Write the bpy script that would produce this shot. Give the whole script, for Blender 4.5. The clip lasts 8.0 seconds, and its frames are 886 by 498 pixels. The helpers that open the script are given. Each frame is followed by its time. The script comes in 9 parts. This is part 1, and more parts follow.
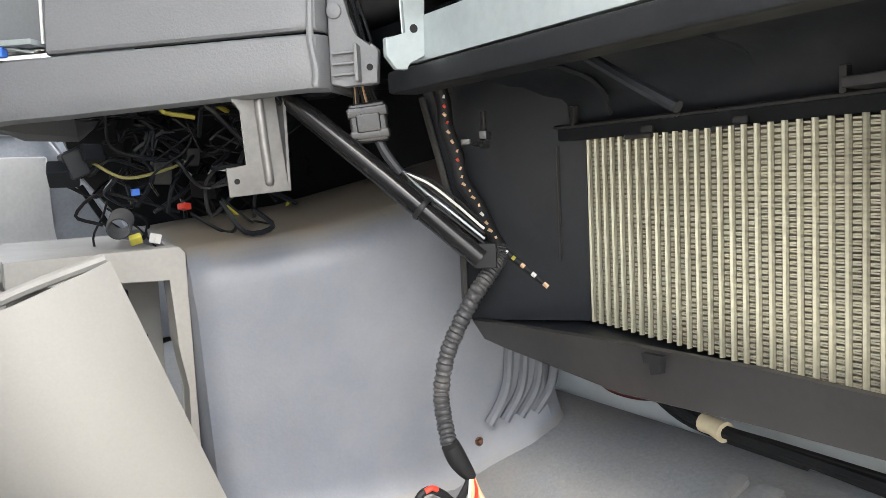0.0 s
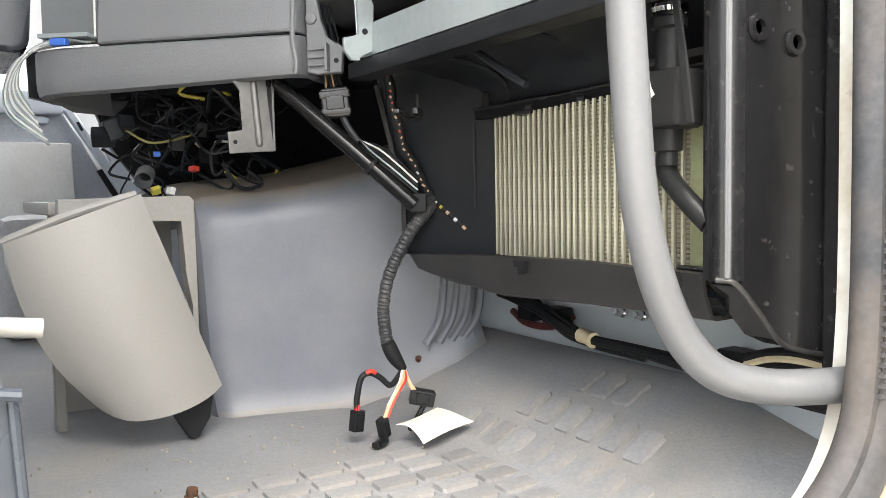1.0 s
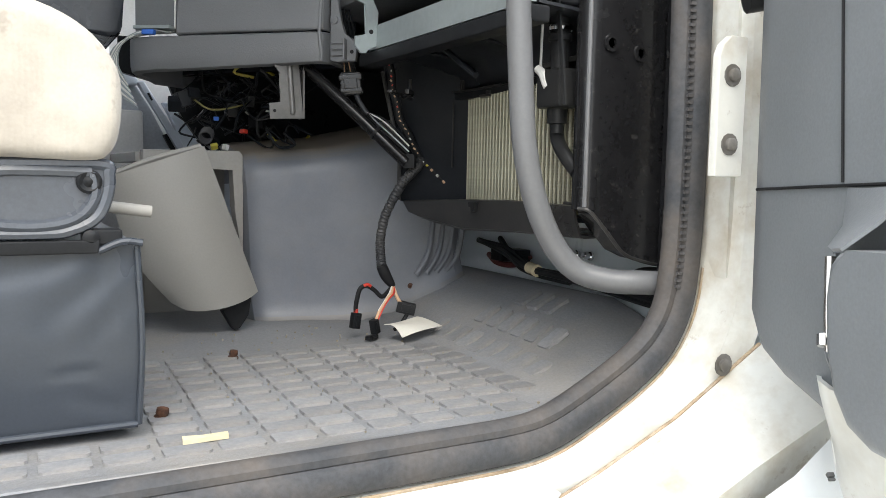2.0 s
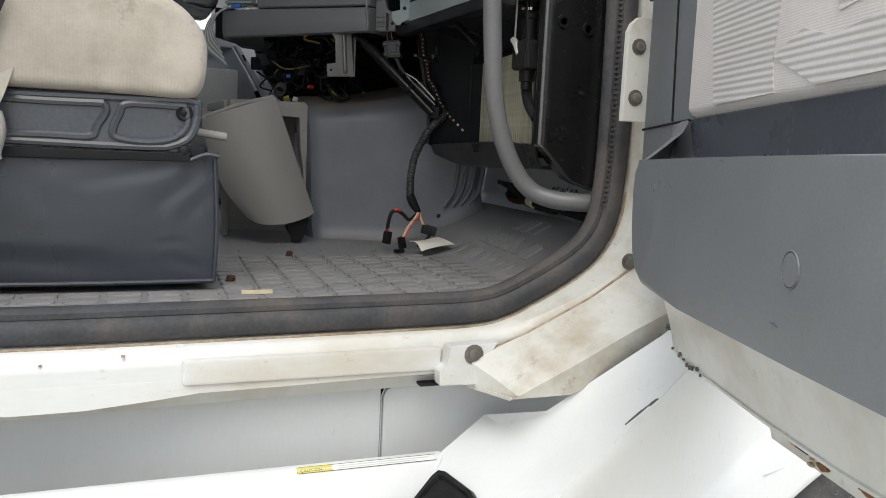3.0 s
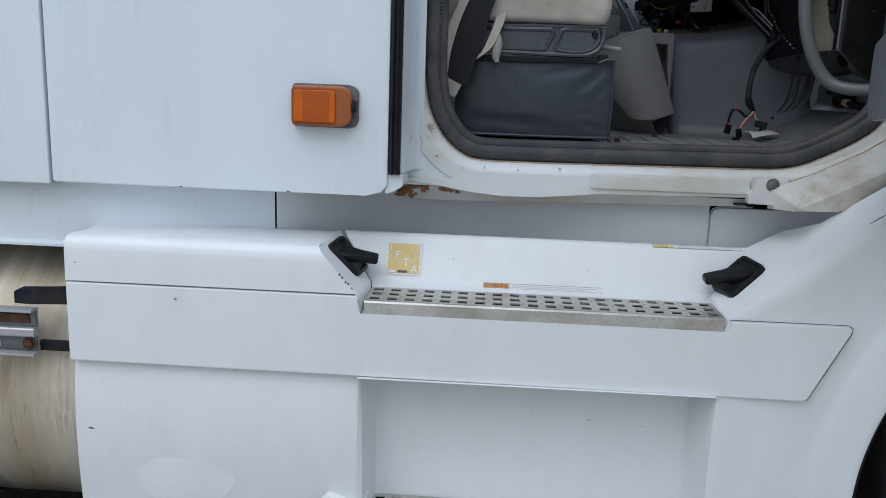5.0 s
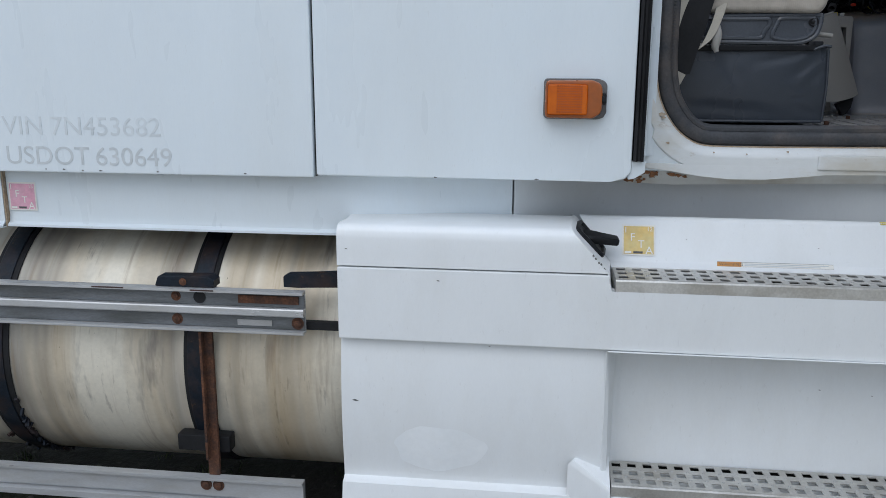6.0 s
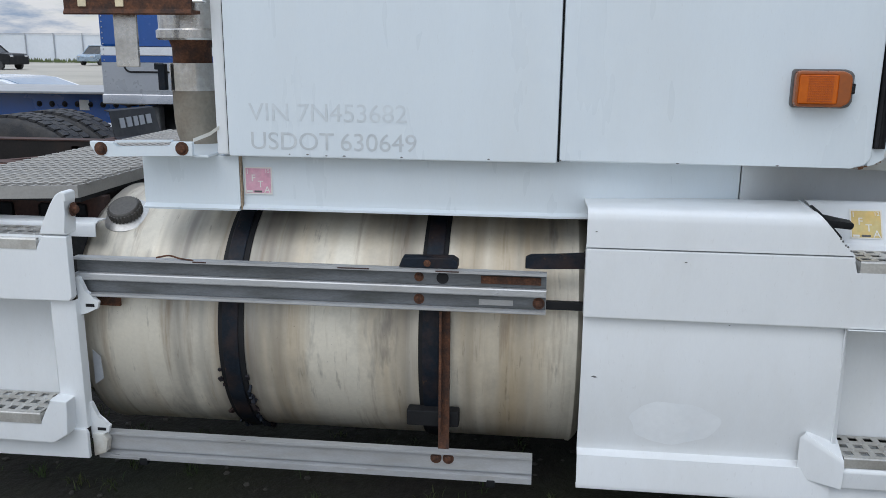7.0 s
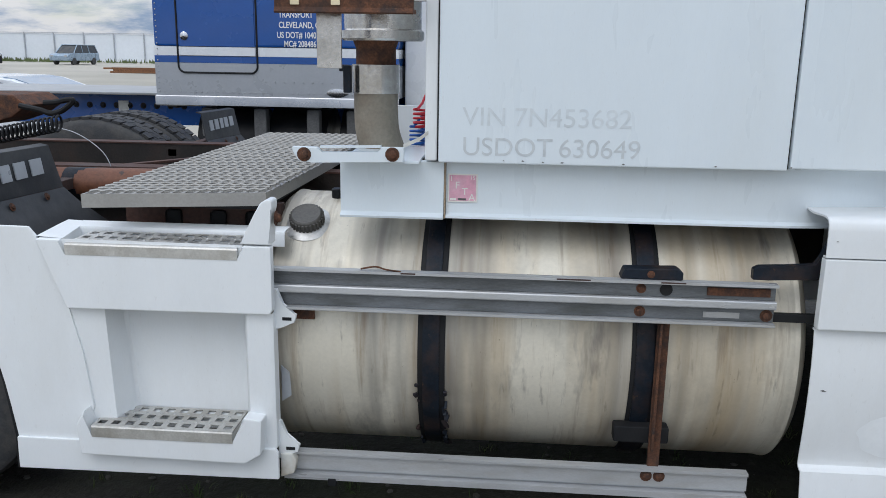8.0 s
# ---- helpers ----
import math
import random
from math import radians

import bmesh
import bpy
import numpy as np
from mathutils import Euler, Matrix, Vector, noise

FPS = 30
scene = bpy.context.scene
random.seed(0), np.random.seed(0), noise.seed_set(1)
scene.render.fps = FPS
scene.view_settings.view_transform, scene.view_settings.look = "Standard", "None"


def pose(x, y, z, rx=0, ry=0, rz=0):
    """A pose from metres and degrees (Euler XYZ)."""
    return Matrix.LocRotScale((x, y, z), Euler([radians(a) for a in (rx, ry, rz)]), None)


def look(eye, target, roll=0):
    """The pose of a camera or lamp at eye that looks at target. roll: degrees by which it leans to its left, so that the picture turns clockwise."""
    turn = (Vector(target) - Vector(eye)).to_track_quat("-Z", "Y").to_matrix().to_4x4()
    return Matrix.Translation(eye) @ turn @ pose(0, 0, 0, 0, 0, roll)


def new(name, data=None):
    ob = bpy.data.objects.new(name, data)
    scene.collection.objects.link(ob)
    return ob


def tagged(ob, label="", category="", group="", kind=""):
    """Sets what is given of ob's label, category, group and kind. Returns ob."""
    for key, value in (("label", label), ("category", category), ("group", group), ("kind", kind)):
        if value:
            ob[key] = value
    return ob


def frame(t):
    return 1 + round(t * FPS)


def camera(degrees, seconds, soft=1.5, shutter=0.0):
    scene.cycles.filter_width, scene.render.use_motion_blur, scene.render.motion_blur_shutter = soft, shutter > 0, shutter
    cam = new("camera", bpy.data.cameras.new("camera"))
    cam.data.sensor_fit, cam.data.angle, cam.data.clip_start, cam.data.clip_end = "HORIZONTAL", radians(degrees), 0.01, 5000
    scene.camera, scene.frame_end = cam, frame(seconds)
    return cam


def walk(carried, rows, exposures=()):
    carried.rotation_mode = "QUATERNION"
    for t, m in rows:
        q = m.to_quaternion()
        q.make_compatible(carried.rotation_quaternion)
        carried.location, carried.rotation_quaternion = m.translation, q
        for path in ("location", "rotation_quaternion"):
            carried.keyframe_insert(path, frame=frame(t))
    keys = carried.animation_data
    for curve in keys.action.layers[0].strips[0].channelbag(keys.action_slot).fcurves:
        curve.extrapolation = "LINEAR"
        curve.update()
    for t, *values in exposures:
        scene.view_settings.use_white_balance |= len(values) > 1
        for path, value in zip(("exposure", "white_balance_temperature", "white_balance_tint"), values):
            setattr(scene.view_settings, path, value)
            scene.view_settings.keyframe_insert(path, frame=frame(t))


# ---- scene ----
cam = camera(56.5, 8.0, soft=0.65)
METRES, EYE, TILT, LEAN, TURN = 4.0, 1.685, 0.0, 0.0, -31.1
ROWS = [
    (0.0, 0.0, 0.0, 0.0, -0.26, -5.42, 2.75),
    (0.5, 0.0133, -0.028, -0.0156, -1.47, -4.79, 2.08),
    (1.0, 0.0189, -0.0753, -0.0187, -0.16, -4.0, 1.07),
    (2.5, 0.0712, -0.214, -0.034, 5.69, -6.38, -1.93),
    (3.0, 0.0988, -0.263, -0.0379, 9.79, -7.55, -2.67),
    (3.5, 0.121, -0.3315, -0.0465, 15.29, -8.42, -3.3),
    (4.0, 0.1475, -0.3755, -0.0544, 21.78, -9.47, -3.58),
    (4.5, 0.1753, -0.4169, -0.0652, 28.71, -10.8, -3.23),
    (5.0, 0.1762, -0.4715, -0.0651, 34.59, -11.58, -1.99),
    (6.5, 0.0434, -0.6258, -0.0605, 38.09, -13.11, -0.13),
    (7.0, -0.0169, -0.6914, -0.0609, 37.46, -13.45, -0.48),
    (7.5, -0.0733, -0.7457, -0.0573, 36.33, -13.43, -0.79),
    (8.0, -0.167, -0.7723, -0.0625, 35.53, -13.31, -0.88),
]
EXPOSURES = [(0.0, 3.02, 7450, 11), (0.5, 2.98, 7650, 12), (1.0, 2.74, 7550, 11), (1.3, 2.5, 7450, 10), (2.3, 1.32, 7150, 9), (2.5, 1.12, 7150, 9), (3.0, 0.62, 7300, 10), (3.5, 0.27, 6850, 9), (4.0, -0.06, 6350, 9), (4.5, -0.2, 6250, 10), (5.0, -0.34, 6250, 10), (6.5, -0.35, 6300, 10), (8.0, -0.27, 6400, 10)]
walk(cam, [(t, pose(0, 0, EYE, TILT, LEAN, TURN) @ pose(METRES * x, METRES * y, METRES * z, 90 + pitch, roll, yaw)) for t, x, y, z, yaw, pitch, roll in ROWS], EXPOSURES)

# ---- world and sun: bright day under broken cloud ----
world = bpy.data.worlds.new("sky")
scene.world = world
world.use_nodes = True
wn, wl = world.node_tree.nodes, world.node_tree.links
bg = wn["Background"]
sky = wn.new("ShaderNodeTexSky")
sky.sky_type = "NISHITA"
sky.sun_disc = False
SUN_EL, SUN_AZ = radians(50), radians(206)
sky.sun_elevation, sky.sun_rotation = SUN_EL, SUN_AZ
sky.air_density, sky.dust_density, sky.ozone_density = 1.0, 0.2, 1.0
wtc = wn.new("ShaderNodeTexCoord")
wmp = wn.new("ShaderNodeMapping")
wmp.inputs["Scale"].default_value = (1.0, 1.0, 4.0)
cl = wn.new("ShaderNodeTexNoise")
cl.inputs["Scale"].default_value, cl.inputs["Detail"].default_value, cl.inputs["Roughness"].default_value = 5.0, 8.0, 0.55
cr = wn.new("ShaderNodeValToRGB")
cr.color_ramp.elements[0].position, cr.color_ramp.elements[1].position = 0.24, 0.44
mx = wn.new("ShaderNodeMix")
mx.data_type = "RGBA"
c2 = wn.new("ShaderNodeTexNoise")
c2.inputs["Scale"].default_value, c2.inputs["Detail"].default_value, c2.inputs["Roughness"].default_value = 9.0, 7.0, 0.6
cc = wn.new("ShaderNodeValToRGB")
cc.color_ramp.elements[0].position, cc.color_ramp.elements[0].color = 0.42, (3.2, 4.2, 5.8, 1)
cc.color_ramp.elements[1].position, cc.color_ramp.elements[1].color = 0.58, (8.3, 8.4, 8.6, 1)
wl.new(wmp.outputs["Vector"], c2.inputs["Vector"])
wl.new(c2.outputs["Fac"], cc.inputs["Fac"])
wl.new(cc.outputs["Color"], mx.inputs["B"])
wl.new(wtc.outputs["Generated"], wmp.inputs["Vector"])
wl.new(wmp.outputs["Vector"], cl.inputs["Vector"])
wl.new(cl.outputs["Fac"], cr.inputs["Fac"])
wl.new(cr.outputs["Color"], mx.inputs["Factor"])
wl.new(sky.outputs["Color"], mx.inputs["A"])
# cloud cover: brighter overhead than along the horizon
wsx = wn.new("ShaderNodeSeparateXYZ")
wup = wn.new("ShaderNodeMapRange")
wup.inputs["To Min"].default_value, wup.inputs["To Max"].default_value = 0.66, 1.95
wmul = wn.new("ShaderNodeMix")
wmul.data_type, wmul.blend_type = "RGBA", "MULTIPLY"
wmul.inputs["Factor"].default_value = 1.0
wl.new(wtc.outputs["Generated"], wsx.inputs["Vector"])
wl.new(wsx.outputs["Z"], wup.inputs["Value"])
wl.new(mx.outputs["Result"], wmul.inputs["A"])
wl.new(wup.outputs["Result"], wmul.inputs["B"])
wl.new(wmul.outputs["Result"], bg.inputs["Color"])
bg.inputs["Strength"].default_value = 0.15

sun_data = bpy.data.lights.new("sun", "SUN")
sun_data.energy, sun_data.angle, sun_data.color = 0.8, radians(38), (1.0, 0.96, 0.9)
sun = new("sun", sun_data)
sun.matrix_world = look((0, 0, 20), (0 - math.sin(SUN_AZ) * math.cos(SUN_EL), 0 - math.cos(SUN_AZ) * math.cos(SUN_EL), 20 - math.sin(SUN_EL)))


# ---- materials ----
def mat(name, col, rough=0.5, metal=0.0, var=0.12, scale=6.0, fine=120.0, bump=0.15, bump_dist=0.002, dirt=None, dirt_amt=0.0, dirt_scale=3.0,
        stretch=(1, 1, 1), rough_var=0.12, coat=0.0, spots=None, spot_amt=0.0, spot_scale=25.0, island=0.0):
    """A surface with broad and fine variation; dirt is a second colour in soft patches, spots a third in small hard ones."""
    m = bpy.data.materials.new(name)
    m.use_nodes = True
    n, l = m.node_tree.nodes, m.node_tree.links
    b = n["Principled BSDF"]
    tc = n.new("ShaderNodeTexCoord")
    mp = n.new("ShaderNodeMapping")
    mp.inputs["Scale"].default_value = stretch
    l.new(tc.outputs["Object"], mp.inputs["Vector"])

    def nz(s, detail=4.0, r=0.6):
        t = n.new("ShaderNodeTexNoise")
        t.inputs["Scale"].default_value, t.inputs["Detail"].default_value, t.inputs["Roughness"].default_value = s, detail, r
        l.new(mp.outputs["Vector"], t.inputs["Vector"])
        return t

    def ramp(src, a, c):
        r = n.new("ShaderNodeMapRange")
        r.inputs["From Min"].default_value, r.inputs["From Max"].default_value = a, c
        l.new(src, r.inputs["Value"])
        return r.outputs["Result"]

    def mixc(f, a, c):
        x = n.new("ShaderNodeMix")
        x.data_type = "RGBA"
        if isinstance(f, float):
            x.inputs["Factor"].default_value = f
        else:
            l.new(f, x.inputs["Factor"])
        for key, v in (("A", a), ("B", c)):
            if isinstance(v, tuple):
                x.inputs[key].default_value = (*v, 1)
            else:
                l.new(v, x.inputs[key])
        return x.outputs["Result"]

    big, small = nz(scale), nz(fine, 3.0)
    dark, light = tuple(max(0, c * (1 - var)) for c in col), tuple(min(1, c * (1 + var)) for c in col)
    colour = mixc(ramp(big.outputs["Fac"], 0.3, 0.7), dark, light)
    sm = n.new("ShaderNodeMapRange")
    sm.inputs["To Min"].default_value, sm.inputs["To Max"].default_value = 1 - var * 0.7, 1 + var * 0.7
    sm.inputs["From Min"].default_value, sm.inputs["From Max"].default_value = 0.3, 0.7
    l.new(small.outputs["Fac"], sm.inputs["Value"])
    mul = n.new("ShaderNodeMix")
    mul.data_type, mul.blend_type = "RGBA", "MULTIPLY"
    mul.inputs["Factor"].default_value = 1.0
    l.new(colour, mul.inputs["A"])
    l.new(sm.outputs["Result"], mul.inputs["B"])
    colour = mul.outputs["Result"]
    if dirt:
        d = nz(dirt_scale, 6.0, 0.65)
        f = n.new("ShaderNodeMath")
        f.operation = "MULTIPLY"
        l.new(ramp(d.outputs["Fac"], 0.45, 0.75), f.inputs[0])
        f.inputs[1].default_value = dirt_amt
        colour = mixc(f.outputs[0], colour, dirt)
    if spots:
        d = nz(spot_scale, 5.0, 0.7)
        f = n.new("ShaderNodeMath")
        f.operation = "MULTIPLY"
        l.new(ramp(d.outputs["Fac"], 0.62, 0.68), f.inputs[0])
        f.inputs[1].default_value = spot_amt
        colour = mixc(f.outputs[0], colour, spots)
    if island:
        oi = n.new("ShaderNodeObjectInfo")
        mr = n.new("ShaderNodeMapRange")
        mr.inputs["To Min"].default_value, mr.inputs["To Max"].default_value = 1 - island, 1 + island
        l.new(oi.outputs["Random"], mr.inputs["Value"])
        m2 = n.new("ShaderNodeMix")
        m2.data_type, m2.blend_type = "RGBA", "MULTIPLY"
        m2.inputs["Factor"].default_value = 1.0
        l.new(colour, m2.inputs["A"])
        l.new(mr.outputs["Result"], m2.inputs["B"])
        colour = m2.outputs["Result"]
    l.new(colour, b.inputs["Base Color"])
    rr = n.new("ShaderNodeMapRange")
    rr.inputs["From Min"].default_value, rr.inputs["From Max"].default_value = 0.3, 0.7
    rr.inputs["To Min"].default_value, rr.inputs["To Max"].default_value = max(0.02, rough - rough_var), min(1, rough + rough_var)
    l.new(big.outputs["Fac"], rr.inputs["Value"])
    l.new(rr.outputs["Result"], b.inputs["Roughness"])
    b.inputs["Metallic"].default_value = metal
    b.inputs["Coat Weight"].default_value = coat
    if bump:
        bp = n.new("ShaderNodeBump")
        bp.inputs["Strength"].default_value, bp.inputs["Distance"].default_value = bump, bump_dist
        l.new(small.outputs["Fac"], bp.inputs["Height"])
        l.new(bp.outputs["Normal"], b.inputs["Normal"])
    return m


WHITE = (0.70, 0.765, 0.805)
M = {}
M["paint"] = mat("white_truck_paint", WHITE, 0.34, 0, 0.016, 2.0, 60, 0.05, 0.0006, dirt=(0.60, 0.58, 0.52), dirt_amt=0.12, dirt_scale=1.6, stretch=(3, 3, 0.6), coat=0.25, spots=(0.35, 0.32, 0.28), spot_amt=0.10, spot_scale=60)
M["jamb"] = mat("dirty_jamb_paint", (0.66, 0.66, 0.62), 0.4, 0, 0.04, 5, 80, 0.08, 0.001, dirt=(0.36, 0.27, 0.16), dirt_amt=0.9, dirt_scale=6, spots=(0.22, 0.12, 0.06), spot_amt=0.3, spot_scale=30)
M["sillpaint"] = mat("grimy_white_paint", (0.62, 0.625, 0.60), 0.36, 0, 0.03, 3, 60, 0.05, 0.0006, dirt=(0.36, 0.30, 0.20), dirt_amt=0.75, dirt_scale=4, coat=0.2, spots=(0.26, 0.17, 0.10), spot_amt=0.35, spot_scale=28)
M["surround"] = mat("worn_white_door_surround", (0.675, 0.70, 0.705), 0.36, 0, 0.03, 3, 60, 0.05, 0.0006, dirt=(0.50, 0.44, 0.33), dirt_amt=0.75, dirt_scale=4.5, stretch=(0.7, 1, 1.6), coat=0.2, spots=(0.30, 0.20, 0.13), spot_amt=0.3, spot_scale=34)
M["plastic_white"] = mat("white_moulded_plastic", (0.765, 0.79, 0.80), 0.42, 0, 0.016, 3, 90, 0.06, 0.0006, dirt=(0.58, 0.57, 0.53), dirt_amt=0.26, dirt_scale=2.2, stretch=(2, 2, 0.7), spots=(0.35, 0.34, 0.32), spot_amt=0.12, spot_scale=45)
M["seal"] = mat("weathered_rubber_seal", (0.056, 0.059, 0.066), 0.62, 0, 0.25, 12, 150, 0.3, 0.001, dirt=(0.16, 0.12, 0.085), dirt_amt=0.5, dirt_scale=6)
M["rubber"] = mat("black_rubber", (0.012, 0.0125, 0.014), 0.6, 0, 0.2, 10, 150, 0.3, 0.001, dirt=(0.030, 0.030, 0.032), dirt_amt=0.5, dirt_scale=5)
M["mat"] = mat("grey_rubber_mat", (0.228, 0.236, 0.252), 0.68, 0, 0.15, 5, 220, 0.5, 0.0015, dirt=(0.33, 0.29, 0.24), dirt_amt=0.6, dirt_scale=4.5, spots=(0.36, 0.32, 0.26), spot_amt=0.35, spot_scale=70)
M["pad"] = mat("worn_mat_pad", (0.24, 0.247, 0.262), 0.55, 0, 0.15, 9, 200, 0.3, 0.001, dirt=(0.33, 0.27, 0.20), dirt_amt=0.65, dirt_scale=5, island=0.12)
M["vinyl"] = mat("black_vinyl", (0.040, 0.048, 0.061), 0.28, 0, 0.08, 3, 260, 0.12, 0.0006, dirt=(0.042, 0.046, 0.052), dirt_amt=0.4, dirt_scale=5, rough_var=0.05)
M["black"] = mat("black_plastic", (0.010, 0.011, 0.013), 0.45, 0, 0.2, 8, 180, 0.2, 0.0006, dirt=(0.045, 0.044, 0.042), dirt_amt=0.35, dirt_scale=5)
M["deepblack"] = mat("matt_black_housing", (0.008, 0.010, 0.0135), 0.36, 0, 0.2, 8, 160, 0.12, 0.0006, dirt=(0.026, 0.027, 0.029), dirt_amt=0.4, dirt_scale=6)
M["sidecover"] = mat("blue_black_seat_cover", (0.070, 0.079, 0.095), 0.25, 0, 0.12, 8, 200, 0.2, 0.0006, dirt=(0.06, 0.06, 0.06), dirt_amt=0.3, dirt_scale=6)
M["housing"] = mat("dusty_black_housing", (0.012, 0.014, 0.018), 0.42, 0, 0.25, 7, 140, 0.2, 0.0008, dirt=(0.034, 0.034, 0.034), dirt_amt=0.5, dirt_scale=6)
M["trayplastic"] = mat("worn_black_tray_plastic", (0.022, 0.0215, 0.022), 0.36, 0, 0.15, 6, 150, 0.15, 0.0006, dirt=(0.06, 0.056, 0.05), dirt_amt=0.5, dirt_scale=5)
M["gloss"] = mat("glossy_black_plastic", (0.011, 0.011, 0.012), 0.17, 0, 0.2, 8, 120, 0.05, 0.0006, spots=(0.10, 0.095, 0.09), spot_amt=0.25, spot_scale=60)
M["dash"] = mat("grained_grey_dash", (0.170, 0.175, 0.186), 0.47, 0, 0.06, 6, 380, 0.42, 0.0012, dirt=(0.16, 0.16, 0.165), dirt_amt=0.2)
M["tunnel"] = mat("blue_grey_tunnel_trim", (0.136, 0.150, 0.180), 0.42, 0, 0.05, 3, 240, 0.25, 0.0008, dirt=(0.34, 0.33, 0.32), dirt_amt=0.3, dirt_scale=3)


def dusted(m, dust, lo, hi):
    """Lays brown dust on the faces of a material that look upwards."""
    n, l = m.node_tree.nodes, m.node_tree.links
    b = n["Principled BSDF"]
    base = b.inputs["Base Color"].links[0].from_socket
    ge = n.new("ShaderNodeNewGeometry")
    sx = n.new("ShaderNodeSeparateXYZ")
    mr = n.new("ShaderNodeMapRange")
    mr.inputs["From Min"].default_value, mr.inputs["From Max"].default_value = lo, hi
    nz = n.new("ShaderNodeTexNoise")
    nz.inputs["Scale"].default_value, nz.inputs["Detail"].default_value = 14.0, 6.0
    ad = n.new("ShaderNodeMath")
    ad.operation = "MULTIPLY_ADD"
    ad.inputs[1].default_value, ad.inputs[2].default_value = 0.5, -0.25
    sm = n.new("ShaderNodeMath")
    sm.operation, sm.use_clamp = "ADD", True
    x = n.new("ShaderNodeMix")
    x.data_type = "RGBA"
    x.inputs["B"].default_value = (*dust, 1)
    l.new(ge.outputs["True Normal"], sx.inputs["Vector"])
    l.new(sx.outputs["Z"], mr.inputs["Value"])
    l.new(nz.outputs["Fac"], ad.inputs[0])
    l.new(mr.outputs["Result"], sm.inputs[0])
    l.new(ad.outputs[0], sm.inputs[1])
    l.new(sm.outputs[0], x.inputs["Factor"])
    l.new(base, x.inputs["A"])
    l.new(x.outputs["Result"], b.inputs["Base Color"])
    return m


dusted(M["tunnel"], (0.20, 0.172, 0.138), 0.45, 0.95)
M["greypanel"] = mat("grey_knee_panel", (0.285, 0.278, 0.264), 0.5, 0, 0.04, 4, 300, 0.15, 0.0005, dirt=(0.2, 0.19, 0.18), dirt_amt=0.15)
M["console"] = mat("light_grey_console", (0.33, 0.32, 0.30), 0.55, 0, 0.06, 6, 160, 0.15, 0.0006, dirt=(0.22, 0.19, 0.16), dirt_amt=0.3)
M["doortrim"] = mat("charcoal_door_trim", (0.175, 0.187, 0.200), 0.44, 0, 0.08, 5, 320, 0.35, 0.0006, dirt=(0.12, 0.12, 0.12), dirt_amt=0.35, dirt_scale=3, spots=(0.2, 0.2, 0.2), spot_amt=0.15, spot_scale=40)
M["bar"] = mat("grey_grab_bar", (0.135, 0.138, 0.145), 0.45, 0, 0.06, 8, 200, 0.15, 0.0005)
M["steel"] = mat("bare_steel", (0.55, 0.55, 0.54), 0.42, 0.85, 0.12, 8, 120, 0.15, 0.0006, dirt=(0.24, 0.21, 0.18), dirt_amt=0.4, dirt_scale=8)
M["oxide"] = mat("dull_oxidised_bolt", (0.20, 0.19, 0.175), 0.6, 0.5, 0.25, 30, 160, 0.4, 0.001, dirt=(0.10, 0.075, 0.05), dirt_amt=0.6, dirt_scale=40)
M["flap"] = mat("grey_black_flap_rubber", (0.028, 0.031, 0.036), 0.6, 0, 0.2, 8, 120, 0.3, 0.001, dirt=(0.09, 0.09, 0.09), dirt_amt=0.6, dirt_scale=5)
M["galv"] = mat("galvanised_steel", (0.33, 0.375, 0.385), 0.45, 0.35, 0.08, 9, 90, 0.08, 0.0005)
M["tread"] = mat("stainless_tread", (0.60, 0.59, 0.56), 0.42, 0.75, 0.12, 10, 160, 0.15, 0.0006, dirt=(0.27, 0.235, 0.185), dirt_amt=0.65, dirt_scale=9)
M["pan"] = mat("dark_tread_shade", (0.06, 0.057, 0.052), 0.8, 0, 0.3, 20, 90, 0.2, 0.001)
M["alu"] = mat("dull_aluminium", (0.40, 0.405, 0.41), 0.40, 0.55, 0.12, 3, 110, 0.1, 0.0006, dirt=(0.22, 0.21, 0.20), dirt_amt=0.6, dirt_scale=5, stretch=(1, 4, 4))
M["rust"] = mat("rusty_iron", (0.105, 0.045, 0.024), 0.85, 0.1, 0.5, 22, 160, 0.8, 0.002, dirt=(0.018, 0.016, 0.017), dirt_amt=1.0, dirt_scale=28, spots=(0.20, 0.09, 0.04), spot_amt=0.6, spot_scale=60)
M["rustbright"] = mat("orange_brown_rust", (0.22, 0.10, 0.045), 0.85, 0, 0.4, 16, 120, 0.5, 0.002, dirt=(0.07, 0.04, 0.03), dirt_amt=0.7, dirt_scale=12)
M["jambrust"] = mat("brown_rust_stain", (0.36, 0.27, 0.18), 0.8, 0, 0.3, 20, 120, 0.3, 0.001, dirt=(0.5, 0.46, 0.4), dirt_amt=0.6, dirt_scale=30)
M["rustpaint"] = mat("orange_brown_tank_paint", (0.17, 0.062, 0.03), 0.6, 0.05, 0.3, 8, 90, 0.3, 0.001, dirt=(0.05, 0.03, 0.024), dirt_amt=0.8, dirt_scale=8, spots=(0.03, 0.025, 0.025), spot_amt=0.8, spot_scale=18)
M["strapiron"] = mat("blackened_strap_iron", (0.008, 0.013, 0.021), 0.5, 0.1, 0.3, 10, 120, 0.4, 0.001, dirt=(0.085, 0.045, 0.026), dirt_amt=0.5, dirt_scale=9, spots=(0.10, 0.055, 0.03), spot_amt=0.5, spot_scale=26)
M["frameblack"] = mat("shade_black_frame", (0.022, 0.018, 0.016), 0.7, 0.05, 0.3, 6, 90, 0.5, 0.002, dirt=(0.06, 0.03, 0.02), dirt_amt=0.5, dirt_scale=6)
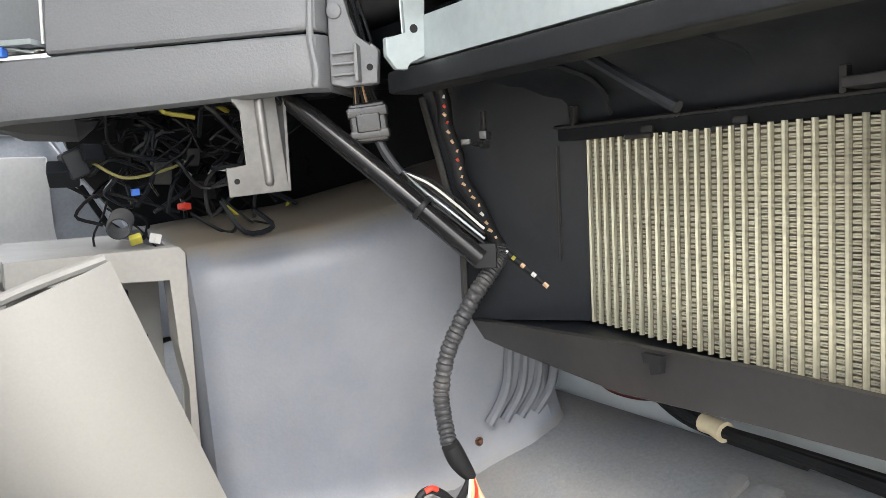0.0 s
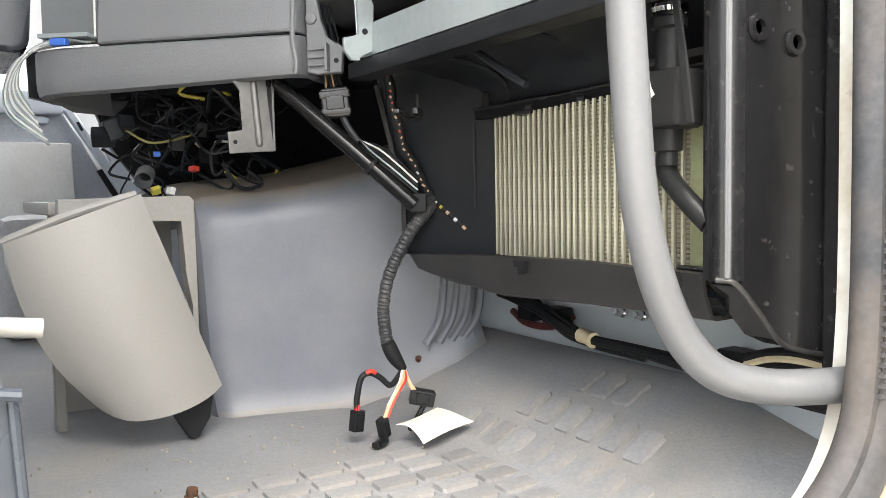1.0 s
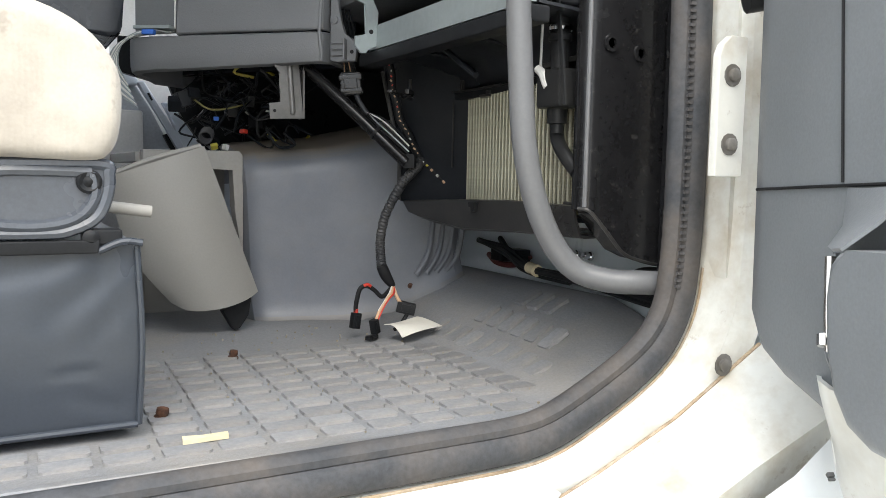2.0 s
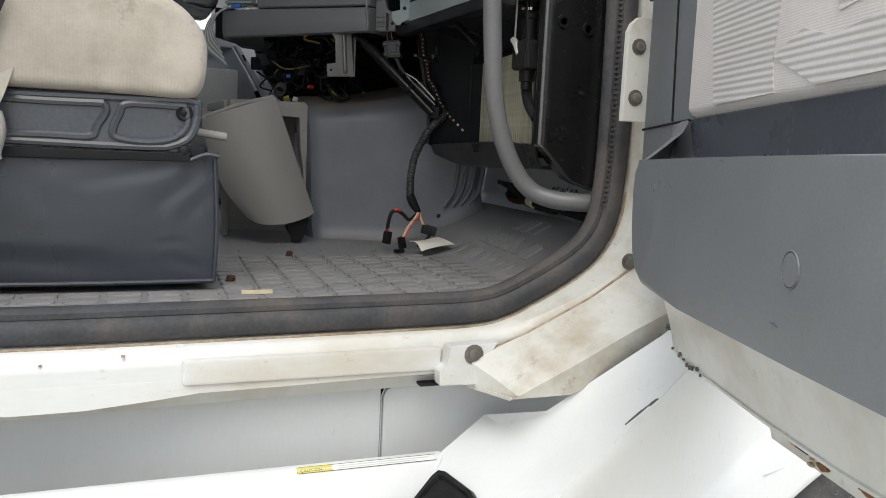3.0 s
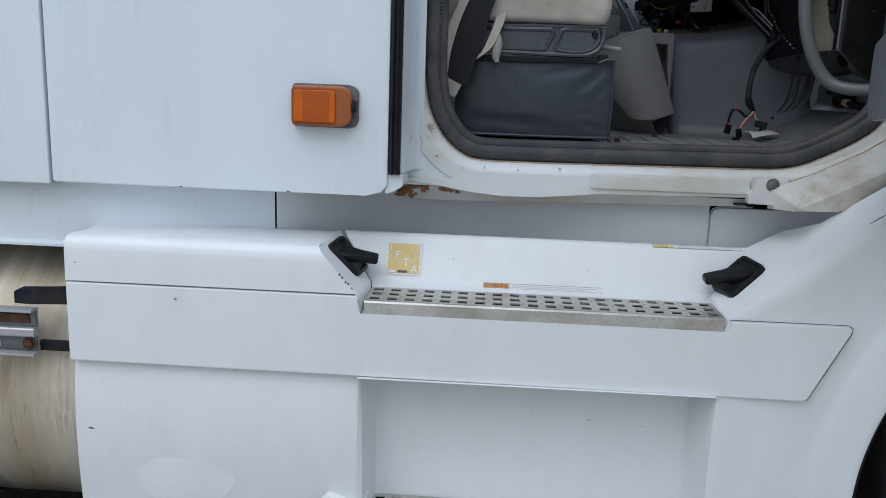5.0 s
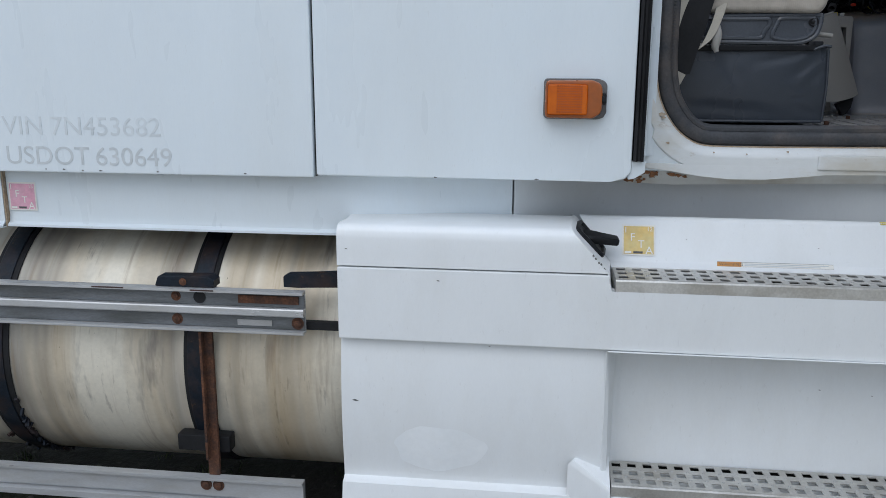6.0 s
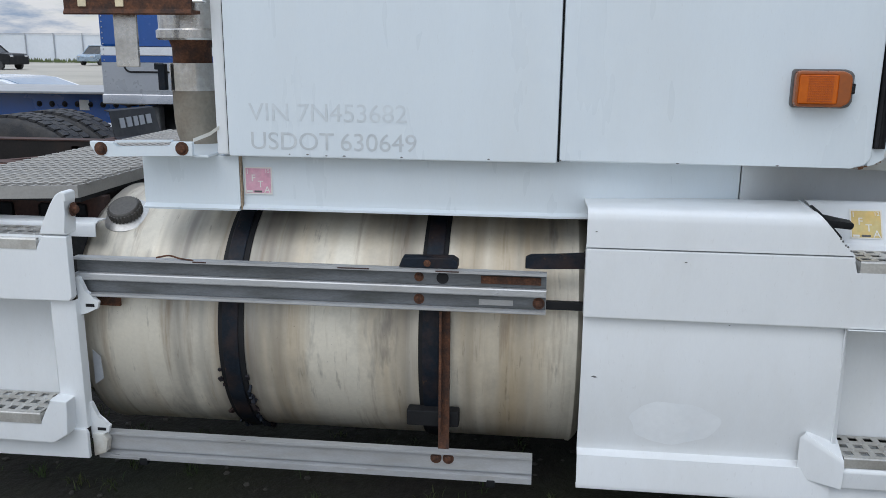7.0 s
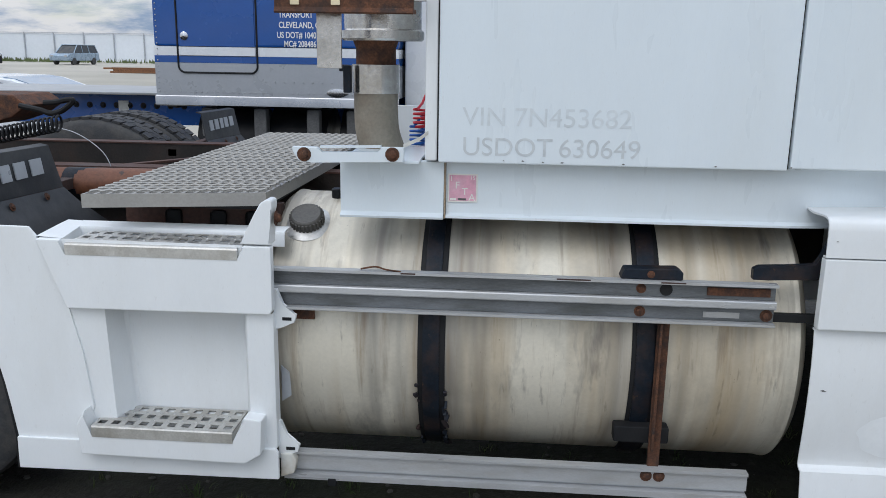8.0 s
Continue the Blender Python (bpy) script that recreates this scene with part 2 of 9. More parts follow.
M["frame"] = mat("red_oxide_frame", (0.070, 0.033, 0.024), 0.75, 0.05, 0.3, 6, 90, 0.5, 0.002, dirt=(0.05, 0.045, 0.045), dirt_amt=0.8, dirt_scale=4)
M["fin"] = mat("core_tube", (0.36, 0.345, 0.265), 0.42, 0.3, 0.14, 10, 160, 0.2, 0.0008, dirt=(0.22, 0.20, 0.14), dirt_amt=0.5, dirt_scale=9, island=0.08)
M["finlet"] = mat("core_fins", (0.30, 0.28, 0.21), 0.6, 0.3, 0.2, 20, 200, 0.2, 0.0005)
M["paper"] = mat("creased_paper", (0.74, 0.72, 0.66), 0.8, 0, 0.04, 15, 100, 0.1, 0.001, dirt=(0.5, 0.45, 0.36), dirt_amt=0.3, dirt_scale=15)
M["hose"] = mat("corrugated_conduit", (0.04, 0.042, 0.047), 0.45, 0, 0.2, 10, 150, 0.1, 0.0005, dirt=(0.12, 0.115, 0.11), dirt_amt=0.5, dirt_scale=12)
M["tyre"] = mat("worn_tyre_rubber", (0.036, 0.037, 0.040), 0.7, 0, 0.25, 9, 130, 0.6, 0.003, dirt=(0.11, 0.10, 0.085), dirt_amt=0.55, dirt_scale=14)
M["tyreworn"] = mat("scuffed_tyre_rubber", (0.052, 0.053, 0.056), 0.6, 0, 0.2, 9, 130, 0.3, 0.001)
M["amber"] = mat("amber_lens", (0.58, 0.125, 0.006), 0.2, 0, 0.10, 8, 90, 0.1, 0.0008, coat=0.1, dirt=(0.42, 0.07, 0.008), dirt_amt=0.4, dirt_scale=12)
M["amberbody"] = mat("weathered_amber_body", (0.33, 0.085, 0.012), 0.28, 0, 0.14, 9, 90, 0.1, 0.0008, coat=0.1, dirt=(0.20, 0.07, 0.03), dirt_amt=0.6, dirt_scale=14)
M["amberdark"] = mat("dark_amber_lens", (0.36, 0.065, 0.006), 0.3, 0, 0.10, 8, 90, 0.1, 0.0008)
M["pale_patch"] = mat("pale_white_patch", (0.80, 0.825, 0.835), 0.5, 0, 0.03, 9, 60, 0.05, 0.0005, dirt=(0.75, 0.79, 0.81), dirt_amt=0.6, dirt_scale=12)
M["chrome"] = mat("chrome_trim", (0.66, 0.67, 0.69), 0.15, 1.0, 0.03, 6, 60, 0.05, 0.0006)
M["stackmetal"] = mat("stainless_clamp", (0.60, 0.58, 0.55), 0.2, 0.95, 0.15, 14, 90, 0.2, 0.001, dirt=(0.3, 0.24, 0.17), dirt_amt=0.4, dirt_scale=9)
M["stackpipe"] = mat("heat_stained_pipe", (0.30, 0.265, 0.21), 0.6, 0.4, 0.15, 9, 90, 0.3, 0.001, dirt=(0.15, 0.09, 0.055), dirt_amt=0.5, dirt_scale=8)
M["blue"] = mat("blue_truck_paint", (0.012, 0.085, 0.33), 0.25, 0, 0.06, 3, 60, 0.05, 0.0006, coat=0.4)
M["bluestripe"] = mat("white_stripe_paint", (0.78, 0.80, 0.82), 0.3, 0, 0.03, 3, 60, 0.03, 0.0006)
M["greypaint"] = mat("silver_grey_paint", (0.42, 0.44, 0.47), 0.35, 0.2, 0.05, 3, 60, 0.05, 0.0006)
M["red"] = mat("red_coil", (0.55, 0.015, 0.03), 0.4, 0, 0.1, 20, 100, 0.05, 0.0006)
M["bluecoil"] = mat("blue_coil", (0.01, 0.10, 0.42), 0.4, 0, 0.1, 20, 100, 0.05, 0.0006)
M["wire_white"] = mat("white_wire", (0.7, 0.7, 0.68), 0.45, 0, 0.1, 20, 100, 0.05, 0.0005)
M["wire_red"] = mat("red_wire", (0.6, 0.05, 0.03), 0.45, 0, 0.1, 20, 100, 0.05, 0.0005)
M["wire_tan"] = mat("tan_wire", (0.62, 0.40, 0.25), 0.45, 0, 0.1, 20, 100, 0.05, 0.0005)
M["wire_yellow"] = mat("yellow_wire", (0.55, 0.48, 0.08), 0.45, 0, 0.1, 20, 100, 0.05, 0.0005)
M["wire_blue"] = mat("blue_clip", (0.04, 0.16, 0.6), 0.45, 0, 0.1, 20, 100, 0.05, 0.0005)
M["mask"] = mat("masking_tape", (0.72, 0.62, 0.42), 0.7, 0, 0.08, 20, 100, 0.1, 0.0005)
M["glass"] = bpy.data.materials.new("window_glass")
M["glass"].use_nodes = True
gb = M["glass"].node_tree.nodes["Principled BSDF"]
gb.inputs["Transmission Weight"].default_value, gb.inputs["Roughness"].default_value, gb.inputs["IOR"].default_value = 1.0, 0.02, 1.1
M["darkglass"] = mat("dark_car_glass", (0.02, 0.025, 0.03), 0.08, 0, 0.05, 3, 60, 0, 0.0005)
M["fence"] = mat("white_fence_sheet", (0.74, 0.78, 0.82), 0.6, 0, 0.04, 0.2, 3, 0.05, 0.001)
M["stencil"] = mat("worn_stencil_paint", (0.515, 0.55, 0.57), 0.45, 0, 0.05, 10, 90, 0, 0.0005, dirt=(0.66, 0.70, 0.72), dirt_amt=0.8, dirt_scale=38)
M["stencilfaint"] = mat("faint_stencil_paint", (0.585, 0.63, 0.655), 0.45, 0, 0.04, 10, 90, 0, 0.0005, dirt=(0.69, 0.75, 0.785), dirt_amt=1.0, dirt_scale=22)
M["decal_gold"] = mat("gold_decal", (0.66, 0.47, 0.16), 0.4, 0, 0.08, 20, 80, 0, 0.0005, dirt=(0.62, 0.62, 0.35), dirt_amt=0.6, dirt_scale=18)
M["decal_pink"] = mat("pink_decal", (0.70, 0.36, 0.46), 0.4, 0, 0.1, 20, 80, 0, 0.0005, dirt=(0.68, 0.55, 0.60), dirt_amt=0.6, dirt_scale=18)
M["decal_white"] = mat("white_decal", (0.78, 0.77, 0.72), 0.45, 0, 0.04, 20, 80, 0, 0.0005)
M["decal_orange"] = mat("orange_decal", (0.62, 0.28, 0.06), 0.45, 0, 0.08, 20, 80, 0, 0.0005)
M["decal_yellow"] = mat("yellow_decal", (0.66, 0.58, 0.12), 0.45, 0, 0.08, 20, 80, 0, 0.0005)
M["ink"] = mat("dark_ink", (0.09, 0.09, 0.09), 0.6, 0, 0.1, 20, 80, 0, 0.0005)
M["scrape"] = mat("scraped_primer", (0.13, 0.13, 0.13), 0.7, 0, 0.2, 30, 120, 0.1, 0.0005)
M["web"] = mat("beige_webbing", (0.44, 0.41, 0.35), 0.8, 0, 0.08, 9, 260, 0.4, 0.001, dirt=(0.33, 0.30, 0.25), dirt_amt=0.4, dirt_scale=8)
M["headlining"] = mat("pale_interior_lining", (0.70, 0.735, 0.79), 0.8, 0, 0.08, 4, 150, 0.2, 0.001)
M["alubright"] = mat("pale_aluminium", (0.50, 0.51, 0.52), 0.36, 0.35, 0.08, 3, 110, 0.1, 0.0006, dirt=(0.36, 0.34, 0.30), dirt_amt=0.5, dirt_scale=7, stretch=(1, 4, 4))
M["aluweb"] = mat("grimy_shaded_aluminium", (0.15, 0.16, 0.17), 0.5, 0.35, 0.2, 4, 90, 0.1, 0.0006, dirt=(0.06, 0.065, 0.055), dirt_amt=0.8, dirt_scale=6, stretch=(1, 5, 5))
M["doorblue"] = mat("pale_blue_grey_trim", (0.50, 0.54, 0.60), 0.5, 0, 0.06, 4, 150, 0.15, 0.0006)
M["beige"] = mat("beige_far_trim", (0.78, 0.775, 0.76), 0.7, 0, 0.06, 4, 120, 0.2, 0.001, dirt=(0.40, 0.37, 0.33), dirt_amt=0.35)
M["silver"] = mat("silver_van_paint", (0.30, 0.38, 0.46), 0.3, 0.4, 0.05, 2, 40, 0, 0.001)
M["skyglass"] = mat("pale_blue_windscreen", (0.20, 0.27, 0.36), 0.1, 0, 0.08, 2, 40, 0, 0.001)
M["carwhite"] = mat("white_car_paint", (0.75, 0.78, 0.82), 0.2, 0, 0.03, 2, 40, 0, 0.001, coat=0.5)
M["grass"] = mat("grass_blade", (0.035, 0.06, 0.014), 0.7, 0, 0.4, 3, 30, 0, 0.001, dirt=(0.16, 0.14, 0.06), dirt_amt=0.6, dirt_scale=6)


def fabric(name, col, rib, dark, rib_axis=(1, 0, 0), amt=0.5, depth=0.4, lumps=0.0):
    """Ribbed seat cloth with soft stains."""
    m = mat(name, col, 0.9, 0, 0.06, 6, 260, 0.25, 0.0008, dirt=dark, dirt_amt=amt, dirt_scale=5, spots=dark, spot_amt=0.4, spot_scale=11)
    n, l = m.node_tree.nodes, m.node_tree.links
    b = n["Principled BSDF"]
    tc = n.new("ShaderNodeTexCoord")
    mp = n.new("ShaderNodeMapping")
    mp.inputs["Scale"].default_value = rib_axis
    wv = n.new("ShaderNodeTexWave")
    wv.inputs["Scale"].default_value, wv.inputs["Distortion"].default_value = rib, 1.0
    if rib_axis[0] == 0:
        wv.bands_direction = "Z"
    bp = n.new("ShaderNodeBump")
    bp.inputs["Strength"].default_value, bp.inputs["Distance"].default_value = depth, 0.002
    l.new(tc.outputs["Object"], mp.inputs["Vector"])
    l.new(mp.outputs["Vector"], wv.inputs["Vector"])
    l.new(wv.outputs["Fac"], bp.inputs["Height"])
    old = b.inputs["Normal"].links[0].from_socket
    l.new(old, bp.inputs["Normal"])
    l.new(bp.outputs["Normal"], b.inputs["Normal"])
    if lumps:
        lm = n.new("ShaderNodeTexNoise")
        lm.inputs["Scale"].default_value, lm.inputs["Detail"].default_value = 13.0, 3.0
        lb = n.new("ShaderNodeBump")
        lb.inputs["Strength"].default_value, lb.inputs["Distance"].default_value = lumps, 0.03
        l.new(tc.outputs["Object"], lm.inputs["Vector"])
        l.new(lm.outputs["Fac"], lb.inputs["Height"])
        l.new(bp.outputs["Normal"], lb.inputs["Normal"])
        l.new(lb.outputs["Normal"], b.inputs["Normal"])
    b.inputs["Sheen Weight"].default_value = 0.2
    return m


for key, level in (("black", 0.22), ("deepblack", 0.2), ("gloss", 0.32), ("rubber", 0.22), ("seal", 0.3), ("vinyl", 0.42), ("amber", 0.3), ("hose", 0.3), ("strapiron", 0.25)):
    M[key].node_tree.nodes["Principled BSDF"].inputs["Specular IOR Level"].default_value = level
M["seatcloth"] = fabric("beige_seat_cloth", (0.47, 0.43, 0.375), 60, (0.21, 0.175, 0.14), (1, 0, 0), 0.8, 0.07, 0.22)
M["doorcloth"] = fabric("grey_ribbed_door_cloth", (0.56, 0.53, 0.51), 130, (0.40, 0.38, 0.36), (0, 0, 1), 0.3, 0.12)
M["doorcloth2"] = fabric("dark_ribbed_door_cloth", (0.50, 0.475, 0.46), 48, (0.34, 0.32, 0.31), (0, 0, 1), 0.2, 0.42)


def tank_material():
    """Brushed aluminium with brown and grey run-off streaks round the drum."""
    m = mat("stained_tank_aluminium", (0.70, 0.655, 0.55), 0.46, 0.2, 0.06, 3, 90, 0.1, 0.0008)
    n, l = m.node_tree.nodes, m.node_tree.links
    b = n["Principled BSDF"]
    base = b.inputs["Base Color"].links[0].from_socket
    tc = n.new("ShaderNodeTexCoord")

    def layer(prev, colr, scale, stretch, lo, hi, amt, detail=7.0):
        mp = n.new("ShaderNodeMapping")
        mp.inputs["Scale"].default_value = stretch
        t = n.new("ShaderNodeTexNoise")
        t.inputs["Scale"].default_value, t.inputs["Detail"].default_value, t.inputs["Roughness"].default_value = scale, detail, 0.62
        r = n.new("ShaderNodeMapRange")
        r.inputs["From Min"].default_value, r.inputs["From Max"].default_value, r.inputs["To Max"].default_value = lo, hi, amt
        x = n.new("ShaderNodeMix")
        x.data_type = "RGBA"
        x.inputs["B"].default_value = (*colr, 1)
        l.new(tc.outputs["Object"], mp.inputs["Vector"])
        l.new(mp.outputs["Vector"], t.inputs["Vector"])
        l.new(t.outputs["Fac"], r.inputs["Value"])
        l.new(r.outputs["Result"], x.inputs["Factor"])
        l.new(prev, x.inputs["A"])
        return x.outputs["Result"]

    c = layer(base, (0.40, 0.29, 0.155), 1.7, (3.6, 0.30, 0.30), 0.44, 0.72, 0.80, 3.0)
    c = layer(c, (0.20, 0.185, 0.165), 1.25, (3.2, 0.40, 0.35), 0.50, 0.66, 0.85, 4.0)
    c = layer(c, (0.17, 0.155, 0.14), 2.1, (4.2, 0.8, 1.1), 0.60, 0.72, 0.75, 5.0)
    c = layer(c, (0.72, 0.68, 0.59), 3.0, (7, 0.25, 0.25), 0.50, 0.78, 0.45)
    c = layer(c, (0.24, 0.155, 0.075), 4.5, (6.5, 0.40, 0.5), 0.56, 0.72, 0.55)
    c = layer(c, (0.26, 0.235, 0.195), 5.0, (1.3, 0.9, 0.9), 0.52, 0.78, 0.50)
    c = layer(c, (0.12, 0.095, 0.07), 16.0, (3.5, 0.5, 0.6), 0.62, 0.74, 0.45)
    c = layer(c, (0.05, 0.045, 0.04), 55.0, (1.6, 1, 1), 0.70, 0.73, 0.6)
    l.new(c, b.inputs["Base Color"])
    return m


M["tank"] = tank_material()


def ground_material():
    # soil colour taken almost to black, to deepen the shade under the truck
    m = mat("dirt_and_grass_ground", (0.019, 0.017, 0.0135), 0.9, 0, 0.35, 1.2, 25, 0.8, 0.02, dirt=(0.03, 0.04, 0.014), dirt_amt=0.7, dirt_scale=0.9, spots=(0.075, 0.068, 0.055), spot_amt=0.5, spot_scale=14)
    n, l = m.node_tree.nodes, m.node_tree.links
    b = n["Principled BSDF"]
    near = b.inputs["Base Color"].links[0].from_socket
    tc = n.new("ShaderNodeTexCoord")
    t = n.new("ShaderNodeTexNoise")
    t.inputs["Scale"].default_value, t.inputs["Detail"].default_value = 0.08, 8.0
    r = n.new("ShaderNodeValToRGB")
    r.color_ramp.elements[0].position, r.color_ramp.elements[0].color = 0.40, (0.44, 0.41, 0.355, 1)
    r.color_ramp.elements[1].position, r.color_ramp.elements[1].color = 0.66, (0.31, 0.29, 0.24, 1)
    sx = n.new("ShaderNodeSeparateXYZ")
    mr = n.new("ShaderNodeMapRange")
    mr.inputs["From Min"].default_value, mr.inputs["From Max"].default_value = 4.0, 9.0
    # unseen ground on the -y side made pale, to bounce light upwards
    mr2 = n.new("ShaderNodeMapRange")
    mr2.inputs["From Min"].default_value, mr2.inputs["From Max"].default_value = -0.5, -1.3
    wob = n.new("ShaderNodeTexNoise")
    wob.inputs["Scale"].default_value, wob.inputs["Detail"].default_value = 0.9, 6.0
    wa = n.new("ShaderNodeMath")
    wa.operation = "MULTIPLY_ADD"
    wa.inputs[1].default_value = 1.6
    ws = n.new("ShaderNodeMath")
    ws.operation = "ADD"
    ws.inputs[1].default_value = -0.8
    l.new(tc.outputs["Object"], wob.inputs["Vector"])
    l.new(wob.outputs["Fac"], wa.inputs[0])
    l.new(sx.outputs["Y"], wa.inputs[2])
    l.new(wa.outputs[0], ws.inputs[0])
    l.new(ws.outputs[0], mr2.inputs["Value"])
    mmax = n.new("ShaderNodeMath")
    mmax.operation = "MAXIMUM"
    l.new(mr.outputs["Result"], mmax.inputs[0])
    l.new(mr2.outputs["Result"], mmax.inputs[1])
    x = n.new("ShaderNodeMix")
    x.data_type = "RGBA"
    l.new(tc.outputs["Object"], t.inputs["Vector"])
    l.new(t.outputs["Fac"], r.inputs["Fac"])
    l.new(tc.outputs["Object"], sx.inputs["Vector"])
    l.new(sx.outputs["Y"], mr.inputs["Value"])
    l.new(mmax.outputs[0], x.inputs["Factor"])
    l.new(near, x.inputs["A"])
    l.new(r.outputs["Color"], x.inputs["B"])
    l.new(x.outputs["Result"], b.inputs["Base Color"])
    return m


M["ground"] = ground_material()


# ---- building helpers ----
def thing(name, at, label, category, group="", kind=""):
    ob = new(name)
    ob.location = at
    ob.empty_display_size = 0.05
    return tagged(ob, label, category, group, kind)


def part(name, bm, material, parent=None, label="", smooth=True):
    me = bpy.data.meshes.new(name)
    bmesh.ops.recalc_face_normals(bm, faces=bm.faces[:])
    bm.to_mesh(me)
    bm.free()
    me.materials.append(material)
    if smooth:
        me.shade_smooth()
        me.set_sharp_from_angle(angle=radians(38))
    ob = new(name, me)
    if smooth and len(me.polygons) < 6000:
        ob.modifiers.new("even_normals", "WEIGHTED_NORMAL").keep_sharp = True
    if parent is not None:
        ob.parent = parent
        if parent.type == "EMPTY":
            ob.matrix_parent_inverse = Matrix.Translation(-parent.location)
    if label:
        ob["label"] = label
    return ob


def B():
    return bmesh.new()


def box(bm, x0, x1, y0, y1, z0, z1, bev=0.0, m=None, seg=2):
    r = bmesh.ops.create_cube(bm, size=1.0)
    vs = r["verts"]
    for v in vs:
        v.co = Vector((x0 + (v.co.x + 0.5) * (x1 - x0), y0 + (v.co.y + 0.5) * (y1 - y0), z0 + (v.co.z + 0.5) * (z1 - z0)))
    if bev:
        es = list({e for v in vs for e in v.link_edges})
        out = bmesh.ops.bevel(bm, geom=es, offset=bev, segments=seg, profile=0.5, affect="EDGES")
        vs = list({v for f in out["faces"] for v in f.verts} | {v for v in vs if v.is_valid})
    if m is not None:
        bmesh.ops.transform(bm, matrix=m, verts=vs)
    return bm


def prism(bm, pts, axis, a, b, bev=0.0):
    """A polygon of (u, v) pairs drawn out along an axis from a to b. u, v are the other two axes in order x, y, z."""
    def place(u, v, w):
        return {"x": (w, u, v), "y": (u, w, v), "z": (u, v, w)}[axis]
    lo = [bm.verts.new(place(u, v, a)) for u, v in pts]
    hi = [bm.verts.new(place(u, v, b)) for u, v in pts]
    n = len(pts)
    fs = [bm.faces.new(lo), bm.faces.new(hi)]
    for i in range(n):
        fs.append(bm.faces.new((lo[i], lo[(i + 1) % n], hi[(i + 1) % n], hi[i])))
    if bev:
        es = list({e for f in fs for e in f.edges})
        bmesh.ops.bevel(bm, geom=es, offset=bev, segments=2, profile=0.5, affect="EDGES")
    return bm


def sheet(bm, rows, close=False):
    """Quads through rows of points (all rows the same length)."""
    vs = [[bm.verts.new(p) for p in r] for r in rows]
    for i in range(len(vs) - 1):
        k = len(vs[i])
        for j in range(k if close else k - 1):
            a, b, c, d = vs[i][j], vs[i][(j + 1) % k], vs[i + 1][(j + 1) % k], vs[i + 1][j]
            if len({a, b, c, d}) == 4:
                bm.faces.new((a, b, c, d))
    return bm


def solid(bm, th, out=(0.0, -1.0, 0.3)):
    """Gives an open sheet a thickness, on the side turned away from out."""
    bmesh.ops.recalc_face_normals(bm, faces=bm.faces[:])
    bm.normal_update()
    total = sum((f.normal * f.calc_area() for f in bm.faces), Vector())
    if total.dot(Vector(out)) < 0:
        bmesh.ops.reverse_faces(bm, faces=bm.faces[:])
    bm.normal_update()
    faces, verts = bm.faces[:], bm.verts[:]
    edge = [e for e in bm.edges if e.is_boundary]
    twin = {v: bm.verts.new(v.co - v.normal * th) for v in verts}
    for e in edge:
        a, b = e.verts
        bm.faces.new((a, b, twin[b], twin[a]))
    for f in faces:
        bm.faces.new([twin[v] for v in reversed(f.verts)])
    return bm


def smooth_path(pts, k=6):
    """Points along a Catmull-Rom curve."""
    P = [Vector(p) for p in pts]
    P = [P[0] * 2 - P[1]] + P + [P[-1] * 2 - P[-2]]
    out = []
    for i in range(1, len(P) - 2):
        for j in range(k):
            t = j / k
            a, b, c, d = P[i - 1], P[i], P[i + 1], P[i + 2]
            out.append(0.5 * ((2 * b) + (c - a) * t + (2 * a - 5 * b + 4 * c - d) * t * t + (3 * b - a - 3 * c + d) * t ** 3))
    out.append(P[-2].copy())
    return out


def tube(bm, pts, r, n=10, k=6, rfun=None, smooth=True):
    path = smooth_path(pts, k) if smooth else [Vector(p) for p in pts]
    rows = []
    t0 = (path[1] - path[0]).normalized()
    u = t0.orthogonal().normalized()
    for i, p in enumerate(path):
        t = (path[min(i + 1, len(path) - 1)] - path[max(i - 1, 0)]).normalized()
        u = (u - t * u.dot(t)).normalized()
        w = t.cross(u)
        rad = rfun(i / (len(path) - 1)) if rfun else r
        rows.append([p + (u * math.cos(a) + w * math.sin(a)) * rad for a in (2 * math.pi * q / n for q in range(n))])
    sheet(bm, rows, close=True)
    bm.verts.ensure_lookup_table()
    total = len(path) * n
    base = len(bm.verts) - total
    bm.faces.new([bm.verts[base + q] for q in range(n)])
    bm.faces.new([bm.verts[base + total - n + q] for q in range(n)])
    return bm


def lathe(bm, prof, origin, axis, n=32, a0=0.0, a1=2 * math.pi, ref=None):
    """Turns (distance along axis, radius) pairs round an axis through origin."""
    o, ax = Vector(origin), Vector(axis).normalized()
    u = Vector(ref).normalized() if ref else ax.orthogonal().normalized()
    w = ax.cross(u)
    full = abs(a1 - a0 - 2 * math.pi) < 1e-6
    steps = n if full else n + 1
    rows = []
    for h, r in prof:
        rows.append([o + ax * h + (u * math.cos(a) + w * math.sin(a)) * max(r, 1e-5) for a in (a0 + (a1 - a0) * q / n for q in range(steps))])
    return sheet(bm, rows, close=full)


def bolt(bm, at, axis, r=0.011, h=0.008, washer=True):
    prof = [(0, r * 1.7), (0.0015, r * 1.7), (0.0015, r)] if washer else [(0, r)]
    prof += [(h * 0.8, r), (h, r * 0.75), (h, 0)]
    return lathe(bm, prof, at, axis, 12)


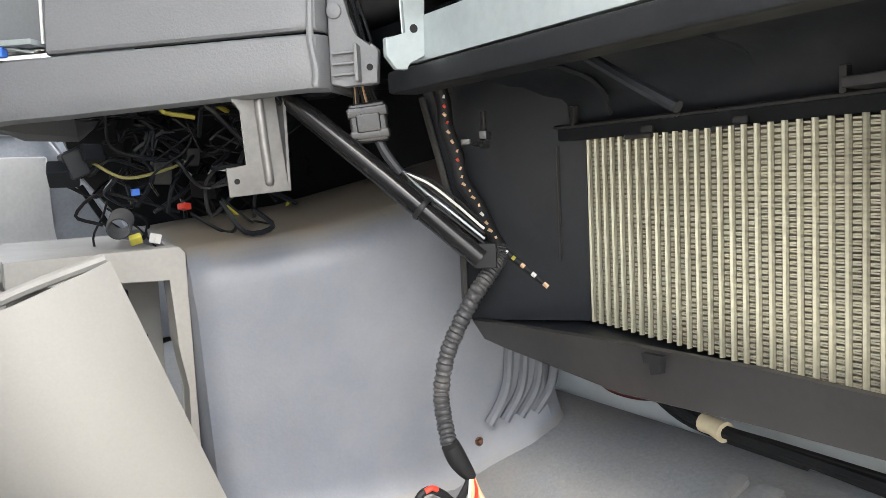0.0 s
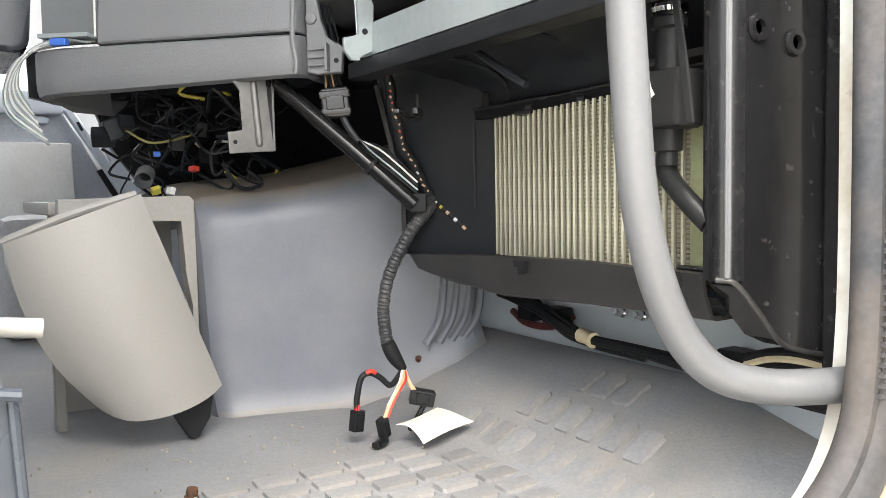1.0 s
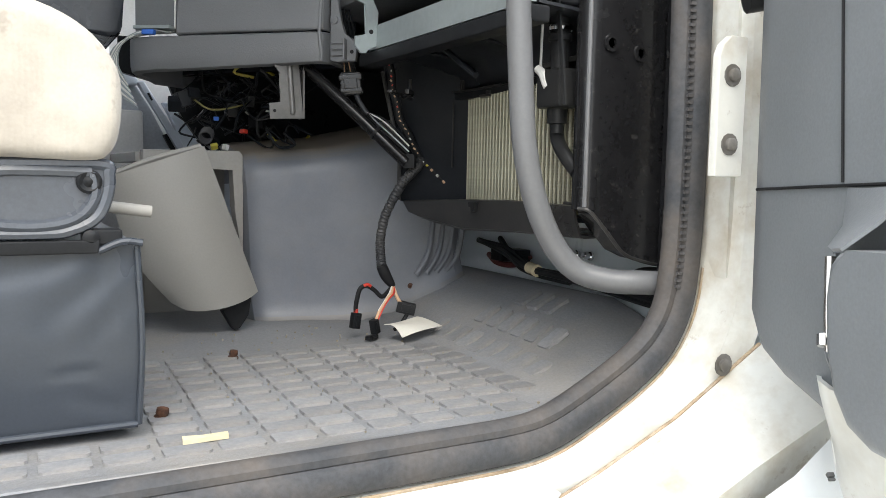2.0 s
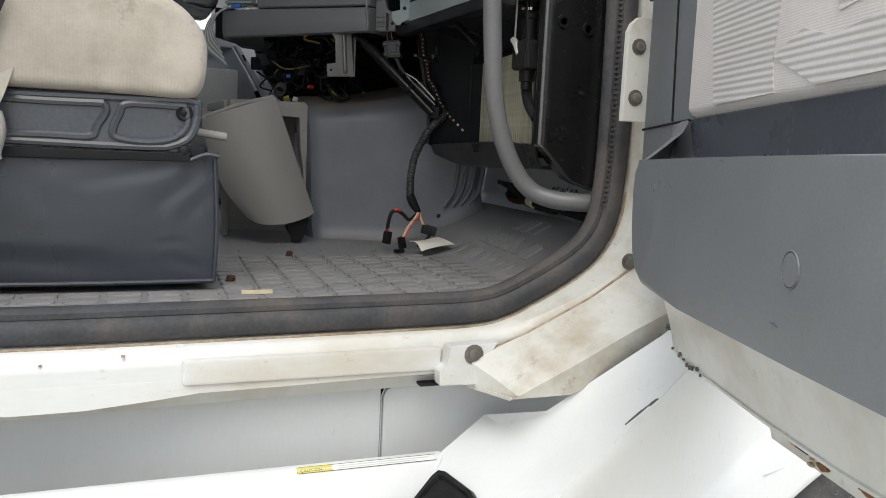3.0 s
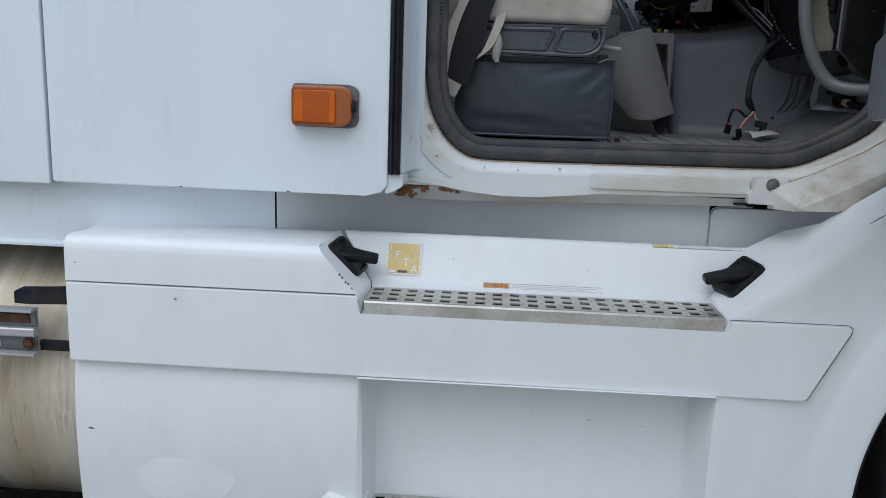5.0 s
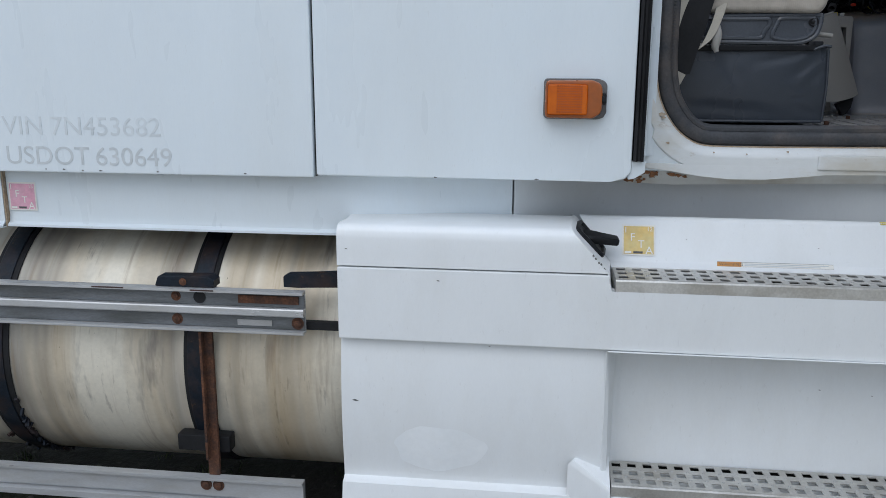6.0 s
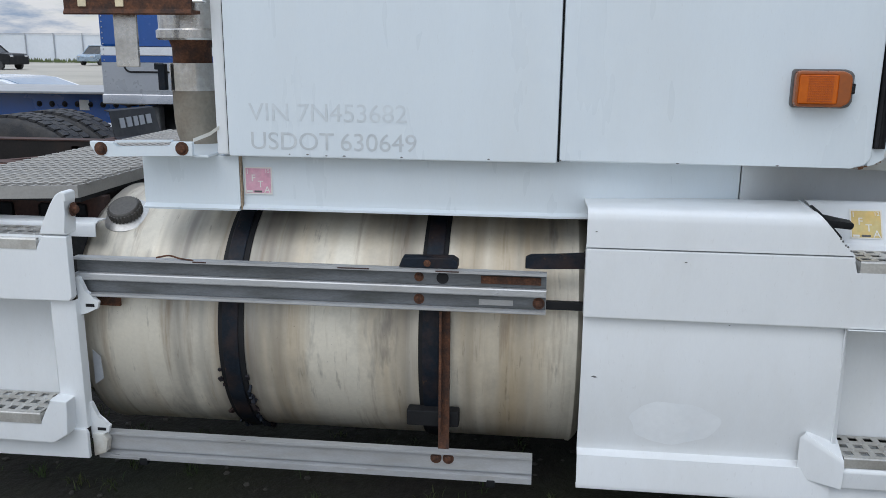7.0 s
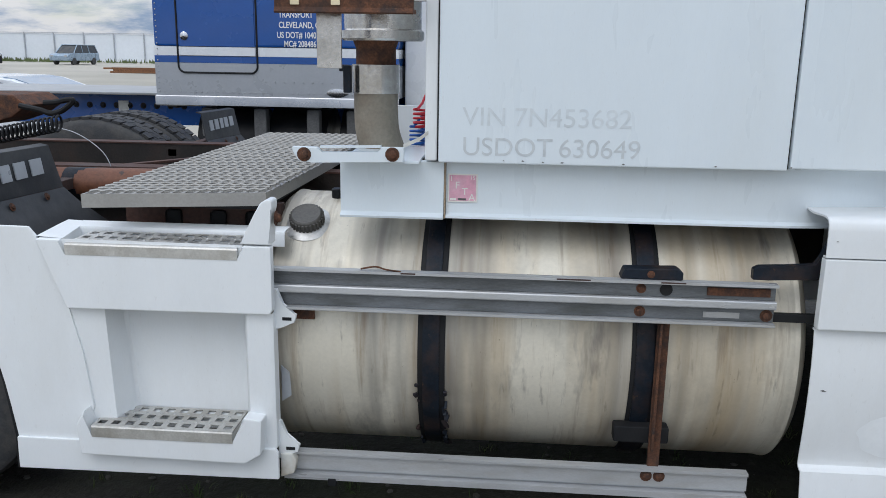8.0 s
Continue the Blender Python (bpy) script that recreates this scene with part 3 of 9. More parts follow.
def perforated(bm, x0, x1, y0, y1, z, th, nx, ny, fx, fy, m=None, stagger=False):
    """A plate with a grid of oblong holes that go through it."""
    px, py = (x1 - x0) / nx, (y1 - y0) / ny
    before = set(bm.verts)
    cache = {}

    def v(x, y, h):
        k = (round(x, 5), round(y, 5), h)
        if k not in cache:
            cache[k] = bm.verts.new((x, y, z - (th if h else 0)))
        return cache[k]

    for i in range(nx):
        for j in range(ny):
            cx, cy = x0 + px * (i + 0.5), y0 + py * (j + 0.5)
            if stagger and j % 2:
                cx += px * 0.22
            xs = [x0 + px * i, cx - px * fx / 2, cx + px * fx / 2, x0 + px * (i + 1)]
            ys = [y0 + py * j, cy - py * fy / 2, cy + py * fy / 2, y0 + py * (j + 1)]
            o = [(xs[0], ys[0]), (xs[3], ys[0]), (xs[3], ys[3]), (xs[0], ys[3])]
            q = [(xs[1], ys[1]), (xs[2], ys[1]), (xs[2], ys[2]), (xs[1], ys[2])]
            for e in range(4):
                f = (e + 1) % 4
                bm.faces.new((v(*o[e], 0), v(*o[f], 0), v(*q[f], 0), v(*q[e], 0)))
                bm.faces.new((v(*o[e], 1), v(*o[f], 1), v(*q[f], 1), v(*q[e], 1)))
                bm.faces.new((v(*q[e], 0), v(*q[f], 0), v(*q[f], 1), v(*q[e], 1)))
    if m is not None:
        bmesh.ops.transform(bm, matrix=m, verts=[w for w in bm.verts if w not in before])
    return bm


def lettering(name, text, size, material, parent, m, label="", depth=0.0006, spacing=1.0, align="LEFT", stretch=1.0, bold=0.0):
    """Raised letters in the built-in font, as a mesh; m places the baseline's start, x along the text, y up."""
    cu = bpy.data.curves.new(name, "FONT")
    cu.body, cu.size, cu.extrude, cu.space_character, cu.align_x = text, size, depth, spacing, align
    cu.offset = bold * size
    tmp = new("tmp", cu)
    dg = bpy.context.evaluated_depsgraph_get()
    me = bpy.data.meshes.new_from_object(tmp.evaluated_get(dg))
    bpy.data.objects.remove(tmp)
    bpy.data.curves.remove(cu)
    me.transform(m @ Matrix.Diagonal((stretch, 1, 1, 1)))
    me.materials.clear()
    me.materials.append(material)
    ob = new(name, me)
    ob.parent = parent
    if parent.type == "EMPTY":
        ob.matrix_parent_inverse = Matrix.Translation(-parent.location)
    if label:
        ob["label"] = label
    return ob


def facing_y(x, y, z):
    """Text plane that reads from the -y side."""
    return Matrix.Translation((x, y, z)) @ Matrix.Rotation(radians(90), 4, "X")


def lerp(a, b, t):
    return tuple(p + (q - p) * t for p, q in zip(a, b))


# ---- ground ----
bm = B()
xs = [-900, -300, -120, -60, -30, -15, -9, -6, -4, -2, 0, 2, 4, 8, 20, 60, 200, 900]
ys = [-900, -200, -60, -20, -8, -4, -2, 0, 2, 4, 6, 9, 14, 25, 50, 100, 300, 900]
sheet(bm, [[(x, y, 0.012 * noise.noise((x * 0.7, y * 0.7, 0)) if abs(x) < 10 and abs(y) < 12 else 0.0) for x in xs] for y in ys])
tagged(part("ground", bm, M["ground"]), "damp brown dirt yard with patchy grass, darkened for shade near the truck", "ground", kind="structure")

bm = B()
rnd = random.Random(5)
tufts = [(rnd.uniform(-4.2, -0.9), rnd.uniform(-0.15, 1.3)) for _ in range(170)] + [(rnd.uniform(-4.2, -0.5), rnd.uniform(-1.2, -0.1)) for _ in range(130)]
for tx, ty in tufts:
    for _ in range(rnd.randint(8, 20)):
        a, s, h = rnd.uniform(0, 6.28), rnd.uniform(0.0, 0.05), rnd.uniform(0.01, 0.042)
        px, py = tx + math.cos(a) * s, ty + math.sin(a) * s
        lx, ly = rnd.uniform(-0.03, 0.03), rnd.uniform(-0.03, 0.03)
        w = Vector((-math.sin(a), math.cos(a), 0)) * 0.0022
        p0, p1, p2 = Vector((px, py, -0.005)), Vector((px + lx * 0.4, py + ly * 0.4, h * 0.6)), Vector((px + lx, py + ly, h))
        q = [bm.verts.new(v) for v in (p0 - w, p0 + w, p1 + w * 0.7, p1 - w * 0.7, p2)]
        bm.faces.new(q[:4])
        bm.faces.new((q[3], q[2], q[4]))
tagged(part("grass_tufts", bm, M["grass"]), "sparse short green weeds and grass on dirt", "grass", kind="stuff")

bm = B()
for _ in range(420):
    px, py, s = rnd.uniform(-4.4, -0.6), rnd.uniform(-1.1, 1.2), rnd.uniform(0.004, 0.014)
    r = bmesh.ops.create_icosphere(bm, subdivisions=1, radius=s)
    for v in r["verts"]:
        v.co = Vector((v.co.x * rnd.uniform(0.7, 1.3) + px, v.co.y * rnd.uniform(0.7, 1.3) + py, v.co.z * 0.6 + s * 0.2))
tagged(part("gravel", bm, mat("grey_gravel", (0.08, 0.075, 0.065), 0.9, 0, 0.3, 12, 90, 0.3, 0.002)), "scattered small grey stones on dirt", "gravel", kind="stuff")

bm = B()
tube(bm, [(-3.75, -0.36, 0.01), (-3.45, -0.28, 0.012), (-3.28, -0.16, 0.02), (-3.22, -0.05, 0.03)], 0.004, 6)
tagged(part("loose_cable", bm, M["mask"]), "thin pale cable lying on the dirt", "cable")

# ---- truck cab shell: sleeper sides, sill, pillar, skirt ----
cab = thing("semi_truck", (-0.8, 0.5, 1.0), "white semi truck cab and sleeper with open passenger doorway", "truck")
bm = box(B(), -2.350, -1.4235, -0.07, -0.035, 1.147, 2.75, 0.006)
part("sleeper_panel", bm, M["paint"], cab)
bm = B()
prism(bm, [(-1.4175, 1.152), (-0.66, 1.152), (-0.625, 1.158), (-0.6085, 1.178), (-0.6085, 2.75), (-1.4175, 2.75)], "y", -0.07, 0.03, 0.006)
part("sleeper_panel", bm, M["paint"], cab)
bm = box(B(), -1.424, -1.417, -0.052, -0.036, 1.15, 2.75)
part("panel_gap", bm, M["rubber"], cab, "dark rubber joint between body panels")
bm = B()
box(bm, -2.388, -2.353, -0.058, 0.03, 1.15, 2.75, 0.006)
part("corner_trim", bm, M["plastic_white"], cab)
bm = box(B(), -2.3535, -2.3495, -0.06, -0.04, 1.15, 2.75)
part("panel_gap", bm, M["rubber"], cab, "dark rubber joint between body panels")
bm = B()
prism(bm, [(-0.0, -0.606), (-0.074, -0.606), (-0.08, -0.600), (-0.072, -0.595), (-0.072, -0.590), (-0.08, -0.585), (-0.076, -0.581), (0.0, -0.580)], "z", 1.205, 2.75)
for v in bm.verts:
    v.co = Vector((v.co.y, v.co.x, v.co.z))
part("rubber_strip", bm, M["rubber"], cab, "grooved black rubber strip", smooth=False)

# closing walls of the cab
bm = B()
box(bm, -2.385, -2.36, 0.031, 2.42, 1.0, 2.75)
part("rear_wall", bm, M["paint"], cab)
# three unseen boxes, added to keep light out from under the truck
bm = box(B(), -2.84, 1.3, 2.36, 2.40, 0.10, 1.149)
part("far_side_fairing", bm, M["plastic_white"], cab)
bm = box(B(), 0.25, 1.25, 0.55, 1.95, 0.42, 1.185, 0.03)
part("engine_block", bm, M["frameblack"], cab)
bm = box(B(), 1.262, 1.30, -0.02, 2.359, 0.24, 1.149, 0.01)
part("bumper", bm, M["plastic_white"], cab)
bm = box(B(), -2.385, 0.78, -0.03, 2.42, 2.752, 2.79)
part("roof", bm, M["paint"], cab)
bm = B()
box(bm, -2.359, -0.45, 2.39, 2.42, 1.15, 2.75)
box(bm, -0.449, 1.10, 2.39, 2.42, 1.15, 1.905)
box(bm, 0.145, 0.36, 2.39, 2.42, 1.9055, 2.5495)
box(bm, 0.03, 0.05, 2.395, 2.415, 1.9055, 2.5495)
box(bm, -0.449, 1.10, 2.39, 2.42, 2.55, 2.75)
box(bm, 1.101, 1.3, 2.39, 2.42, 1.15, 2.75)
part("far_side_wall", bm, M["beige"], cab)
bm = B()
box(bm, 1.27, 1.30, -0.03, 2.389, 1.15, 1.96)
part("firewall", bm, M["headlining"], cab)
part("cowl_side", box(B(), 0.60, 1.269, 0.05, 0.09, 1.45, 2.75), M["jamb"], cab)
bm = B()
box(bm, -2.35, -0.62, 0.0315, 0.06, 1.175, 2.75)
# unseen pale partition behind the seat, added to throw light back into the cab
box(bm, -0.80, -0.77, 0.0605, 2.388, 1.263, 2.75)
box(bm, -0.769, 0.77, 0.0315, 2.388, 2.72, 2.751)
part("lining", bm, M["headlining"], cab)
bm = box(B(), -2.359, 1.27, 0.11, 2.389, 1.19, 1.262)
part("cab_floor", bm, M["rubber"], cab)
bm = B()
box(bm, -0.60, 0.62, 0.075, 0.12, 2.35, 2.75)
part("door_header", bm, M["paint"], cab)

# doorway outline, along the outside of the seal: x, z
DOORWAY = [(-0.540, 2.35), (-0.540, 1.90), (-0.540, 1.66), (-0.541, 1.50), (-0.538, 1.43), (-0.526, 1.362), (-0.505, 1.315), (-0.475, 1.275), (-0.44, 1.249), (-0.40, 1.237), (-0.30, 1.235),
           (-0.135, 1.236), (0.05, 1.238), (0.22, 1.240), (0.32, 1.242), (0.375, 1.250), (0.43, 1.272), (0.51, 1.315), (0.555, 1.352), (0.583, 1.40), (0.594, 1.46), (0.598, 1.56), (0.596, 1.77), (0.590, 2.0), (0.585, 2.35)]
ring = [Vector((p.x, 0, p.y)) for p in smooth_path([(x, z, 0) for x, z in DOORWAY], 4)]


def ring_row(d, y, lo=0, hi=None):
    """The doorway outline moved outwards by d (a number or a function of the place) to depth y."""
    out = []
    for i, p in enumerate(ring):
        t = (ring[min(i + 1, len(ring) - 1)] - ring[max(i - 1, 0)]).normalized()
        nrm = Vector((t.z, 0, -t.x)) * -1.0
        if nrm.dot(p - Vector((0.02, 0, 1.8))) < 0:
            nrm = -nrm
        dd = d(p) if callable(d) else d
        q = p + nrm * dd
        out.append((q.x, y(p) if callable(y) else y, q.z))
    return out


jy = lambda p: 0.066 if p.x < 0.33 else max(0.022, 0.066 - (p.x - 0.33) * 0.22)
LOOPS = [ring_row(-0.012, 0.125), ring_row(0.0, 0.112), ring_row(0.004, 0.088), ring_row(0.012, lambda p: jy(p) + 0.010), ring_row(0.026, jy), ring_row(0.034, jy),
         ring_row(lambda p: 0.066 if p.z < 1.30 and p.x < 0.33 else 0.05, jy), ring_row(lambda p: 0.071 if p.z < 1.30 and p.x < 0.33 else 0.056, lambda p: jy(p) + 0.0065)]
cut = min(range(len(ring)), key=lambda i: abs(ring[i].x - 0.24) + (ring[i].z > 1.4) * 9)
bm = sheet(B(), [row[:cut + 1] for row in LOOPS])
solid(bm, 0.004)
part("doorway_surround", bm, M["surround"], cab, "white painted door surround, grimy along its edge")
bm = sheet(B(), [row[cut:] for row in LOOPS])
solid(bm, 0.004)
part("hinge_post", bm, M["jamb"], cab, "cream painted hinge post with brown grime")
bm = B()
prism(bm, [(-0.615, 1.166), (-0.40, 1.166), (-0.47, 1.205), (-0.52, 1.25), (-0.555, 1.31), (-0.572, 1.40), (-0.572, 2.75), (-0.615, 2.75)], "y", 0.0715, 0.078)
part("pillar_panel", bm, M["paint"], cab)
bm = B()
prism(bm, [(-0.616, 1.157), (-0.600, 1.160), (-0.574, 1.176), (-0.574, 1.2045), (-0.607, 1.2045), (-0.616, 1.19)], "y", -0.062, 0.0705, 0.003)
part("corner_filler", bm, M["paint"], cab)
bm = sheet(B(), [[(x, y, z) for z in (1.206, 1.6, 2.0, 2.75)] for x, y in ((-0.579, -0.06), (-0.575, -0.045), (-0.571, -0.01), (-0.566, 0.03), (-0.560, 0.055), (-0.548, 0.068), (-0.54, 0.070))])
solid(bm, 0.003, (1, -1, 0))
part("pillar_fold", bm, M["paint"], cab)
bm = B()
box(bm, -0.124, 0.264, 0.0585, 0.07, 1.1745, 1.2135, 0.006)
part("sill_plate", bm, M["surround"], cab)
bm = B()
prism(bm, [(-0.585, 1.174), (-0.50, 1.167), (-0.42, 1.154), (-0.34, 1.147), (-0.25, 1.148), (-0.16, 1.156), (-0.10, 1.1625), (0.05, 1.165), (0.264, 1.167), (0.264, 1.186), (-0.585, 1.186)], "y", 0.0655, 0.0765, 0.004)
part("sill_apron", bm, M["surround"], cab, "rolled white lower edge of the sill")


def tuck(bm):
    """The flange turns in towards its lower edge."""
    for v in bm.verts:
        v.co.y += max(0.0, 1.166 - v.co.z) * 0.75


bm = B()
prism(bm, [(-0.600, 1.128), (-0.48, 1.124), (-0.35, 1.128), (-0.05, 1.136), (0.27, 1.142), (0.272, 1.162), (-0.600, 1.172)], "y", 0.078, 0.084)
tuck(bm)
part("sill_flange", bm, M["sillpaint"], cab, "thin lower sill flange with rust stains")
rsp = random.Random(17)
bm = B()
for k in range(22):
    cx, cz = -0.598 + 0.17 * rsp.random() ** 1.5, rsp.uniform(1.132, 1.162)
    r = rsp.uniform(0.003, 0.011)
    prism(bm, [(cx + math.cos(a) * r * rsp.uniform(0.6, 1.8), cz + math.sin(a) * r * rsp.uniform(0.4, 1.0)) for a in (2 * math.pi * q / 9 for q in range(9))], "y", 0.0755 - 0.0004 * (k % 4), 0.079)
tuck(bm)
part("rust_patch", bm, M["rustbright"], cab, "flaking orange rust on the sill flange")["kind"] = "stuff"
bm = B()
prism(bm, [(0.254, 1.157), (0.338, 1.155), (0.343, 1.166), (0.330, 1.182), (0.336, 1.205), (0.352, 1.222), (0.266, 1.2205), (0.266, 1.186), (0.252, 1.182)], "y", 0.036, 0.062, 0.003)
part("sill_bracket", bm, M["surround"], cab)
part("sill_bolt", bolt(B(), (0.308, 0.036, 1.205), (0, -1, 0), 0.0095, 0.006), M["oxide"], cab, "grey steel bolt")
part("sill_bolt", bolt(B(), (0.564, 0.014, 1.352), (0, -1, 0), 0.008, 0.006), M["oxide"], cab, "grey steel bolt")
bm = box(B(), 0.235, 0.282, 0.071, 0.09, 1.1475, 1.152)
part("sill_slot", bm, M["rubber"], cab, "dark slot below the sill")

rsq = random.Random(23)
for cx, cz, r in ((-0.525, 1.314, 0.008), (-0.518, 1.306, 0.005), (-0.505, 1.240, 0.005), (-0.302, 1.214, 0.0022), (-0.385, 1.217, 0.002), (-0.575, 1.357, 0.003), (-0.20, 1.221, 0.003)):
    pts = [(cx + math.cos(a) * r * rsq.uniform(0.5, 1.5), cz + math.sin(a) * r * rsq.uniform(0.4, 1.0)) for a in (2 * math.pi * q / 8 for q in range(8))]
    part("rust_chip", prism(B(), pts, "y", 0.0640, 0.0675), M["jambrust"], cab, smooth=False)
for k in range(9):
    cx, cz = rsq.uniform(-2.3, -0.66), rsq.choice((1.153, 1.154, 1.156))
    part("edge_chip", prism(B(), [(cx - 0.004 * rsq.random() - 0.001, cz), (cx, cz + 0.003), (cx + 0.008 * rsq.random(), cz + 0.001), (cx + 0.002, cz - 0.001)], "y", -0.0706, -0.0695), M["scrape"], cab, smooth=False)

# ledge that runs up from the sill to the hinge post
bm = B()
up = [(0.30, 0.045, 1.196), (0.40, 0.042, 1.235), (0.50, 0.028, 1.29), (0.62, 0.012, 1.375)]
cr1 = [(0.322, 0.000, 1.181), (0.41, -0.008, 1.223), (0.51, -0.023, 1.278), (0.64, -0.042, 1.357)]
cr2 = [(0.345, -0.048, 1.162), (0.425, -0.062, 1.206), (0.52, -0.078, 1.262), (0.66, -0.10, 1.335)]
lo = [(0.335, -0.045, 1.154), (0.43, -0.056, 1.158), (0.53, -0.06, 1.19), (0.67, -0.07, 1.25)]
back = [(0.31, 0.06, 1.145), (0.42, 0.06, 1.15), (0.53, 0.06, 1.17), (0.67, 0.06, 1.22)]
low_edge = lambda row, dy, dz: [(x, y + dy, z + dz) for x, y, z in row]
sheet(bm, [up, cr1, low_edge(cr2, 0.006, 0.001), low_edge(cr2, 0.001, -0.002), [lerp(a, b, 0.45) for a, b in zip(cr2, lo)], low_edge(lo, 0.0, 0.002), low_edge(lo, 0.006, 0.0), back])
solid(bm, 0.004)
part("sill_ledge", bm, M["jamb"], cab, "cream ledge with dirt along its fold")
bm = B()
bm.faces.new([bm.verts.new((x - 0.001, y, z)) for x, y, z in (up[0], cr1[0], cr2[0], lo[0], back[0])])
part("ledge_end", solid(bm, 0.003, (-1, 0, 0)), M["jamb"], cab)
part("ledge_dirt", tube(B(), [(x, y - 0.002, z - 0.001) for x, y, z in up], 0.0022, 6, smooth=False), M["jambrust"], cab, "brown dirt along the fold of the ledge")

bm = sheet(B(), [row[cut + 12:] for row in (ring_row(-0.004, 0.112), ring_row(-0.010, 0.120), ring_row(-0.011, 0.146), ring_row(0.010, 0.150))])
solid(bm, 0.002, (-1, 0, 0))
part("post_return", bm, M["jamb"], cab, "cream painted edge of the post behind the seal")

# brown dirt that has gathered along the seal
edge_line = [p for p in ring_row(0.0045, 0.0865) if p[2] < 1.47]
part("seal_grime", tube(B(), edge_line, 0.0022, 6, smooth=False), M["jambrust"], cab, "brown dirt gathered along the door seal")

# door seal: outer bulb and ribbed inner lip
seal = thing("door_seal", (0.0, 0.1, 1.24), "black ribbed rubber weatherstrip round the doorway, worn brown at the sill", "door seal")
cen = ring_row(-0.018, 0.095)
bm = B()
rows = []
for i, p in enumerate(cen):
    p = Vector(p)
    t = (Vector(cen[min(i + 1, len(cen) - 1)]) - Vector(cen[max(i - 1, 0)])).normalized()
    nrm = Vector((0, 1, 0)).cross(t).normalized()
    rows.append([p + nrm * (math.cos(a) * 0.019) + Vector((0, -1, 0)) * (math.sin(a) * 0.017) for a in (2 * math.pi * q / 12 for q in range(12))])
sheet(bm, rows, close=True)
part("bulb", bm, M["seal"], seal)
cen2 = ring_row(-0.040, 0.100)
bm = B()
rows = []
for i, p in enumerate(cen2):
    p = Vector(p)
    t = (Vector(cen2[min(i + 1, len(cen2) - 1)]) - Vector(cen2[max(i - 1, 0)])).normalized()
    nrm = Vector((0, 1, 0)).cross(t).normalized()
    rows.append([p + nrm * (math.cos(a) * 0.012) + Vector((0, -1, 0)) * (math.sin(a) * 0.014) for a in (2 * math.pi * q / 10 for q in range(10))])
sheet(bm, rows, close=True)
part("inner_lip", bm, M["seal"], seal)
rib = B()
box(rib, -0.0042, 0.0042, -0.004, 0.0, -0.002, 0.002, 0.0)
me = bpy.data.meshes.new("rib")
rib.to_mesh(me)
rib.free()
me.materials.append(M["seal"])
path = [Vector(p) for p in ring_row(-0.036, 0.087)]
dist, nextd = 0.0, 0.0
for a, b in zip(path, path[1:]):
    seg = (b - a).length
    while nextd < dist + seg:
        p = a.lerp(b, (nextd - dist) / seg)
        t = (b - a).normalized()
        if p.z > 1.43 and p.z < 1.85:
            ob = new("rib", me)
            ob.parent = seal
            ob.matrix_parent_inverse = Matrix.Translation(-seal.location)
            ob.matrix_basis = Matrix.Translation(p) @ Matrix.Rotation(math.atan2(t.x, t.z), 4, "Y")
        nextd += 0.0085
    dist += seg

# marker lamp on the sleeper side
lamp = thing("marker_lamp", (-0.755, -0.07, 1.31), "amber rectangular side marker lamp on the white sleeper", "marker lamp")
bm = B()
prism(bm, [(-0.832, 1.316), (-0.825, 1.3085), (-0.70, 1.3075), (-0.685, 1.312), (-0.678, 1.325), (-0.678, 1.392), (-0.685, 1.401), (-0.70, 1.4065), (-0.827, 1.4065), (-0.832, 1.400)], "y", -0.080, -0.068, 0.003)
part("base", bm, M["scrape"], lamp, "dark rubber surround")
bm = B()
prism(bm, [(-0.829, 1.318), (-0.822, 1.311), (-0.712, 1.311), (-0.694, 1.322), (-0.69, 1.336), (-0.69, 1.382), (-0.694, 1.394), (-0.712, 1.403), (-0.822, 1.403), (-0.829, 1.396)], "y", -0.108, -0.080, 0.007)
part("lens", bm, M["amberbody"], lamp)
bm = B()
for i in range(11):
    for q in range(12):
        box(bm, -0.800 + q * 0.0052, -0.7965 + q * 0.0052, -0.1136, -0.1120, 1.3255 + i * 0.0062, 1.3285 + i * 0.0062)
part("lens_rib", bm, M["amberdark"], lamp)
bm = box(B(), -0.823, -0.726, -0.1125, -0.106, 1.320, 1.394, 0.005)
part("lens_boss", bm, M["amber"], lamp)
bm = B()
box(bm, -0.697, -0.680, -0.100, -0.078, 1.345, 1.372, 0.003)
lathe(bm, [(0, 0.008), (0.012, 0.008), (0.014, 0.006), (0.014, 0)], (-0.69, -0.09, 1.358), (0, -1, 0), 12)
part("screw_tab", bm, M["black"], lamp)

# skirt below the sleeper
bm = B()
sx = [-2.330, -2.0, -1.7, -1.4, -1.2, -1.05, -0.908]
sy = lambda x: -0.018 if x < -1.35 else -0.018 + (x + 1.35) / 0.442 * 0.068
rows = [[(x, sy(x) + dy, z) for x in sx] for dy, z in ((0.02, 1.15), (0.0, 1.147), (0.0, 1.08), (0.002, 1.02), (0.0, 1.0), (-0.012, 0.992), (-0.012, 0.986), (0.03, 0.985))]
sheet(bm, rows)
solid(bm, 0.004)
part("skirt", bm, M["paint"], cab)
bm = B()
rows = [[(x, -0.032 + dy, z) for x in (-2.627, -2.5, -2.336)] for dy, z in ((0.02, 1.146), (0.0, 1.143), (0.0, 1.02), (0.0, 1.0), (-0.014, 0.99), (-0.012, 0.984), (0.03, 0.983))]
sheet(bm, rows)
solid(bm, 0.004)
part("rear_skirt", bm, M["paint"], cab)
bm = box(B(), -2.335, -2.331, -0.03, 0.0, 0.985, 1.143)
part("panel_gap", bm, M["jambrust"], cab, "rusty joint between skirt panels")
bm = B()
rows = []
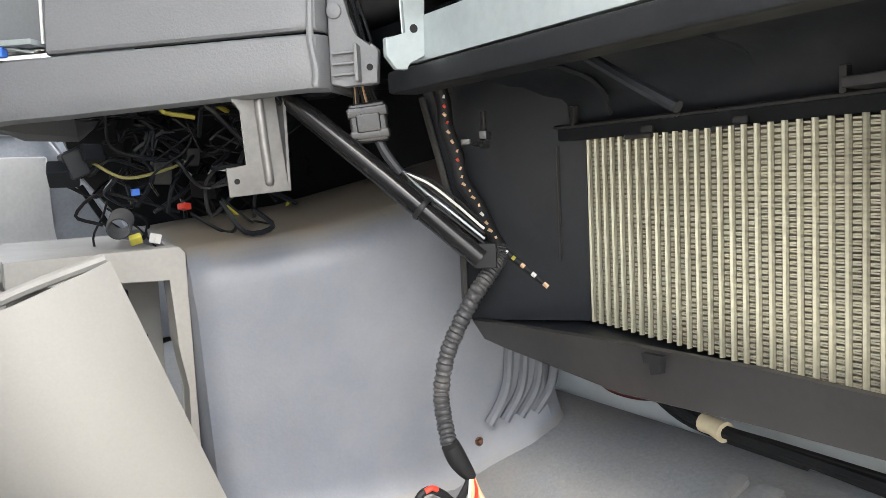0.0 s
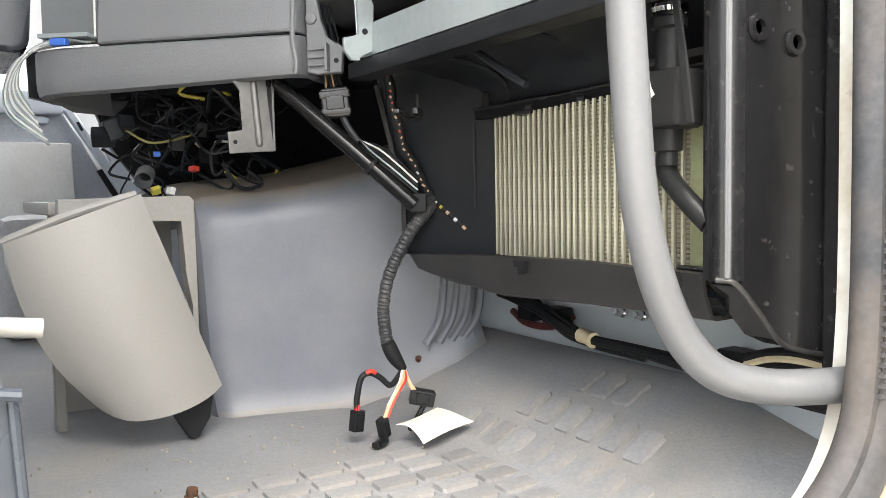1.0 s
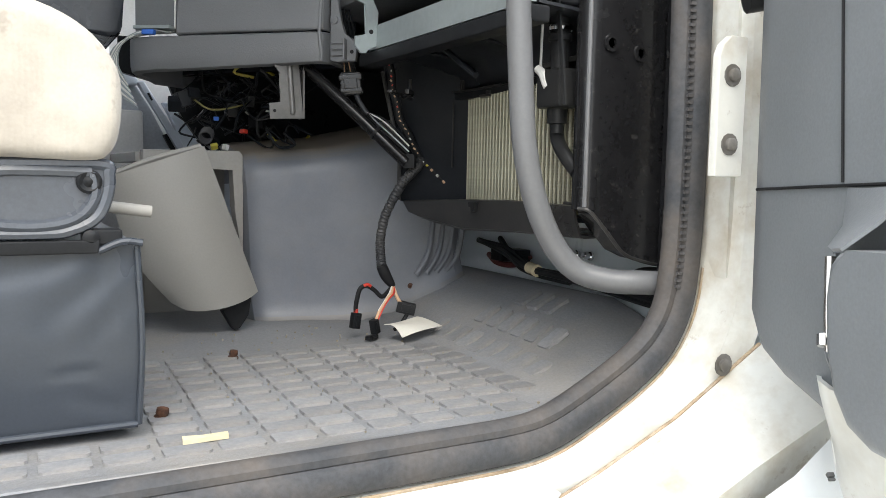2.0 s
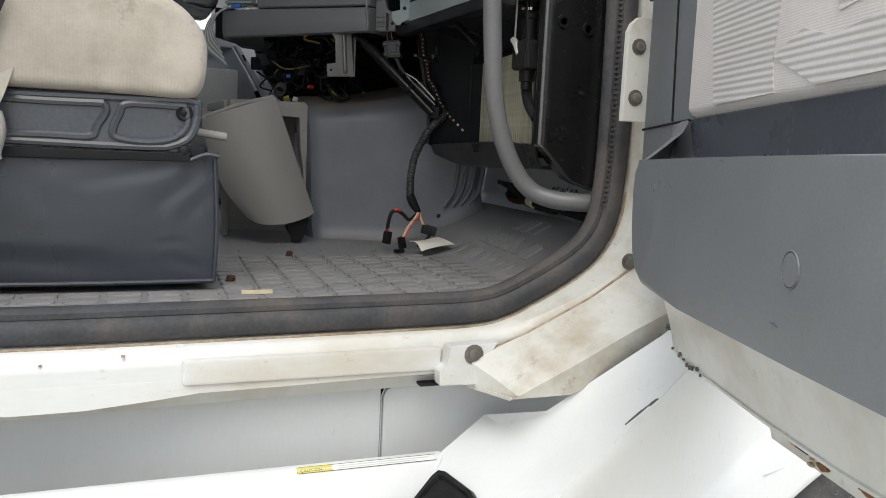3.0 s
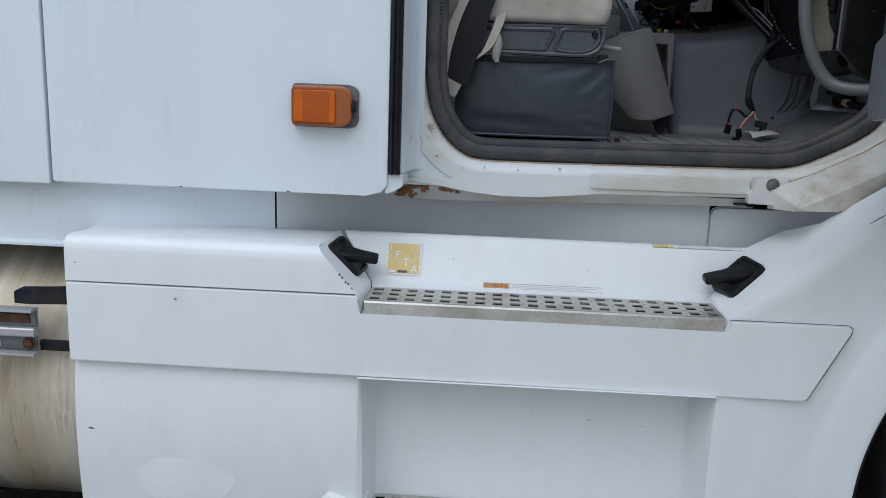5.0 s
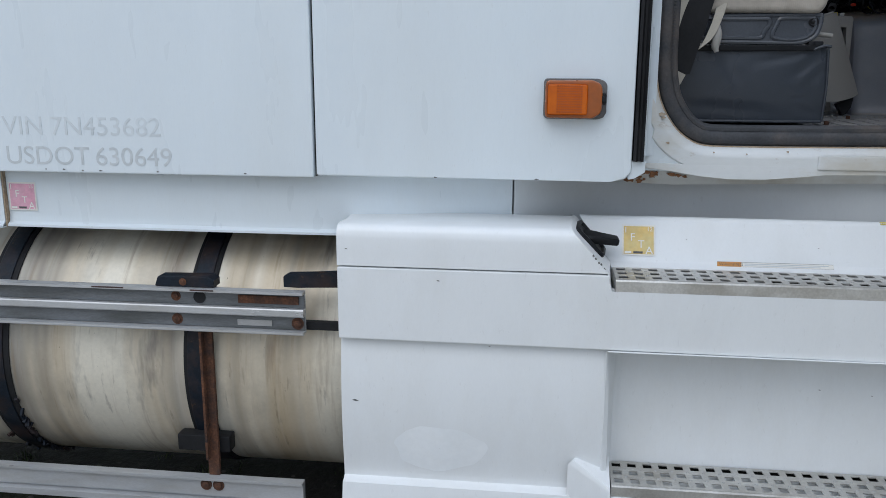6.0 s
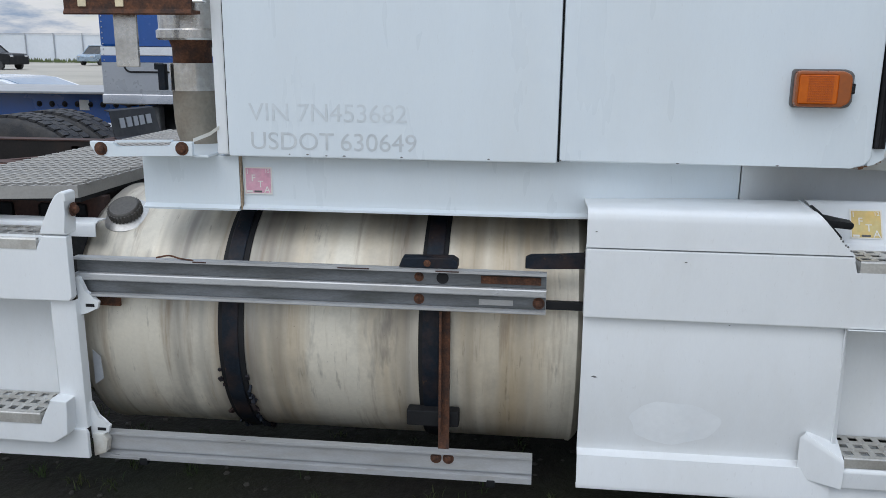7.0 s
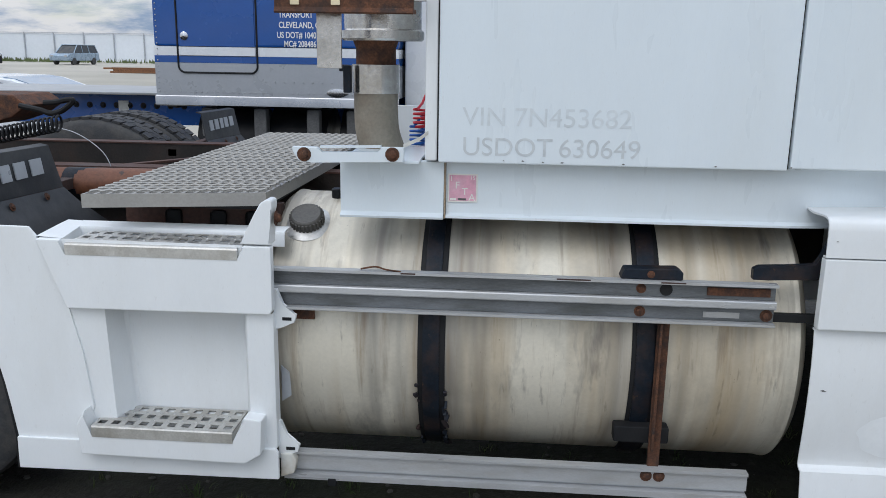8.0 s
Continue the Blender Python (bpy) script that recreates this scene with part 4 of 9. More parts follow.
for x, yy in ((-0.902, 0.05), (-0.85, 0.085), (-0.78, 0.14), (-0.70, 0.19), (-0.55, 0.21), (-0.35, 0.205), (-0.12, 0.175), (0.05, 0.148), (0.1925, 0.142)):
    rows.append([(x, yy + 0.02, 1.20), (x, yy, 1.14), (x, yy, 1.0), (x, yy, 0.86)])
sheet(bm, rows)
solid(bm, 0.004)
part("kick_plate", bm, M["plastic_white"], cab)
bm = B()
prism(bm, [(0.1975, 0.9), (0.1975, 1.111), (0.203, 1.124), (0.216, 1.130), (0.75, 1.133), (0.75, 0.9)], "y", 0.1395, 0.1495, 0.003)
part("panel_groove", tube(B(), [(0.195, 0.144, 0.95), (0.195, 0.144, 1.112), (0.201, 0.144, 1.1265), (0.216, 0.144, 1.1325), (0.30, 0.144, 1.1335)], 0.0016, 6, smooth=False), M["stencil"], cab, "joint round the kick plate")
part("kick_plate", bm, M["plastic_white"], cab)

# stencilled lettering and decals on the body
for word, x, z, key, note in (("VIN", -2.286, 1.250, "stencilfaint", "faint worn stencilled letters"), ("7N453682", -2.148, 1.250, "stencilfaint", "faint worn stencilled figures"), ("USDOT", -2.286, 1.170, "stencil", "worn grey stencilled letters"), ("630649", -2.027, 1.170, "stencil", "worn grey stencilled figures")):
    lettering("stencil_lettering", word, 0.070, M[key], cab, facing_y(x, -0.0705, z), note, 0.0003, 1.0, "LEFT", 1.045)


def decal(x0, x1, z0, z1, y, lean, main, parent, year, label):
    """A square permit sticker: F T A down its diagonal, on a sheet that leans with its panel."""
    def P(u, v, lift):
        return Vector((x0 + (x1 - x0) * u, y + lean * v - lift, z0 + (z1 - z0) * v))
    bm = B()
    sheet(bm, [[P(0, 0, 0.0008), P(1, 0, 0.0008)], [P(0, 1, 0.0008), P(1, 1, 0.0008)]])
    card = part("decal", bm, M["decal_white"], parent, label)
    bm = B()
    sheet(bm, [[P(0.05, 0.05, 0.0013), P(0.95, 0.05, 0.0013)], [P(0.05, 0.95, 0.0013), P(0.95, 0.95, 0.0013)]])
    part("colour_field", bm, main, card)
    slope = math.atan2(lean, z1 - z0)
    w = x1 - x0
    for ch, u, v, s in (("F", 0.24, 0.48, 0.34), ("T", 0.47, 0.26, 0.34), ("A", 0.70, 0.06, 0.34), (year, 0.74, 0.80, 0.18), ("I", 0.08, 0.74, 0.26)):
        o = P(u, v, 0.0020)
        lettering("letter", ch, w * s, M["decal_white"], card, Matrix.Translation(o) @ Matrix.Rotation(radians(90) - slope, 4, "X"), "", 0.0002)
    for u0, u1 in ((0.08, 0.28), (0.34, 0.62)):
        bm = B()
        sheet(bm, [[P(u0, 0.07, 0.0019), P(u1, 0.07, 0.0019)], [P(u0, 0.14, 0.0019), P(u1, 0.14, 0.0019)]])
        part("print_bar", bm, M["decal_white"] if u0 < 0.3 else M["ink"], card)


decal(-2.325, -2.242, 1.031, 1.111, -0.0185, 0.0, M["decal_pink"], cab, "15", "faded pink and white square permit decal")

# ---- front step fairing ----
step = thing("step_fairing", (-0.3, -0.1, 0.24), "white plastic side fairing with two recessed entry steps", "step fairing")
bm = B()
prof = [(0.11, 1.00), (0.062, 1.028), (0.046, 1.041), (0.028, 1.046), (0.01, 1.044), (-0.06, 1.040), (-0.135, 1.0455), (-0.156, 1.044), (-0.168, 1.039), (-0.1755, 1.029), (-0.1785, 1.012), (-0.179, 0.98), (-0.18, 0.9415), (-0.16, 0.940)]
rows = []
for y, z in prof:
    xe = -0.752 + (1.044 - z) * 0.88 if y < -0.14 else -0.752 + (y + 0.14) * 0.05
    rows.append([(-1.34 + (xe + 1.34) * k / 8, y, z) for k in range(9)])
sheet(bm, rows)
solid(bm, 0.005)
part("upper_cover", bm, M["plastic_white"], step)
bm = B()
prism(bm, [(-1.34, 0.9375), (-0.662, 0.9375), (-0.656, 0.93), (-0.655, 0.8935), (0.172, 0.8935), (0.181, 0.9215), (0.432, 0.9215), (0.443, 0.915), (0.441, 0.905), (0.366, 0.748), (0.354, 0.7425), (-1.34, 0.7475)], "y", -0.1815, -0.150, 0.004)
part("middle_panel", bm, M["plastic_white"], step)
bm = tube(B(), [(0.176, -0.1795, 0.9245), (0.434, -0.1775, 0.9245), (0.4455, -0.1775, 0.918), (0.4445, -0.1775, 0.906), (0.366, -0.176, 0.744)], 0.0011, 6, smooth=False)
part("panel_groove", bm, M["scrape"], step, "dark joint line round the panel")
bm = B()
prof = [(-0.145, 0.7435), (-0.158, 0.742), (-0.165, 0.70), (-0.170, 0.64), (-0.172, 0.57), (-0.170, 0.50), (-0.165, 0.43), (-0.159, 0.375), (-0.158, 0.353), (-0.164, 0.347), (-0.181, 0.342), (-0.198, 0.26), (-0.196, 0.248), (-0.17, 0.246)]
LOWER = prof[1:-2]


def skirt_y(z):
    """Depth of the lower panel's face at a height."""
    for (ya, za), (yb, zb) in zip(LOWER, LOWER[1:]):
        if zb <= z <= za:
            return ya + (yb - ya) * (za - z) / (za - zb)
    return LOWER[0][0]


sheet(bm, [[(x, y, z) for x in (-1.338, -1.1, -0.9, -0.75, -0.656)] for y, z in prof])
solid(bm, 0.005)
part("lower_panel", bm, M["plastic_white"], step)
rows = []
for z in (0.742, 0.70, 0.55, 0.43, 0.385):
    k = (0.742 - z) / 0.357
    rows.append([(-0.656, -0.172, z), (-0.648 + 0.006 * k, -0.165, z), (-0.625, -0.075 + 0.01 * k, z), (-0.605, -0.058, z), (0.0, -0.058, z), (0.128, -0.058, z), (0.14, -0.07, z), (0.158, -0.16, z), (0.164, -0.172, z)])
bm = sheet(B(), rows)
solid(bm, 0.004)
part("recess", bm, M["plastic_white"], step)
bm = B()
prism(bm, [(-0.19, 0.744), (-0.058, 0.744), (-0.058, 0.738), (-0.17, 0.738)], "x", -0.655, 0.164)
part("recess_head", bm, M["plastic_white"], step)
# lower tray that carries the lower tread
bm = B()
prism(bm, [(-0.205, 0.300), (-0.208, 0.350), (-0.200, 0.358), (-0.05, 0.364), (-0.05, 0.30)], "x", -0.632, 0.152, 0.004)
part("tray", bm, M["plastic_white"], step)


def tray_cheek(x_out, x_in):
    bm = B()
    o, i = x_out, x_in
    sheet(bm, [[(o, -0.178, 0.315), (i, -0.215, 0.302)], [(o, -0.178, 0.43), (i, -0.218, 0.372)], [(o + (i - o) * 0.12, -0.176, 0.443), (i, -0.21, 0.385)], [(o + (i - o) * 0.5, -0.10, 0.446), (i, -0.10, 0.442)], [(o + (i - o) * 0.5, -0.058, 0.446), (i, -0.058, 0.444)]])
    sheet(bm, [[(i, -0.215, 0.302), (i, -0.058, 0.30)], [(i, -0.218, 0.372), (i, -0.058, 0.35)], [(i, -0.21, 0.385), (i, -0.058, 0.39)], [(i, -0.10, 0.442), (i, -0.058, 0.444)]])
    part("tray_cheek", bm, M["plastic_white"], step)


tray_cheek(-0.742, -0.634)
tray_cheek(0.26, 0.154)
bm = B()
prof = [(-0.15, 0.302), (-0.178, 0.30), (-0.19, 0.26), (-0.188, 0.246), (-0.16, 0.244)]
sheet(bm, [[(x, y, z) for x in (-0.654, 0.0, 0.16)] for y, z in prof])
solid(bm, 0.004)
part("bottom_strip", bm, M["plastic_white"], step)


def tread(name, x0, x1, y0, y1, z, nx, parent, lip=0.032):
    bm = B()
    perforated(bm, x0, x1, y0 + 0.006, y1, z, 0.003, nx, 3, 0.56, 0.50)
    prism(bm, [(y0 + 0.006, z), (y0 + 0.002, z - 0.001), (y0, z - 0.005), (y0, z - lip), (y0 + 0.003, z - lip), (y0 + 0.003, z - 0.005), (y0 + 0.006, z - 0.003)], "x", x0, x1)
    for s in (x0, x1 - 0.003):
        box(bm, s, s + 0.003, y0 + 0.003, y1, z - lip, z - 0.003)
    t = part(name, bm, M["tread"], parent, "perforated stainless step tread", smooth=False)
    # added dark sheet below the holes, standing in for shade under the tread
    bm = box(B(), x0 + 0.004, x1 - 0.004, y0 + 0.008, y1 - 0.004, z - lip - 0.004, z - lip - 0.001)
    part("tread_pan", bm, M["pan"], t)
    px, py = (x1 - x0) / nx, (y1 - y0 - 0.006) / 3
    bm = B()
    for i in range(nx - 1):
        for j in (1, 2):
            lathe(bm, [(0, 0.0045), (0.0012, 0.0035), (0.0014, 0.0)], (x0 + px * (i + 1.0), y0 + 0.006 + py * j, z), (0, 0, 1), 8)
    part("grip_dimple", bm, M["steel"], t)["kind"] = "stuff"
    return t


tread("tread", -0.643, 0.166, -0.1795, -0.050, 0.928, 20, step)
tread("tread", -0.630, 0.150, -0.200, -0.062, 0.390, 19, step, 0.03)
# riser behind the upper tread
bm = B()
prof = [(0.062, 0.98), (0.060, 1.040), (0.055, 1.0455), (0.046, 1.0465), (0.036, 1.0445), (0.028, 1.036), (-0.020, 0.942), (-0.026, 0.934), (-0.052, 0.926)]
rows = []
for y, z in prof:
    k = min(1.0, max(0.0, (z - 0.924) / 0.123)) if y < 0.0595 else 0.95
    rows.append([(-0.642 - 0.085 * k + (0.165 + 0.10 * k + 0.642 + 0.085 * k) * q / 6, y, z) for q in range(7)])
sheet(bm, rows)
solid(bm, 0.004)
part("riser", bm, M["plastic_white"], step)
# cheeks at both ends of the upper step, with the latches in them
bm = B()
outer = [(-0.756, -0.145, 1.044), (-0.746, -0.172, 1.036), (-0.66, -0.1795, 0.942), (-0.652, -0.1785, 0.90)]
inner = [(-0.745, 0.045, 1.047), (-0.735, 0.036, 1.043), (-0.648, -0.045, 0.94), (-0.645, -0.05, 0.90)]
sheet(bm, [[lerp(a, b, k / 4) for k in range(5)] for a, b in zip(outer, inner)])
solid(bm, 0.004)
part("cheek", bm, M["plastic_white"], step)
RIDGE = [(0.168, -0.1795, 0.895), (0.180, -0.1795, 0.926), (0.28, -0.178, 0.998), (0.38, -0.175, 1.080), (0.50, -0.166, 1.168), (0.60, -0.157, 1.246), (0.68, -0.15, 1.31)]
INNER = [(0.163, -0.05, 0.895), (0.168, -0.035, 0.94), (0.265, 0.048, 1.046), (0.362, 0.10, 1.082), (0.405, -0.03, 1.128), (0.55, -0.105, 1.258), (0.64, -0.11, 1.32)]
bm = B()
sheet(bm, [[Vector(a) + Vector((0.014, 0.012, -0.014)), Vector(a) + Vector((0, 0.006, 0))] + [Vector(a).lerp(Vector(b), k) for k in (0.10, 0.3, 0.55, 0.8, 1.0)] for a, b in zip(RIDGE, INNER)])
solid(bm, 0.004)
part("cheek", bm, M["plastic_white"], step)


def latch(corners, tip, wide):
    """A black diamond-shaped latch: raised rim, sunk floor and a paddle from its middle to tip; corners run round it."""
    q = [Vector(p) for p in corners]
    c = sum(q, Vector()) / 4
    n = (q[2] - q[0]).cross(q[3] - q[1]).normalized()
    n = n if n.z > 0 else -n

    def outline(f):
        pts = []
        for i in range(4):
            a, b, d = q[i - 1], q[i], q[(i + 1) % 4]
            p0, p1 = b.lerp(a, 0.16), b.lerp(d, 0.16)
            pts += [p0, (p0 + p1) / 4 + b / 2, p1]
        return [c + (p - c) * f for p in pts]
    bm = B()
    rings = [(1.04, -0.008), (1.03, 0.004), (0.99, 0.0095), (0.88, 0.0095), (0.85, 0.007), (0.82, 0.0022), (0.4, 0.0018)]
    sheet(bm, [[p + n * h for p in outline(f)] for f, h in rings], close=True)
    bm.faces.new([bm.verts.new(p + n * 0.0018) for p in outline(0.4)])
    body = part("latch", bm, M["black"], step, "black recessed diamond latch with paddle handle")
    tip = Vector(tip)
    base = c + n * 0.010
    along = (tip - base).normalized()
    side = n.cross(along).normalized() * wide
    thick = side.cross(along).normalized() * 0.010
    bm = B()
    rows = []
    for k, w, h in ((-0.48, 0.9, 0.7), (-0.42, 1.4, 0.9), (-0.2, 1.65, 1.0), (0.1, 1.5, 1.0), (0.35, 1.15, 1.0), (0.94, 0.95, 0.9), (1.0, 0.8, 0.6)):
        p = base.lerp(tip, k)
        rows.append([p + side * a * w + thick * b * h for a, b in ((-1, -0.5), (-1, 0.5), (-0.85, 1), (0.85, 1), (1, 0.5), (1, -0.5), (0.85, -1), (-0.85, -1))])
    sheet(bm, rows, close=True)
    bm.verts.ensure_lookup_table()
    bm.faces.new(bm.verts[:8])
    bm.faces.new(bm.verts[-8:])
    part("paddle", bm, M["black"], body)


latch([(-0.7425, -0.1165, 1.0355), (-0.7325, 0.004, 1.0375), (-0.664, -0.008, 0.9635), (-0.6725, -0.1025, 0.963)], (-0.630, -0.05, 0.997), 0.017)
latch([(0.2545, 0.016, 1.0305), (0.278, -0.079, 1.0225), (0.198, -0.106, 0.9585), (0.172, -0.015, 0.960)], (0.145, -0.05, 0.985), 0.017)
for cx, cz in ((-0.7, 0.985), (-0.694, 0.978), (-0.686, 0.968), (-0.680, 0.964), (-0.672, 0.953)):
    part("paint_chip", prism(B(), [(cx - 0.003, cz), (cx, cz + 0.004), (cx + 0.003, cz - 0.001), (cx, cz - 0.003)], "y", -0.1797, -0.178), M["scrape"], step, smooth=False)

# fender over the front wheel
WC = (1.13, 0.49)
BOUND = [(0.164, 0.20), (0.164, 0.60), (0.166, 0.80), (0.168, 0.895), (0.180, 0.926), (0.28, 0.998), (0.38, 1.080), (0.50, 1.168), (0.60, 1.246), (0.68, 1.31), (0.80, 1.40)]


def to_bound(a):
    dx, dz = math.cos(a), math.sin(a)
    best = 1.25
    for (x0, z0), (x1, z1) in zip(BOUND, BOUND[1:]):
        ex, ez = x1 - x0, z1 - z0
        den = dx * ez - dz * ex
        if abs(den) < 1e-9:
            continue
        t = ((x0 - WC[0]) * ez - (z0 - WC[1]) * ex) / den
        s = ((x0 - WC[0]) * dz - (z0 - WC[1]) * dx) / den
        if t > 0 and -0.001 <= s <= 1.001:
            best = min(best, t)
    return best


angles = [radians(205 - k * (205 - 117.5) / 60) for k in range(61)]
rows = []
for rr, yy in ((0.634, -0.06), (0.634, -0.165), (0.637, -0.182), (0.644, -0.1875), (0.655, -0.188), (0.69, -0.183), (0.722, -0.177), (0.733, -0.173), (0.741, -0.166), (0.752, -0.162)):
    rows.append([(WC[0] + math.cos(a) * rr, yy, WC[1] + math.sin(a) * rr) for a in angles])
for k in (0.2, 0.45, 0.7, 0.85, 0.94, 1.0):
    row = []
    for a in angles:
        ro = to_bound(a)
        rr = 0.752 + (max(ro, 0.756) - 0.752) * k
        zz = WC[1] + math.sin(a) * rr
        edge = float(np.interp(WC[1] + math.sin(a) * max(ro, 0.756), [p[2] for p in RIDGE], [p[1] for p in RIDGE]))
        row.append((WC[0] + math.cos(a) * rr, -0.162 + (edge + 0.162) * k ** 1.6 + (0.006 if k == 1.0 else 0.0012 if k > 0.9 else 0.0), zz))
    rows.append(row)
bm = sheet(B(), rows)
solid(bm, 0.005)
part("fender", bm, M["plastic_white"], step)
bm = B()
rows = [[(WC[0] + math.cos(a) * rr, yy, WC[1] + math.sin(a) * rr) for a in angles] for rr, yy in ((0.635, -0.166), (0.626, -0.171), (0.618, -0.158), (0.620, -0.03), (0.60, 0.05))]
sheet(bm, rows)
part("arch_edging", bm, M["rubber"], step, "black rubber edging of the wheel arch")
# scrapes on the fender
for cx, cz, w, h, tilt in ((0.615, 0.922, 0.013, 0.020, -0.5), (0.47, 1.165, 0.040, 0.0016, 0.62), (0.495, 1.180, 0.018, 0.0022, 0.55), (0.672, 1.004, 0.010, 0.004, 0.4), (0.70, 1.016, 0.020, 0.0035, 0.2), (0.72, 1.058, 0.05, 0.0012, 0.25), (0.80, 1.085, 0.006, 0.005, 0.2), (0.79, 1.062, 0.005, 0.007, 0.2)):
    bm = B()
    rs = random.Random(int(cx * 1000))
    pts = []
    for q in range(9):
        a = 2 * math.pi * q / 9
        u, v = math.cos(a) * w * rs.uniform(0.25, 0.7), math.sin(a) * h * rs.uniform(0.2, 0.7)
        pts.append((cx + u * math.cos(tilt) - v * math.sin(tilt), cz + u * math.sin(tilt) + v * math.cos(tilt)))
    d = math.hypot(cx - WC[0], cz - WC[1])
    ys_ = float(np.interp(d, (0.655, 0.69, 0.722, 0.741, 0.752, 0.90), (-0.188, -0.183, -0.177, -0.166, -0.162, -0.1775))) + max(0, cz - 1.08) * 0.06 * (d > 0.8)
    prism(bm, pts, "y", ys_ - 0.0012, ys_ + 0.002)
    part("scrape", bm, M["stencil"] if h < 0.0015 else M["scrape"], step, "dark scrape through the paint", smooth=False)

# uneven oval patch, slightly paler than the panel
pts = []
rs = random.Random(31)
for q in range(48):
    a = 2 * math.pi * q / 48
    w = 1.0 + 0.05 * math.sin(3 * a + 1) + 0.03 * math.sin(7 * a) + rs.uniform(-0.015, 0.015)
    pts.append((math.cos(a) * 0.122 * w, math.sin(a) * 0.064 * w))
bm = sheet(B(), [[(-1.078 + x * k, skirt_y(0.447 + z * k) - 0.0008, 0.447 + z * k) for x, z in pts] for k in (0.02, 0.25, 0.5, 0.75, 1.0)], close=True)
part("residue_smear", bm, M["pale_patch"], step, "pale oval patch on the white plastic", smooth=False)
for cx, cz, w in ((-1.30, 0.575, 0.016), (-1.315, 0.985, 0.006), (-1.08, 0.91, 0.008), (-0.62, 0.655, 0.004), (-0.95, 0.735, 0.005), (-0.10, 0.62, 0.006), (0.03, 0.61, 0.004), (-0.45, 0.995, 0.003), (-0.12, 0.982, 0.004)):
    yy = skirt_y(cz) if cz < 0.74 and cx < -0.65 else -0.0585 if cz < 0.74 else -0.182 if cz < 0.94 else -0.1795 if cx < -0.7 else 0.0
    if yy == 0.0:
        yy = -0.020 + (cz - 0.942) * 0.49 - 0.001
    part("paint_chip", prism(B(), [(cx - w * 0.6, cz), (cx - w * 0.1, cz + w * 0.18), (cx + w * 0.5, cz - w * 0.1), (cx, cz - w * 0.2)], "y", yy - 0.0008, yy + 0.003), M["scrape"], step, smooth=False)

# decals on the riser
decal(-0.616, -0.530, 0.953, 1.028, -0.0163, 0.0367, M["decal_gold"], step, "12", "gold and white square permit decal with worn corner")


def strip(x0, x1, z0, z1, y, lean, split, head, word, size):
    def P(x, v, lift):
        return Vector((x, y + lean * v - lift, z0 + (z1 - z0) * v))
    bm = B()
    sheet(bm, [[P(x0, 0, 0.0008), P(x1, 0, 0.0008)], [P(x0, 1, 0.0008), P(x1, 1, 0.0008)]])
    card = part("warning_label", bm, M["decal_white"], step, "narrow white safety label with coloured heading")
    xm = x0 + (x1 - x0) * split
    bm = B()
    sheet(bm, [[P(x0, 0, 0.0012), P(xm, 0, 0.0012)], [P(x0, 1, 0.0012), P(xm, 1, 0.0012)]])
    part("heading", bm, head, card)
    ang = radians(90) - math.atan2(lean, z1 - z0)
    lettering("letters", word, size, M["ink"], card, Matrix.Translation(P(x0 + 0.004, 0.2, 0.0016)) @ Matrix.Rotation(ang, 4, "X"), "", 0.0001, 1.05)
    bm = B()
    for r_, v in ((0, 0.58), (1, 0.24)):
        sheet(bm, [[P(xm + 0.008, v, 0.0014), P(x1 - 0.012 - 0.02 * r_, v, 0.0014)], [P(xm + 0.008, v + 0.15, 0.0014), P(x1 - 0.012 - 0.02 * r_, v + 0.15, 0.0014)]])
    part("print_bar", bm, M["stencil"], card)
    part("border", tube(B(), [P(x0, 0, 0.0010), P(x1, 0, 0.0010), P(x1, 1, 0.0010), P(x0, 1, 0.0010), P(x0, 0, 0.0010)], 0.0004, 4, smooth=False), M["ink"], card)


strip(-0.374, -0.087, 0.9335, 0.9445, -0.0262, 0.0054, 0.21, M["decal_orange"], "WARNING", 0.012)
strip(0.036, 0.252, 1.0418, 1.0470, 0.0325, 0.0100, 0.24, M["decal_yellow"], "CAUTION", 0.007)

# ---- front wheel ----
WX, WY, WZ = 1.13, -0.10, 0.505
bm = lathe(B(), [(-0.03, 0.322), (-0.006, 0.328), (-0.002, 0.340), (-0.010, 0.352), (-0.014, 0.362), (-0.0135, 0.374), (-0.016, 0.378), (-0.018, 0.400), (-0.018, 0.446), (-0.015, 0.452), (-0.013, 0.456), (-0.004, 0.474), (0.012, 0.494), (0.02, 0.503), (0.030, 0.508), (0.05, 0.511), (0.26, 0.511), (0.29, 0.49), (0.30, 0.42), (0.29, 0.35), (0.27, 0.32)], (WX, WY, WZ), (0, 1, 0), 96)
wheel = part("front_wheel", bm, M["tyre"], cab, "dusty black truck tyre on a pale steel rim")
rs = random.Random(77)
bm = B()
for _ in range(900):
    a, q = radians(rs.uniform(100, 205)), rs.random()
    r = 0.474 + 0.030 * q
    y = WY - 0.004 + 0.024 * q
    s = rs.uniform(0.0012, 0.0034) * (1.25 if noise.noise((a * 14, q * 3, 0.3)) > 0 else 0.55)
    c = Vector((WX + math.cos(a) * r, y, WZ + math.sin(a) * r))
    p = [bm.verts.new(c + Vector((rs.uniform(-s, s), rs.uniform(-s, 0.2 * s), rs.uniform(-s, s)))) for _ in range(4)]
    for f in ((0, 1, 2), (0, 2, 3), (0, 3, 1), (1, 3, 2)):
        bm.faces.new([p[i] for i in f])
part("dried_mud", bm, mat("dried_mud_crumbs", (0.26, 0.225, 0.175), 0.95, 0, 0.3, 60, 160, 0.2, 0.001), wheel, "grey-brown mud caked on the tyre shoulder", smooth=False)["kind"] = "stuff"
